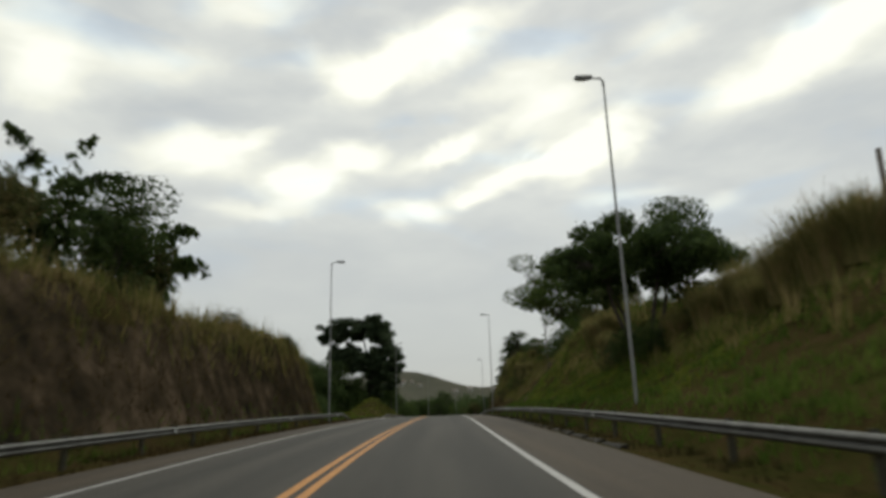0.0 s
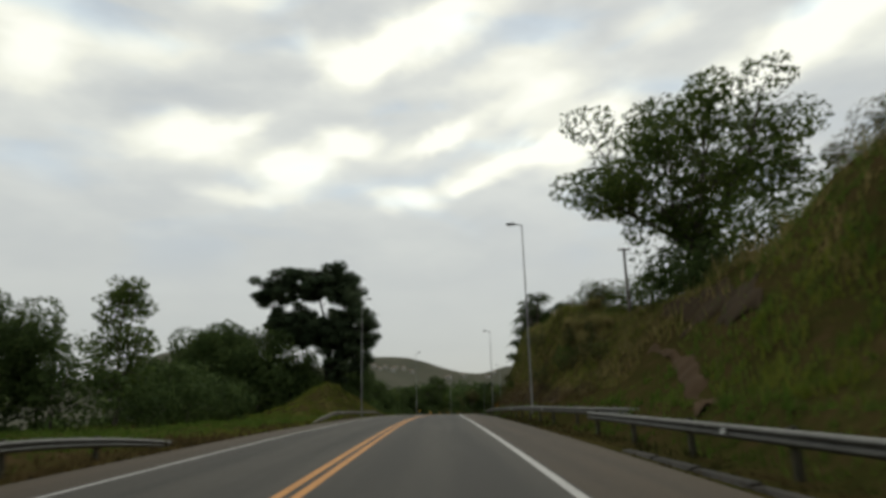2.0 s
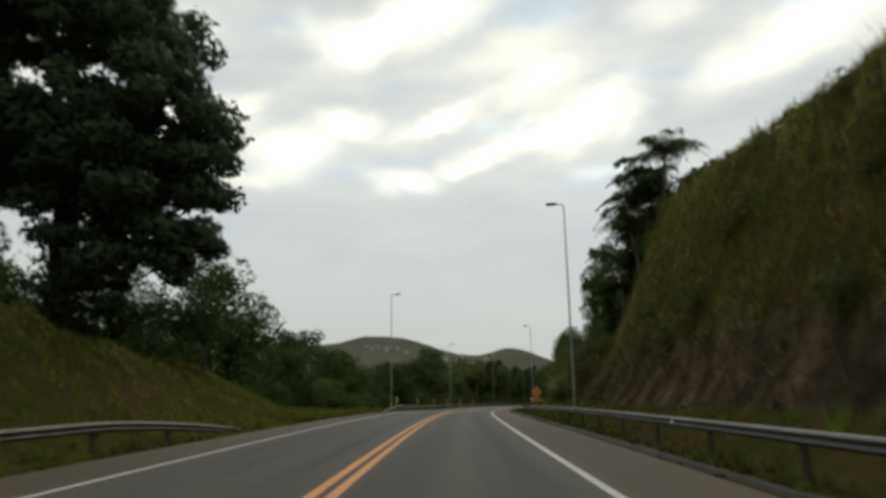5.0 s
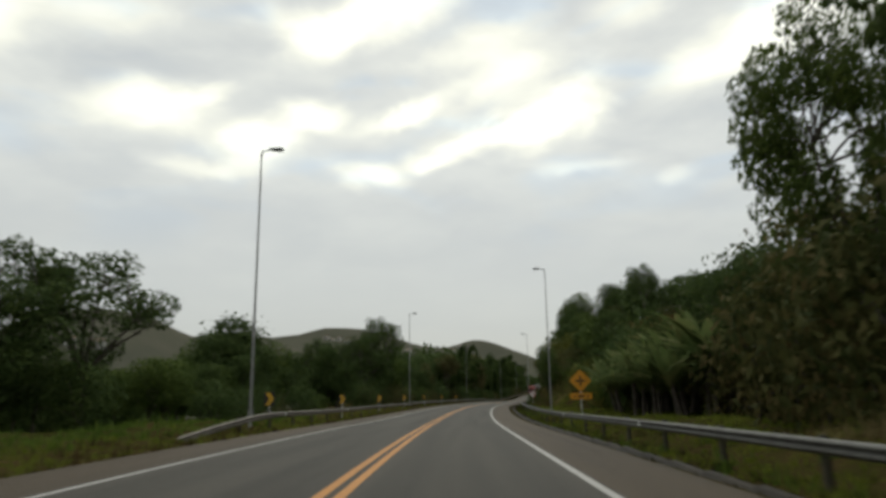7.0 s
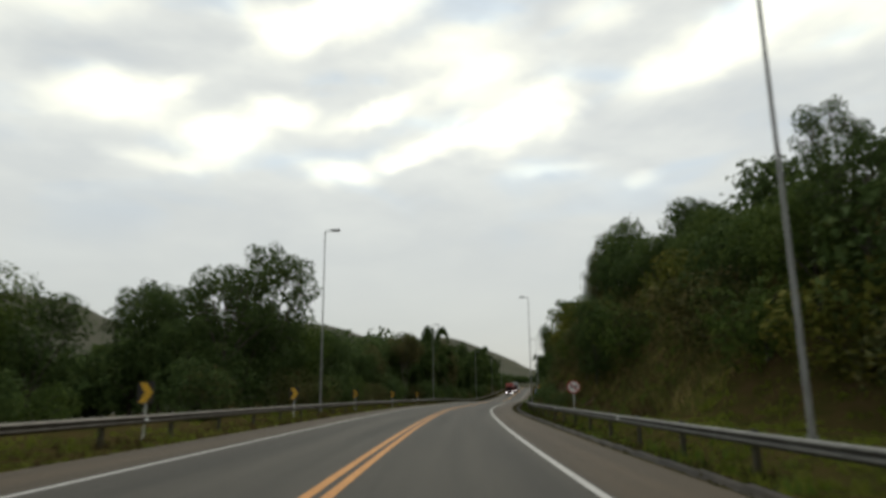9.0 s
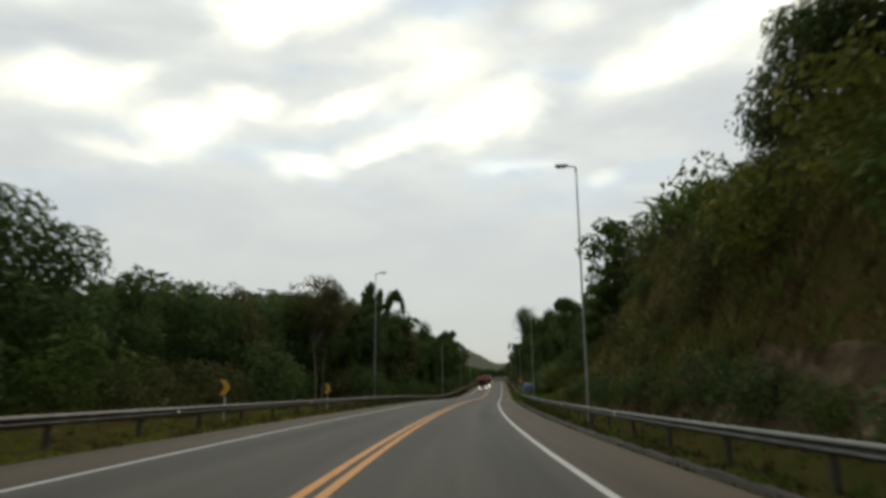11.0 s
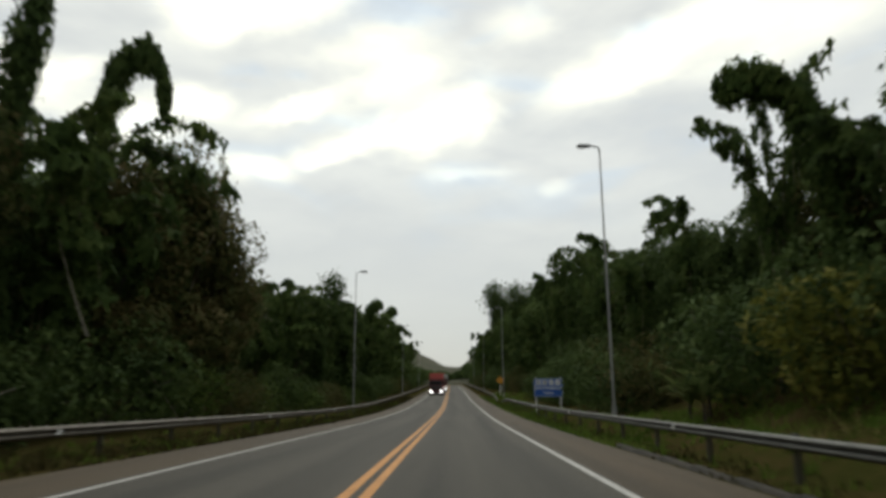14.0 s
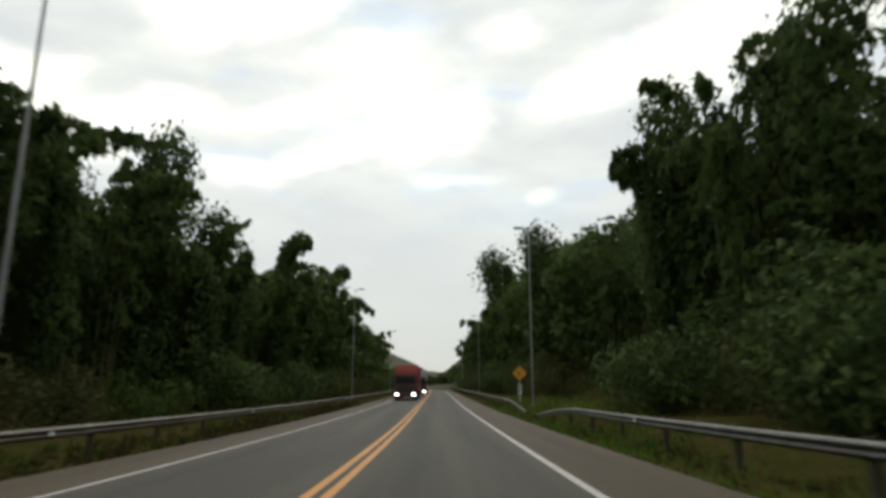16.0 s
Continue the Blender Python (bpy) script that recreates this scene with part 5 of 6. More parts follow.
KINDS["column"] = (vine_column(43, "upright leafy column of vines over bamboo", 9.0, 1.6, 0.65, 0.5, 0.7, 0.15), 8.8)
KINDS["bulb"] = (vine_column(44, "broad round-headed column of vines over bamboo", 9.0, 2.0, 1.2, 0.7, 0.75, 0.7, leaves=8000), 9.4)
KINDS["banana"] = (banana(51, "banana plants with torn yellow-green leaves", 5.5, 21, wide=0.17), 5.2)
KINDS["palm"] = (feather_palm(61, "dark feathery palm above the bank", 7.0, 26, 4.0), 8.25)
KINDS["cane"] = (cane_clump(71), 3.3)
# woodland seen from afar or in the second row: fewer, larger sprays
KINDS["scrub"] = (broadleaf(27, "bush", "low brownish scrub rooted in the cut bank", 3.2, 2.4, 0.0, 12, 1.1, LEAF_OLIVE, 0.30, 20, BARK, 0.06, 0.8, 1, "roadside bushes", category="bush"), 3.4)
KINDS["dense"] = (broadleaf(28, "tree", "dense dark green broadleaf tree beside the meadow", 10, 4.6, 1.0, 34, 1.5, LEAF_DARK, 0.22, 118, BARK, 0.2, 0.8), 9.4)
KINDS["dense_o"] = (broadleaf(29, "tree", "dense brownish tree hung with dry vines", 13, 3.4, 0.4, 40, 1.45, LEAF_OLIVE, 0.205, 122, BARK, 0.18, 0.95), 12.4)
KINDS["far_round"] = (broadleaf(81, "tree", "dark woodland tree in the second row", 10, 4.6, 0.8, 20, 1.9, LEAF_DARK, 0.43, 14), 9.2)
KINDS["far_tall"] = (broadleaf(82, "tree", "tall dark woodland tree in the second row", 13, 3.8, 0.4, 24, 1.8, LEAF_BAMBOO, 0.43, 14, BARK, 0.18, 0.9), 11.9)
KINDS["far_bam"] = (bamboo(83, "bamboo clump far along the road", 14, 9, 4.4, None, 0.6, 80, 0.6), 9.4)


def plant(kind, s, lat, k=1.0, kz=None, turn=None, sink=0.15, top=None):
    """A plant on the ground at (s, lat), k times its width; top: its height over the road instead of the scale kz."""
    rng = random.Random(int(s * 131 + lat * 977) + len(kind))
    t = rng.uniform(0, 360) if turn is None else turn
    p = on_ground(s, lat, -sink)
    make, tall = KINDS[kind]
    if top is not None:
        kz = max(0.25, (top - float(ground_up(s, lat))) / tall)
        k = k * min(1.3, max(0.7, kz))
    m = pose(*[float(v) for v in p], 0, 0, heading(s) + t) @ Matrix.Diagonal((k, k, kz or k, 1))
    return place(kind, make, m)


# single plants that stand out, stretch by stretch: kind, s, lat, scale, height scale, turn
# before the opening
for row in (
    ("umbrella", 37.2, 13.7, 1.0, 1.0, 20, 0.3), ("bush_d", 37, 12.8, 0.5), ("bush_d", 34, 13.2, 0.45), ("bush_o", 40, 12.4, 0.5),
    ("cane", 33, 14, 0.6), ("cane", 43, 13.5, 0.6), ("cane", 47, 14, 0.65), ("round", 46, 20, 0.8, 0.85),
    ("open", 83.0, 19.2, 1.48, 1.48), ("bush_d", 82, 18.5, 1.2, 1.2), ("bush_d", 85, 21, 1.3, 1.3), ("bush_o", 95, 15.5, 0.7), ("bush", 92, 17, 0.8), ("bush_d", 90, 19, 0.8), ("bush_d", 78, 17.5, 0.8, 0.8), ("bush", 70, 17, 0.9, 1.0),
    ("cane", 94, 14.5, 0.5), ("bush_o", 91, 13.0, 0.4, 0.45), ("cane", 88.5, 13.2, 0.5), ("bush_o", 86, 12.8, 0.4, 0.45),
):
    plant(*row)
# before the opening, further
for row in (
    ("cane", 87, 12.2, 0.55), ("cane", 89.5, 12.6, 0.6), ("cane", 92, 12.4, 0.6), ("cane", 85, 13, 0.5),
    ("bush_d", 98, 15.5, 0.6), ("bush_o", 57, 17.5, 0.8), ("bush_o", 62, 20, 0.9), ("bam_d", 25, -14.2, 0.7, 0.68),
    ("tall", 31, -14.5, 0.8, 0.64), ("bam_b", 36.0, -14.5, 0.6, 0.80), ("tall_b", 35, -16, 0.7, 0.58), ("tall_b", 21, -14.6, 0.7, 0.45),
    ("bush_o", 17, -12.5, 0.9), ("bush_o", 30, -13.0, 0.7), ("cane", 20.8, 15.0, 1.0), ("cane", 19.6, 15.6, 0.9),
):
    plant(*row)
# before the opening, further
for row in (
    ("cane", 27.2, 15.0, 0.78), ("cane", 24.6, 14.4, 0.62), ("cane", 30.5, 14.8, 0.8), ("cane", 22, 14.4, 0.9),
    ("cane", 50, 15, 0.8), ("cane", 53, 14.5, 0.8), ("bush_o", 56, 16.5, 0.4), ("bush_o", 60, 16, 0.4),
    ("bush_o", 63, 16.5, 0.4), ("bush", 58, 18, 0.5),
):
    plant(*row)
# beyond the meadow
for row in (
    ("cone", 97, -25.5, 1.3, 1.36), ("dense", 83, -26, 0.75, 0.95), ("dense", 77, -29, 0.8, 1.0), ("round", 89, -27, 0.65, 0.85),
    ("round_b", 70, -31, 0.8, 0.9), ("round", 104, -24, 0.6, 0.6), ("round", 118, -25, 0.7, 0.75), ("bush_d", 96, -19, 0.9),
    ("bush_d", 92, -20.5, 0.8), ("bush_d", 104, -18.5, 0.85), ("bush_d", 111, -20.5, 0.9), ("bush_d", 86, -24, 1.4),
    ("bush_d", 78, -27, 1.4), ("bush", 70, -28, 1.4), ("bush_d", 100, -23, 1.2), ("bush_d", 110, -24, 1.3),
):
    plant(*row)
# beyond the meadow, further
for row in (
    ("bush_d", 112, -27, 1.3), ("bush_d", 118, -27, 1.4), ("bush_d", 124, -24, 1.3), ("bush_d", 130, -24, 1.3),
    ("round", 116, -31, 0.9, 0.8), ("bush_d", 106, -28, 1.3), ("great", 131.5, -15.3, 0.96, 0.95, 0, 0.1), ("round", 136, -14.5, 0.6, 0.62), ("round", 137, -19, 0.7, 0.66), ("round", 139, -11.5, 0.5, 0.6), ("round", 151.5, -15.2, 0.75, 1.1),
    ("round", 137, -29, 1.0, 1.25), ("round", 146, -27, 0.9, 1.1), ("round", 128, -31, 1.0, 1.2), ("bush_d", 137, -17, 1.3, 1.2),
    ("bush_d", 151, -14.5, 1.0, 1.4), ("bush_d", 128, -19, 1.5), ("bush_d", 121, -21, 1.6), ("bush_d", 135, -22, 1.6),
):
    plant(*row)
# beyond the meadow, further
for row in (
    ("round", 130, -27, 0.8, 0.95), ("bush_d", 142, -16, 1.2), ("bush_d", 146, -18, 1.4), ("round", 123, -28, 0.9, 1.0),
    ("airy", 189.5, -21.5, 1.05, 1.18), ("airy", 184, -23, 0.9, 1.1), ("round", 182, -22, 0.8, 0.85), ("bush_d", 171, -26, 1.3),
    ("bush_d", 150, -16, 1.0), ("bush_d", 158, -23, 1.1), ("bush_d", 164, -26, 1.2), ("bush_d", 178, -21, 0.9),
    ("bush_d", 186, -19.5, 0.9),
):
    plant(*row)
# right: behind the cut bank
for row in (
    ("palm", 154.8, 15.0, 1.0, 1.3), ("palm", 153.6, 14.4, 0.85, 0.95), ("palm", 156.4, 14.2, 0.85, 0.7), ("palm", 158, 16.5, 0.95, 1.15),
    ("palm", 152, 16.6, 0.9, 1.1), ("palm", 157, 13.4, 0.7, 0.5), ("palm", 155.6, 13.8, 0.85, 1.0), ("palm", 154.4, 15.8, 0.95, 1.25), ("palm", 157.2, 15.0, 0.8, 0.9), ("bam_b", 154, 18, 0.9, 0.95), ("bam_d", 160, 19, 0.9, 0.9),
    ("open", 175.8, 17.2, 0.74, 1.52), ("airy", 180.5, 14.8, 0.42, 0.78), ("dense", 181, 18.5, 0.55, 0.75), ("plume", 170.2, 17.0, 0.9, 1.45), ("airy", 185.5, 17.5, 0.5, 0.8), ("tall", 184, 22, 1.0, 0.6),
    ("airy", 194, 19.5, 0.7, 0.85), ("tall_b", 165, 16, 0.8, 0.6), ("banana", 188, 14.6, 1.35), ("banana", 190.5, 15.6, 1.5),
):
    plant(*row)
# right: behind the cut bank, further
for row in (
    ("banana", 189.5, 13.2, 1.05), ("banana", 192.2, 12.8, 1.15), ("banana", 195.6, 13.2, 1.2), ("banana", 199, 13.8, 1.2), ("banana", 194, 14.8, 1.35), ("banana", 197, 16.2, 1.5), ("banana", 185.5, 15.6, 1.5), ("banana", 200.5, 15.2, 1.3),
    ("bush_d", 193, 22.5, 1.5, 1.8), ("bush_d", 200, 22.5, 1.5, 1.8), ("bush_d", 186, 23, 1.5, 1.8), ("banana", 190, 19, 1.5),
    ("banana", 204, 17, 1.4), ("banana", 196, 19.5, 1.5), ("bam_b", 187, 21, 0.8, 0.7), ("bam_b", 199, 21, 0.8, 0.75),
    ("bush_o", 167, 13.0, 1.3, 1.9), ("bush_o", 171, 13.8, 1.3, 1.9), ("bush_o", 175, 14.8, 1.3, 1.8), ("bush_o", 179, 15.8, 1.2, 1.5),
):
    plant(*row)
# right: behind the cut bank, further
for row in (
    ("bush_o", 183, 16.0, 1.1, 1.4), ("airy", 219, 16.0, 0.42, 0.66), ("round", 190, 25, 0.9, 0.75), ("round", 198, 25, 0.9, 0.75),
    ("round_b", 206, 24, 0.9, 0.6),
):
    plant(*row)
# left curve
for row in (
    ("airy", 247.0, -13.9, 0.84, 1.40), ("airy", 240.5, -14.8, 0.7, 1.12),
    ("bare", 298.0, -11.8, 0.8, 0.84), ("bare", 300.5, -12.6, 0.7, 0.8), ("bigleaf", 304.5, 15.0, 1.0, 1.05),
    ("bigleaf", 297.5, 15.0, 1.05, 1.12), ("bigleaf", 301.0, 14.5, 0.85, 1.2), ("bigleaf", 309.5, 14.0, 0.95, 1.12),
):
    plant(*row)
# bamboo overgrown with vines
for row in (
    ("column", 324.0, -14.0, 1.0, 1.64, 10), ("hook_b", 329.5, -14.2, 0.7, 1.45, 20), ("column", 333.8, -14.2, 0.75, 1.72, 350), ("hook", 338.0, -14.5, 0.8, 1.76, 0),
    ("hook_b", 345.5, -13.5, 0.9, 1.2, 0), ("arch", 313.5, -15.2, 0.75, 1.0, 180), ("column", 317, -15, 0.9, 1.25, 0), ("plume", 363.5, -14.5, 1.0, 0.85, 0),
    ("bam", 367.5, -15.0, 0.9, 0.8, 0), ("hook_b", 386.0, -13.6, 0.8, 1.32, 180), ("bulb", 397.0, -16.0, 1.1, 1.72, 0), ("bulb", 400.0, -13.6, 0.9, 1.3, 0),
    ("hook_b", 421, -14, 1.2, 1.75, 0), ("hook_b", 448, -14, 1.2, 1.95, 0), ("column", 406, -13.5, 0.9, 1.25, 0), ("plume", 385.4, 13.4, 0.8, 1.38, 0),
):
    plant(*row)
# bamboo overgrown with vines, further
for row in (
    ("hook_b", 396.0, 14.4, 1.0, 1.62, 180), ("bulb", 383.0, 15.5, 1.0, 1.65, 0), ("column", 388, 16.5, 1.2, 1.85, 0),
    ("bulb", 396, 17, 1.3, 1.85, 180), ("plume", 359.5, 14.4, 1.0, 1.14, 0), ("bulb", 356.5, 16.0, 1.0, 1.02, 0), ("bam_b", 373, 15.5, 1.0, 1.5, 0),
    ("bam", 341.0, 15.5, 0.7, 1.15), ("plume", 350.3, 15.0, 0.8, 0.98), ("bulb", 437, 15.5, 1.5, 2.05, 180),
    ("bulb", 487, 15.5, 2.2, 2.7, 180), ("column", 470, 15.5, 1.5, 2.2, 180),
):
    plant(*row)

# height of the woods' outline over the road, along both sides
CANOPY_L = [(185, 5.0), (196, 5.0), (207, 5.0), (217, 5.4), (222, 7.8), (226, 9.0), (233, 9.2), (235.5, 7.4), (238, 6.0), (240, 7.0), (245, 8.0), (258, 9.8), (268, 7.8), (276, 7.6), (285, 7.4), (288, 8.3), (293, 9.8), (298, 9.8), (303.5, 10.6), (311, 11.8), (318, 12.6), (325, 13.6), (336, 13.0), (347, 13.8), (350, 13.8), (352, 12.6), (354, 9.6), (357, 9.0), (360, 9.6), (364, 10.2), (371, 11.3), (378, 12.8), (385, 13.0), (396, 14.5), (404, 13.2), (412, 12.6), (430, 15.0), (448, 16.4), (470, 14.8), (505, 14.2), (600, 14.0)]
CANOPY_R = [(205, 8.6), (215, 9.0), (222, 9.8), (229, 10.8), (236, 12.2), (243, 13.6), (250, 15.5), (256, 17.2), (262, 18.2), (269, 16.8), (273, 13.0), (276, 11.8), (279, 13.4), (283, 14.6), (290, 14.3), (296, 13.0), (301, 13.4), (312, 13.0), (317, 10.6), (322, 10.0), (327, 11.4), (331, 11.6), (337, 12.6), (342, 12.4), (345, 8.6), (348, 9.0), (350, 10.6), (355, 10.8), (360, 11.2), (367, 11.8), (374, 12.6), (380, 12.6), (387, 14.0), (394, 18.5), (402, 17.6), (406, 16.6), (418, 16.8), (436, 19.6), (450, 20.5), (485, 22.5), (500, 20.5), (567, 20.0)]

RIDGE_R = [(196, 10.0), (207, 12.2), (221, 13.8), (232, 15.8), (245, 18.0), (256, 19.2), (272, 19.0)]


def outline(table, s):
    t = np.asarray(table, float)
    return float(np.interp(s, t[:, 0], t[:, 1]))


_r, _under = random.Random(5), random.Random(8)
# woods along the left side of the curve and the straight
for s in np.arange(186, 560, 4.8):
    far = s > 425
    h = outline(CANOPY_L, s)
    first = ["round", "round_b", "round", "tall"] if s < 280 else ["tall_b", "round_b", "tall", "round"] if s < 312 else ["bam_d", "tall_b", "tall", "bam_b", "tall_b"] if s < 350 else ["bam_d", "bam", "tall", "bam_b", "tall_b"]
    # before the bend of the wood's edge the trees stand well back behind the meadow
    back = 9.5 if s < 238 else 0.0
    plant("far_bam" if far and _r.random() < 0.4 else "far_tall" if far else _r.choice(first), s + _r.uniform(-2, 2), -13.6 - back - (1.3 if s > 352 else 0.0) - _r.uniform(0, 2.2), _r.uniform(0.8, 1.0), top=h * (_r.uniform(0.92, 1.02) if s > 350 else _r.uniform(0.86, 1.02)))
    plant(_r.choice(["far_round", "round_b"] if s < 240 else ["far_round", "far_tall"]), s + _r.uniform(-2, 2), -19.5 - back - _r.uniform(0, 4), _r.uniform(0.9, 1.15), top=h * _r.uniform(0.84, 1.0))
    if s > 196 and not 293 < s < 303:
        plant(_r.choice(["bush", "bush_d", "bush_o", "bush_d"]), s + _r.uniform(-2, 2), -10.9 - (6.0 if s < 226 else 1.5 if s < 240 else 0.0) - _r.uniform(0, 1.0), _r.uniform(0.62, 0.9))
# right: wooded slope, crest of the cut bank, bamboo wood
for s in np.arange(200, 272, 4.2):
    h = outline(CANOPY_R, s)
    plant(_r.choice(["bush_y", "bush", "bush_o"]), s + _r.uniform(-2, 2), (13.0 if s < 235 else 11.5) + _r.uniform(0, 2), _r.uniform(0.9, 1.2))
    plant(_r.choice(["bush_d", "round", "round_b"]), s + _r.uniform(-2, 2), 15.0 + _r.uniform(0, 2), _r.uniform(0.7, 0.9), top=h * _r.uniform(0.85, 1.0))
    plant("bush_o" if s % 3 > 1.5 else "bush_d", s + _under.uniform(-2, 2), (23 if s < 234 else 19) + _under.uniform(0, 3), 1.0, top=outline(RIDGE_R, s) * _under.uniform(0.66, 0.8))
    plant("far_round", s + _r.uniform(-2, 2), (25.5 if s < 234 else 21) + _r.uniform(0, 4), 1.0, top=outline(RIDGE_R, s) * _r.uniform(0.9, 1.06))
for s in np.arange(264, 330, 3.6):
    plant(_r.choice(["banana"] if 273 < s < 292 else ["bush_d", "bush_o", "bush"] if s < 303 else ["dense", "bush_d", "round"]), s + _r.uniform(-1, 1), 15.2 + _r.uniform(0, 1.8), _r.uniform(0.65, 0.85), top=outline(CANOPY_R, s) * (_r.uniform(1.05, 1.16) if s > 312 else _r.uniform(0.95, 1.08)))
for s in np.arange(329, 560, 4.4):
    far = s > 425
    h = outline(CANOPY_R, s)
    near = 4.0 * min(1.0, max(0.0, (s - 445) / 35))
    if 399 < s < 419:
        plant(_r.choice(["round", "bush_d"]), s, 19 + _r.uniform(0, 2), 0.8, top=h)
        continue
    plant("far_bam" if far and _r.random() < 0.4 else "far_tall" if far else _r.choice(["bam", "bam_d", "bam_b", "tall", "tall_b"]), s + _r.uniform(-2, 2), 16.0 - near + _r.uniform(0, 2.0), _r.uniform(0.8, 1.0), top=h * (1 - 0.05 * near) * _r.uniform(0.84, 1.0))
    plant(_r.choice(["far_round", "far_tall"]), s + _r.uniform(-2, 2), 21 + _r.uniform(0, 4), _r.uniform(0.9, 1.1), top=h * _r.uniform(1.0, 1.2))
    # mostly the dark kind: its leaf colour stands in for the overhang's shade
    plant(_r.choice(["bush_d", "bush_d", "bush_d", "bush_o"]), s + _r.uniform(-2, 2), 12.2 - near * 0.6 + _r.uniform(0, 1.0), _r.uniform(0.75, 1.05), _r.uniform(0.8, 1.3))
# shrubs that break up the cut banks
for s0, s1, a0, a1, n, kinds in ((2, 54, -12.5, -10.2, 12, ["scrub", "scrub", "bush"]), (80, 160, 9.5, 15.5, 34, ["scrub", "scrub", "scrub", "bush"]), (252, 322, 9.6, 15.0, 34, ["scrub", "scrub", "scrub", "bush_d"]), (4, 60, 15, 22, 12, ["scrub", "bush"])):
    for _ in range(n):
        plant(_r.choice(kinds), _r.uniform(s0, s1), _r.uniform(a0, a1), _r.uniform(0.22, 0.5))
plant("dense", 126, -22.5, 1.0, top=11.4)
plant("dense", 123, -27.5, 1.0, top=11.8)
plant("dense", 119, -25.5, 0.9, top=10.2)
plant("dense", 128.5, -17.5, 0.7, top=8.5)
plant("dense_o", 346.0, -14.0, 1.0, top=14.4)
plant("dense_o", 349.8, -13.4, 0.9, top=13.4)
plant("dense_o", 341.0, -13.8, 0.9, top=12.6)
for s, lat, top in ((347.5, 17.0, 11.2), (353.0, 17.6, 11.6), (358.0, 18.2, 12.4), (364.0, 17.8, 12.8)):
    plant("dense", s, lat, 0.8, top=top)
plant("hook_r", 337.2, 16.4, 0.75, turn=180, top=13.9)
plant("airy", 243.5, -19.3, 0.7, top=9.0)
plant("airy", 244.5, -22.5, 0.6, top=9.9)
plant("round", 240.5, -19.8, 0.6, top=8.6)
plant("bulb", 226.0, -26.0, 1.5, top=11.2)
plant("round", 224.0, -26.5, 1.0, top=9.2)
plant("airy", 231.5, 22.5, 0.55, top=17.4)
plant("round", 256.0, 22.5, 0.9, top=19.0)
plant("round_b", 261.5, 17.4, 0.9, top=18.6)
plant("round", 268.0, 15.8, 0.6, top=16.8)
plant("tall", 243.0, 11.0, 0.7, top=8.4)
plant("tall_b", 249.0, 11.2, 0.7, top=8.0)
plant("bam_b", 158.5, 13.8, 0.55, top=11.5)
plant("bam_b", 157.0, 16.2, 0.6, top=16.6)
plant("dense", 161.0, 17.0, 0.6, top=15.0)
plant("bush_y", 331, 12.0, 1.0)
plant("bush_y", 327, 13.5, 0.7)
plant("banana", 338, 10.4, 0.6)
# dark leaves here too, in place of shade below the trees
for s, lat, k in ((352, 10.8, 0.8), (357, 11.0, 0.9), (372, 11.0, 0.9), (376, 11.2, 0.8)):
    plant("bush_d", s, lat, k)

# banana plants that lean out over the crest
for row in (("banana", 281.5, 14.3, 0.8, 0.72, None, 0.9), ("banana", 284.5, 14.8, 0.85, 0.8, None, 1.0), ("banana", 287.5, 14.6, 0.8, 0.75, None, 0.9), ("banana", 290.5, 15.0, 0.7, 0.65, None, 0.8), ("banana", 278.5, 14.6, 0.8, 0.7, None, 0.8)):
    plant(*row)

# dark growth at the foot of the second cut bank
for row in (
    ("bush_d", 246, 9.0, 0.34, 0.30), ("bush_o", 250, 9.3, 0.36, 0.32), ("bush_d", 253.5, 9.0, 0.38, 0.34), ("bush", 257, 9.2, 0.34, 0.32),
    ("bush_d", 260, 9.1, 0.4, 0.36), ("bush_d", 264, 9.4, 0.42, 0.38), ("bush_o", 267, 9.0, 0.36, 0.32), ("bush_d", 271, 9.2, 0.4, 0.36),
    ("bush", 275, 9.3, 0.36, 0.34), ("bush_d", 279, 9.1, 0.42, 0.36), ("bush_d", 284, 9.4, 0.4, 0.34), ("bush_d", 290, 9.2, 0.4, 0.34),
):
    plant(*row)

# trodden earth path that climbs the slope
PATH_LINE = [(58.4, 8.6), (61, 9.35), (63.7, 10.2), (67.1, 11.15), (70.3, 11.7), (73, 11.9)]


def dirt_path():
    t = np.asarray(PATH_LINE, float)
    s = np.linspace(t[0, 0], t[-1, 0], 90)
    c = np.interp(s, t[:, 0], t[:, 1])
    w = 0.14 + 0.22 * np.exp(-((s - 60) / 6) ** 2) + 0.03 * np.sin(s * 0.9) + 0.03 * np.sin(s * 2.3)
    off = np.linspace(-1, 1, 6)
    S = np.repeat(s[:, None], 6, 1)
    A = c[:, None] + w[:, None] * off[None]
    P = on_ground(S, A, 0.07 - 0.05 * off[None] ** 2)
    i, j = np.meshgrid(np.arange(89), np.arange(5), indexing="ij")
    F = np.stack([i * 6 + j, i * 6 + j + 1, (i + 1) * 6 + j + 1, (i + 1) * 6 + j], -1).reshape(-1, 4)
    obj("dirt_path", mesh_from("dirt_path", P.reshape(-1, 3), F, DIRT, True), None, "bare trodden earth path on the slope", "path", kind="structure")


dirt_path()


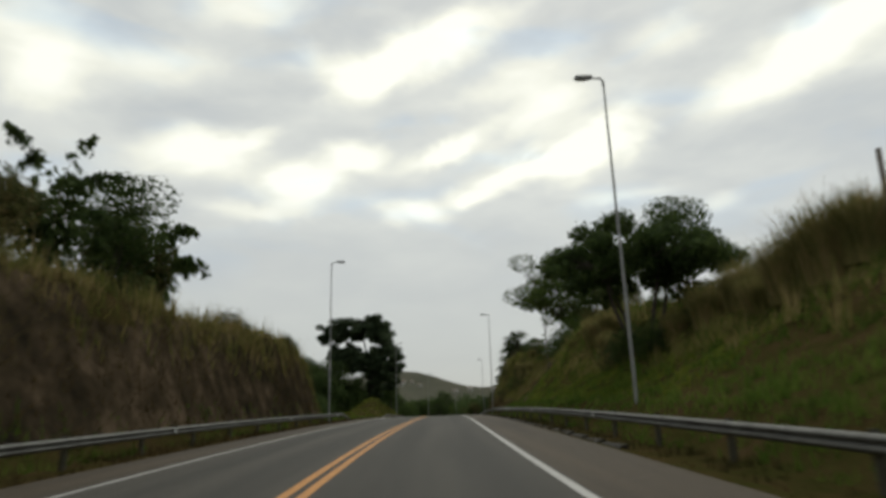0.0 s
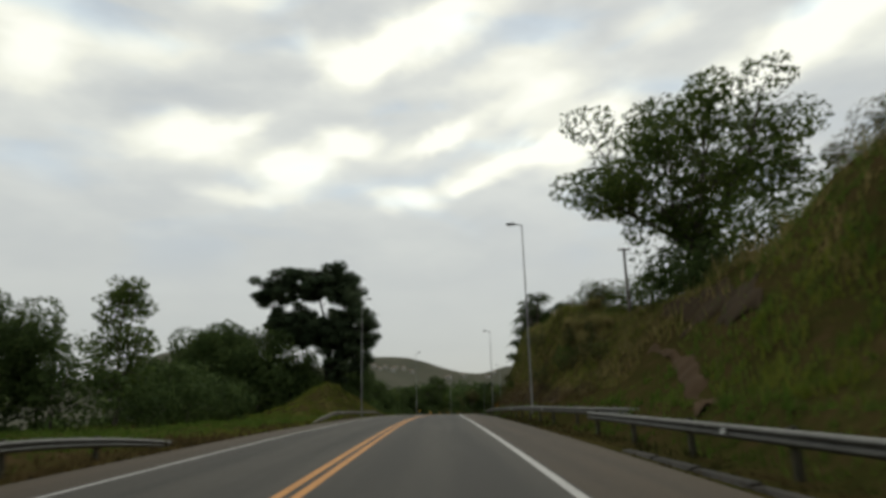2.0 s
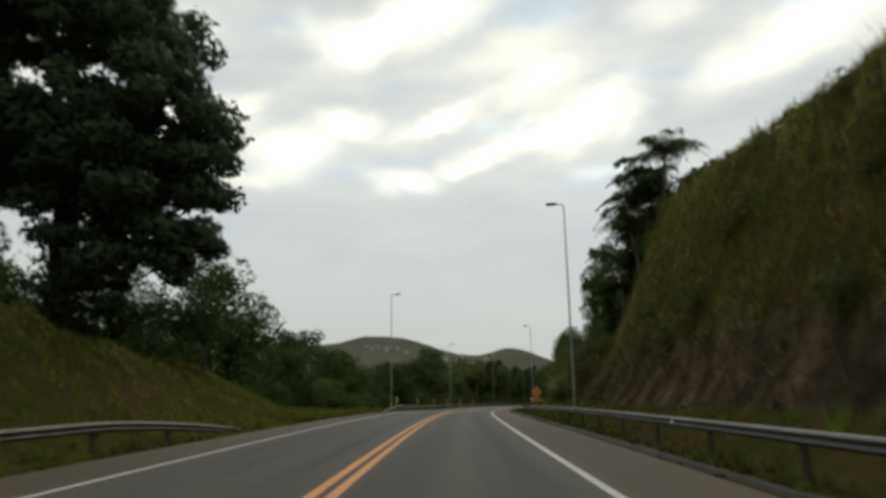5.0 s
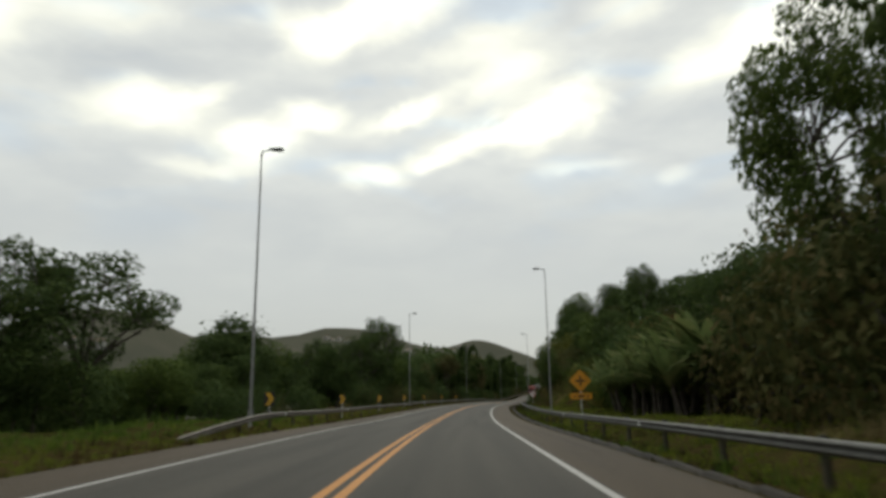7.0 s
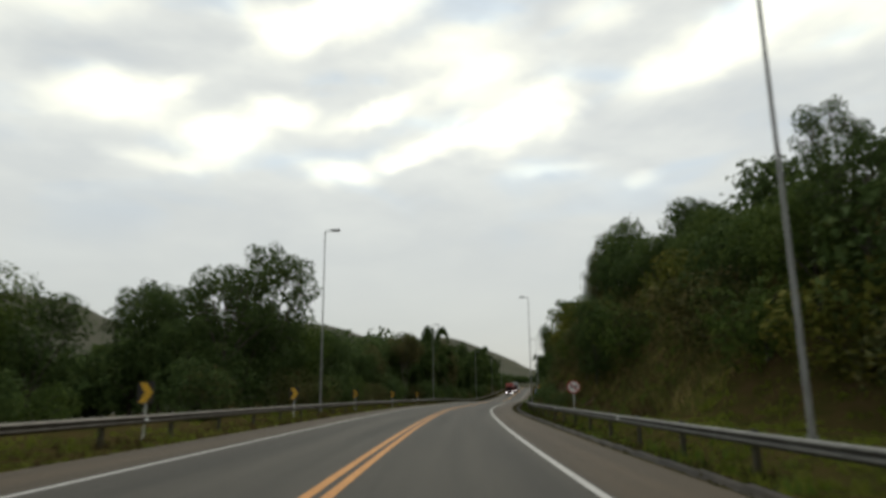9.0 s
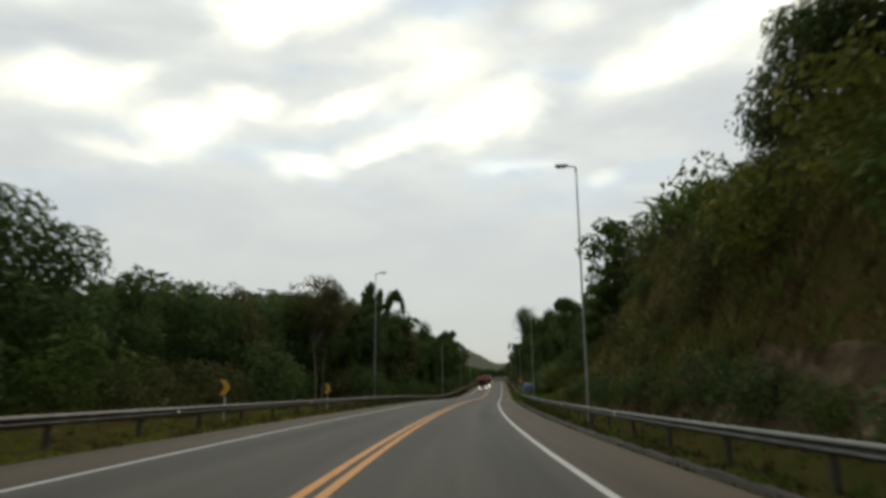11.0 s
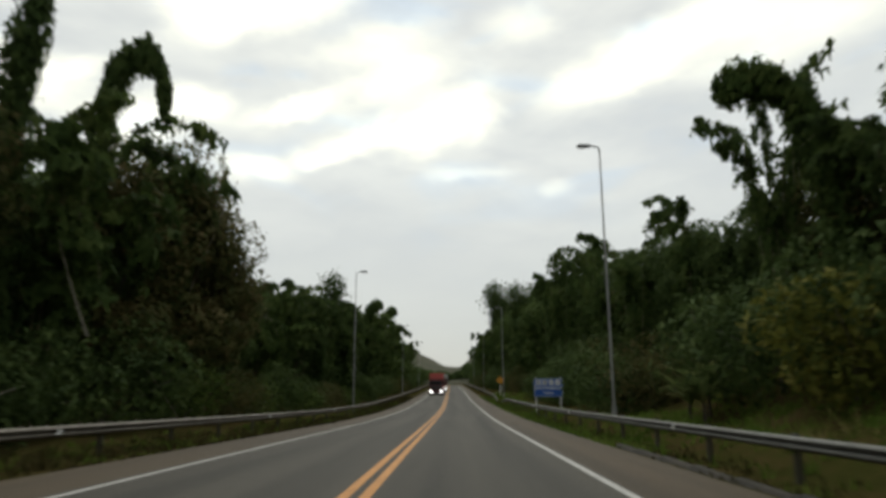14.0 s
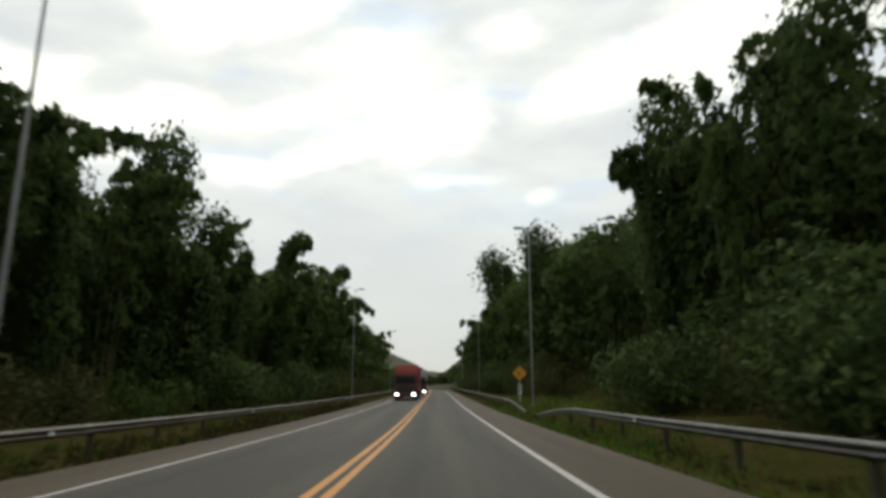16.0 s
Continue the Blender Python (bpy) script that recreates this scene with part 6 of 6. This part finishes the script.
def bare_earth(line, half, seed):
    """A ragged patch of bare soil lying on the slope along a line of (s, lat)."""
    t = np.asarray(line, float)
    s = np.linspace(t[0, 0], t[-1, 0], 70)
    c = np.interp(s, t[:, 0], t[:, 1])
    f = np.linspace(0, 1, 70)
    w = half * (np.sin(np.pi * f) ** 0.6) * (0.8 + 0.25 * np.sin(s * 1.1 + seed) + 0.14 * np.sin(s * 3.1 + seed))
    off = np.linspace(-1, 1, 14)
    A = c[:, None] + w[:, None] * off[None] + 0.12 * np.sin(s * 2.7)[:, None]
    S = np.repeat(s[:, None], 14, 1)
    P = on_ground(S, A, 0.16 - 0.14 * off[None] ** 4 + 0.10 * lump(S * 1.7, A * 2.1))
    i, j = np.meshgrid(np.arange(69), np.arange(13), indexing="ij")
    F = np.stack([i * 14 + j, i * 14 + j + 1, (i + 1) * 14 + j + 1, (i + 1) * 14 + j], -1).reshape(-1, 4)
    obj("bare_earth", mesh_from("bare_earth", P.reshape(-1, 3), F, BARE_SOIL, True), None, "dark bare soil showing through the slope's grass", "soil", kind="structure")


BARE = (((60.5, 11.3), (66, 12.9), (72, 13.9), (77, 14.4)), 1.0)
bare_earth(*BARE, 1.0)

def bank_post(s, lat, h):
    root = thing("wooden_post", pose(*[float(v) for v in on_ground(s, lat, -0.1)], 0, 1.5, heading(s)), "dark weathered wooden post standing on the bank", "post", "bank posts")
    z = np.array([-0.6, 0.0, h * 0.5, h - 0.05, h])
    V, F = tubes([(np.stack([0 * z, 0 * z, z], 1), np.array([0.11, 0.105, 0.095, 0.085, 0.05]))], 10)
    obj("shaft", mesh_from("shaft", V, F, WOOD_POLE, True), root)


bank_post(18.6, 15.8, 3.2)

for s, lat in ((89, 16.0),):
    p = on_ground(s, lat, -0.1)
    utility_pole(pose(*[float(v) for v in p], 0, 0, heading(s)))


def dead_cane(s, lat, up, length, tilt, turn):
    root = thing("dead_bamboo_cane", stand(s, lat, up, turn) @ pose(0, 0, 0, 0, tilt, 0), "pale dead bamboo cane leaning in the thicket", "bamboo", "dead bamboo canes")
    z = np.linspace(0, length, 10)
    V, F = tubes([(np.stack([0.04 * np.sin(z), 0 * z, z], 1), np.linspace(0.035, 0.018, 10))], 8)
    obj("cane", mesh_from("cane", V, F, DEAD_CANE, True), root)
    for h in np.arange(0.5, length * 0.9, 0.8):
        V, F = tubes([(np.array([[0, 0, h - 0.02], [0, 0, h + 0.02]]), np.array([0.040, 0.040]))], 8)
        obj("node_ring", mesh_from("node_ring", V, F, BARK_PALE, True), root)


for row in ((346, -12.5, 6.5, 6.5, 20, 0), (333, -10.0, 3.0, 4.0, 35, 150), (341, -10.4, 0.4, 4.0, -40, 60), (306, -9.9, 0.3, 6.0, 84, 85), (352, -12.5, 5.5, 5.0, 12, 40), (326, -9.9, 0.4, 5.0, 80, 95)):
    dead_cane(*row)


# ---- grass, as loose stuff ----
def grass(name, s0, s1, a0, a1, per_m2, h, w, mat, label, seed, lean=0.5, drift=None):
    """Blades strewn between s0..s1 and lat a0..a1 over the ground."""
    rng = np.random.default_rng(seed)
    n = int(abs(s1 - s0) * abs(a1 - a0) * per_m2)
    tuft = max(1, n // 7)
    s = np.repeat(rng.uniform(s0, s1, tuft), 7) + rng.normal(0, 0.12, tuft * 7)
    lat = np.repeat(rng.uniform(min(a0, a1), max(a0, a1), tuft), 7) + rng.normal(0, 0.12, tuft * 7)
    k = np.repeat(0.55 + 0.9 * rng.random(tuft) ** 1.5, 7)
    patch = 0.75 + 0.5 * lump(s * 0.3, lat * 0.4 + seed)
    t = np.asarray(PATH_LINE, float)
    on_path = (s > t[0, 0]) & (s < t[-1, 0]) & (np.abs(lat - np.interp(s, t[:, 0], t[:, 1])) < 0.3)
    b = np.asarray(BARE[0])
    on_path |= (s > b[0, 0]) & (s < b[-1, 0]) & (np.abs(lat - np.interp(s, b[:, 0], b[:, 1])) < BARE[1] * 0.9) & (rng.random(len(s)) < 0.72)
    s, lat, k, patch = s[~on_path], lat[~on_path], k[~on_path], patch[~on_path]
    P = on_ground(s, lat, -0.05)
    V, F = blades(P, np.array([0, 0, 1.0]), rng, h * np.clip(k * patch, 0.3, 1.8), w, lean)
    return obj(name, mesh_from(name, V, F, mat), None, label, "grass", kind="stuff")


grass("verge_grass", -4, 70, 7.2, 8.9, 40, 0.34, 0.03, GRASS_GREEN, "short green and brown verge grass", 1)
grass("verge_grass", 70, 400, 6.5, 8.8, 8, 0.36, 0.035, GRASS_GREEN, "short green verge grass under the rail", 2)
grass("dry_verge_grass", -4, 70, 5.6, 7.6, 55, 0.15, 0.03, GRASS_BROWN, "short brown verge grass", 21)
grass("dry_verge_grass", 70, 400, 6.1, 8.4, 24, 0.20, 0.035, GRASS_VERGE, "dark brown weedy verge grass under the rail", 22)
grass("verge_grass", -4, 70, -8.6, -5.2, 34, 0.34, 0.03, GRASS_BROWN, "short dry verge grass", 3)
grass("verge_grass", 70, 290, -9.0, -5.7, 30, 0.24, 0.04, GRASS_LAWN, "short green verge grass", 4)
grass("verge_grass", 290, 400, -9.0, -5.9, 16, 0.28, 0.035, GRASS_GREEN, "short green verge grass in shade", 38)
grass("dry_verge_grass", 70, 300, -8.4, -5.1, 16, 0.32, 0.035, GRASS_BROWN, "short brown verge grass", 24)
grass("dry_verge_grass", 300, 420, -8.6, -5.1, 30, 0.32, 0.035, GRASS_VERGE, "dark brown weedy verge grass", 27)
grass("meadow_grass", 52, 108, -28, -8.2, 26, 0.38, 0.04, GRASS_GREEN, "green meadow grass", 5)
grass("mound_grass", 100, 160, -18, -7.4, 36, 0.34, 0.035, GRASS_LAWN, "green mound grass", 6)
grass("mound_grass", 104, 140, -12.5, -7.6, 26, 0.35, 0.035, GRASS_TALL, "dry yellow-green mound grass", 26)
grass("meadow_grass", 146, 196, -26, -8, 16, 0.40, 0.04, GRASS_GREEN, "green roadside meadow grass", 7)
grass("bank_grass", -4, 57, -17, -9.7, 75, 0.7, 0.021, GRASS_TALL, "tall dry yellow-green bank grass", 8, 0.7)
grass("bank_grass", -4, 57, -10.2, -9.0, 60, 0.6, 0.02, GRASS_HANG, "dry grass hanging over the cut bank's edge", 28, 1.2)
grass("hanging_grass", -4, 57, -10.2, -8.0, 75, 0.42, 0.02, GRASS_BROWN, "brown grass hanging on the cut bank", 9, 1.2)
grass("foot_grass", -4, 57, -8.5, -7.4, 45, 0.5, 0.025, GRASS_GREEN, "green grass along the bank's foot", 29, 0.6)
grass("slope_grass", -4, 68, 8.4, 24, 40, 0.42, 0.03, GRASS_GREEN, "green slope grass", 10)
grass("slope_grass", -4, 74, 12, 26, 18, 1.1, 0.03, GRASS_TALL, "tall dry grass on the slope's crest", 11, 0.6)
grass("bank_grass", 72, 168, 9.7, 22, 64, 0.52, 0.026, GRASS_TALL, "tall dry bank grass", 12, 0.8)
grass("hanging_grass", 74, 165, 9.2, 16, 46, 0.7, 0.022, GRASS_HANG, "brown grass hanging on the cut bank", 13, 1.2)
grass("hanging_grass", 74, 165, 8.6, 10.2, 60, 0.5, 0.02, GRASS_BROWN, "brown roots and grass on the undercut bank", 36, 1.2)
grass("bank_grass", 76, 165, 10.0, 18, 60, 0.5, 0.026, GRASS_LAWN, "green grass on the cut bank", 23, 1.0)
grass("lawn_grass", 152, 232, 6.6, 18, 78, 0.2, 0.04, GRASS_LAWN, "mown green lawn behind the rail", 14)
grass("bank_grass", 222, 299, 10.4, 19, 50, 0.75, 0.024, GRASS_TALL, "tall dry bank grass", 15, 0.9)
grass("hanging_grass", 225, 312, 8.4, 12.2, 46, 0.8, 0.024, GRASS_BROWN, "dark brown grass hanging on the cut bank", 16, 1.2)
grass("hanging_grass", 225, 312, 11, 16, 36, 0.8, 0.024, GRASS_HANG, "dry grass hanging on the cut bank", 37, 1.2)
grass("slope_grass", 305, 345, 8.4, 18, 60, 0.35, 0.03, GRASS_GREEN, "green slope grass", 17)
grass("bank_grass", 299, 330, 9.5, 19, 14, 0.7, 0.024, GRASS_TALL, "tall dry bank grass", 35, 0.9)
grass("slope_grass", 392, 432, 8, 20, 24, 0.35, 0.04, GRASS_GREEN, "green and brown slope grass", 18)

grass("crest_grass", -4, 57, -12.5, -9.2, 26, 1.5, 0.03, GRASS_TALL, "tall dry tufts along the bank's crest", 31, 0.6)
grass("crest_grass", 82, 150, 11.6, 15, 14, 0.75, 0.035, GRASS_TALL, "tall dry tufts along the bank's crest", 32, 0.6)
grass("slope_grass", 20, 62, 9.2, 13.2, 60, 0.36, 0.03, GRASS_LAWN, "fresh green slope grass", 33)
grass("bank_grass", 226, 322, 8.4, 17, 14, 0.7, 0.035, GRASS_GREEN, "green grass on the cut bank", 34, 1.0)

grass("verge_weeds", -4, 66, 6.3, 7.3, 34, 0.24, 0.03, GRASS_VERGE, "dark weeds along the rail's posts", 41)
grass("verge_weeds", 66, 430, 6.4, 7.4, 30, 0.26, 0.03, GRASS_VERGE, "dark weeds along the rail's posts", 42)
grass("verge_grass", 332, 430, 5.45, 8.8, 60, 0.24, 0.04, GRASS_GREEN, "dark green grass between shoulder and rail", 45)
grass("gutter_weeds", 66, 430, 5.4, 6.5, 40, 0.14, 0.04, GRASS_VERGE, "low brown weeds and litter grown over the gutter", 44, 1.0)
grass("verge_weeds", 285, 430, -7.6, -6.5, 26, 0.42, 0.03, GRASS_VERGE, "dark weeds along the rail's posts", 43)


# ---- vehicles in the oncoming lane (front towards -y) ----
def wheel(root, x, y, r=0.5, w=0.30):
    V, F = tubes([(np.array([[x - w / 2, y, r], [x - w / 2 + 0.04, y, r], [x + w / 2 - 0.04, y, r], [x + w / 2, y, r]]), np.array([r * 0.86, r, r, r * 0.86]))], 18)
    t = obj("wheel", mesh_from("wheel", V, F, SIGN_K, True), root)
    V, F = tubes([(np.array([[x - w / 2 - 0.012, y, r], [x + w / 2 + 0.012, y, r]]), np.array([r * 0.5, r * 0.5]))], 14)
    obj("rim", mesh_from("rim", V, F, GALV, True), t)


TRUCK_RED = plain("truck_red_paint", (0.40, 0.085, 0.075), 0.35)
TRUCK_DARK = plain("truck_dark_red_paint", (0.085, 0.022, 0.026), 0.4)
TRUCK_WHITE = plain("truck_grey_paint", (0.42, 0.42, 0.42), 0.4)
LIGHT_ON = plain("headlight_on", (1.0, 0.98, 0.92), 0.3, emit=4.5)


def truck(m, label, body, box_paint, h=3.9):
    root = thing("truck", m, label, "truck", "oncoming vehicles")
    cab = part("cab", boxes((-1.22, 1.22, 0.0, 2.1, 0.75, 2.75), bevel=0.10), body, root)
    part("windscreen", boxes((-1.08, 1.08, -0.012, 0.05, 1.75, 2.50), bevel=0.02), DARK_GLASS, cab, "dark windscreen")
    part("grille", boxes((-0.85, 0.85, -0.02, 0.04, 0.95, 1.55), bevel=0.015), SIGN_K, cab, "black grille")
    part("bumper", boxes((-1.24, 1.24, -0.14, 0.25, 0.38, 0.86), bevel=0.05), body, root)
    part("roof_deflector", boxes((-1.10, 1.10, 0.35, 1.9, 2.76, h - 0.45), bevel=0.16), box_paint, root)
    for x in (-0.92, 0.92):
        part("headlight", boxes((x - 0.17, x + 0.17, -0.175, -0.13, 0.52, 0.76), bevel=0.02), LIGHT_ON, root, "lit headlight")
        part("mirror", boxes((x * 1.47 - 0.09, x * 1.47 + 0.09, 0.0, 0.10, 1.75, 2.35), bevel=0.03), SIGN_K, root, "black wing mirror")
    part("trailer_box", boxes((-1.28, 1.28, 2.5, 13.5, 1.15, h), bevel=0.04), box_paint, root)
    part("chassis", boxes((-0.5, 0.5, 0.4, 13.3, 0.62, 1.10)), SIGN_K, root)
    for y in (1.1, 3.9, 10.4, 11.6, 12.8):
        for x in (-1.05, 1.05):
            wheel(root, x, y)
    return root


def car(m, label, paint):
    root = thing("car", m, label, "car", "oncoming vehicles")
    bm = bmesh.new()
    prof = [(0.0, 0.35), (0.05, 0.75), (1.1, 0.95), (1.75, 1.42), (3.1, 1.45), (3.9, 0.98), (4.2, 0.90), (4.25, 0.35)]
    a = [bm.verts.new((-0.86 + (0.14 if z > 1.2 else 0), y, z)) for y, z in prof]
    b = [bm.verts.new((0.86 - (0.14 if z > 1.2 else 0), y, z)) for y, z in prof]
    bm.faces.new(a)
    bm.faces.new(b[::-1])
    for i in range(len(prof)):
        j = (i + 1) % len(prof)
        bm.faces.new((a[j], a[i], b[i], b[j]))
    bmesh.ops.recalc_face_normals(bm, faces=bm.faces)
    bmesh.ops.bevel(bm, geom=list(bm.edges), offset=0.05, segments=2, affect="EDGES")
    part("body", bm, paint, root)
    bm = bmesh.new()
    q = [bm.verts.new(v) for v in ((-0.70, 1.12, 1.0), (0.70, 1.12, 1.0), (0.62, 1.68, 1.40), (-0.62, 1.68, 1.40), (-0.70, 1.16, 0.96), (0.70, 1.16, 0.96), (0.62, 1.72, 1.36), (-0.62, 1.72, 1.36))]
    for f in ((0, 1, 2, 3), (7, 6, 5, 4), (0, 4, 5, 1), (1, 5, 6, 2), (2, 6, 7, 3), (3, 7, 4, 0)):
        bm.faces.new([q[i] for i in f])
    part("windscreen", bm, DARK_GLASS, root)
    for x in (-0.6, 0.6):
        part("headlight", boxes((x - 0.16, x + 0.16, -0.03, 0.05, 0.60, 0.76), bevel=0.02), LIGHT_ON, root, "lit headlight")
        for y in (0.8, 3.4):
            wheel(root, x * 1.3, y, 0.31, 0.2)
    return root


truck(stand(432, -2.0, 0.0), "red lorry with lit headlights coming down the other lane", TRUCK_DARK, TRUCK_RED)
truck(stand(462, -1.5, 0.0), "grey lorry with lit headlights following another", TRUCK_DARK, TRUCK_WHITE, 3.8)
car(stand(490, -1.9, 0.0), "pale car with lit headlights in the other lane", TRUCK_WHITE)
car(stand(515, -2.0, 0.0), "pale car with lit headlights in the other lane", TRUCK_WHITE)


# ---- far houses and woods ----
def far_ground(s, lat):
    p = at(s, lat, ground_up(s, lat))
    k = np.clip(far_mask(np.asarray(s, float), np.asarray(lat, float)), 0, 1)
    p[..., 2] += k * hills(p)
    return p


def house(m, w, d, h, label):
    root = thing("house", m, label, "house", "houses on the hillside")
    wall = part("wall", boxes((-w / 2, w / 2, -d / 2, d / 2, -2.5, h)), WALL_PAINT, root)
    e = 0.4
    bm = bmesh.new()
    v = [bm.verts.new(c) for c in ((-w / 2 - e, -d / 2 - e, h), (w / 2 + e, -d / 2 - e, h), (w / 2 + e, d / 2 + e, h), (-w / 2 - e, d / 2 + e, h), (-w / 2 - e, 0, h + 1.5), (w / 2 + e, 0, h + 1.5))]
    for f in ((0, 1, 5, 4), (2, 3, 4, 5), (0, 4, 3), (1, 2, 5), (3, 2, 1, 0)):
        bm.faces.new([v[i] for i in f])
    part("roof", bm, ROOF_TILE, root)
    for x in (-w / 4, w / 4):
        part("window", boxes((x - 0.6, x + 0.6, -d / 2 - 0.04, -d / 2 + 0.02, 1.0, 2.1)), DARK_GLASS, root, "dark window")
    part("door", boxes((-0.45, 0.45, -d / 2 - 0.04, -d / 2 + 0.02, 0.0, 2.05)), WOOD_POLE, root)
    return root


_h = random.Random(9)
for s, lat in ((628, -183), (627, -176), (634, -172), (634, -161), (633, -152), (638, -134), (651, -115), (689, -89), (524, -279), (512, -288), (1108, -351), (1090, -335), (1107, -331), (1081, -310), (1113, -316), (1115, -302), (1097, -283), (1114, -225), (1153, -208), (1155, -166), (1185, -160)):
    p = far_ground(s, lat)
    house(pose(*[float(v) for v in p], 0, 0, _h.uniform(-35, 25)), *((_h.uniform(4.5, 8.5), _h.uniform(5, 7), _h.uniform(3.0, 5.2)) if s > 1000 else (_h.uniform(5.5, 8), _h.uniform(5, 7), _h.uniform(2.6, 3.4))), "small white house with a clay roof on the hillside")


def far_woods(name, label, spots, seed, mat):
    """Many distant crowns as loose leaf sprays: spots are (s0, s1, lat0, lat1, count, least and most radius)."""
    rng = np.random.default_rng(seed)
    P, D = [], []
    for s0, s1, a0, a1, n, r0, r1 in spots:
        s, lat, r = rng.uniform(s0, s1, n), rng.uniform(a0, a1, n), rng.uniform(r0, r1, n)
        c = far_ground(s, lat)
        for q, rr in zip(c, r):
            m = int(32 * rr * max(1.0, rr / 7))
            d = unit(rng.normal(0, 1, (m, 3)))
            d[:, 2] = np.abs(d[:, 2]) * 1.0 - 0.25
            P.append(q + np.array([0, 0, rr * 0.75]) + d * rr * np.array([0.9, 0.9, 1.25]) * rng.uniform(0.7, 1.1, (m, 1)))
            D.append(d)
    V, F, N = leaf_cards(np.concatenate(P), np.concatenate(D) + np.array([0, 0, 0.3]), 1.1, rng, 1.5)
    return obj(name, mesh_from(name, V, F, mat), None, label, "woods", kind="stuff")


far_woods("distant_woods", "dark woods in the valley beside the road", [(150, 255, -80, -40, 100, 3.0, 5.0), (360, 560, -85, -30, 170, 8.2, 10.4), (300, 360, -60, -32, 34, 7.0, 8.6), (255, 330, -85, -50, 60, 5.5, 7.5), (262, 335, -48, -30, 40, 4.4, 5.6), (540, 612, -190, -70, 110, 2.6, 4.4), (300, 560, 30, 80, 110, 4.0, 7.0), (575, 700, -60, -9, 110, 2.6, 4.2), (560, 700, 9.5, 60, 110, 3.6, 5.4), (640, 700, -9, 13, 30, 2.2, 3.4)], 91, LEAF_DARK)
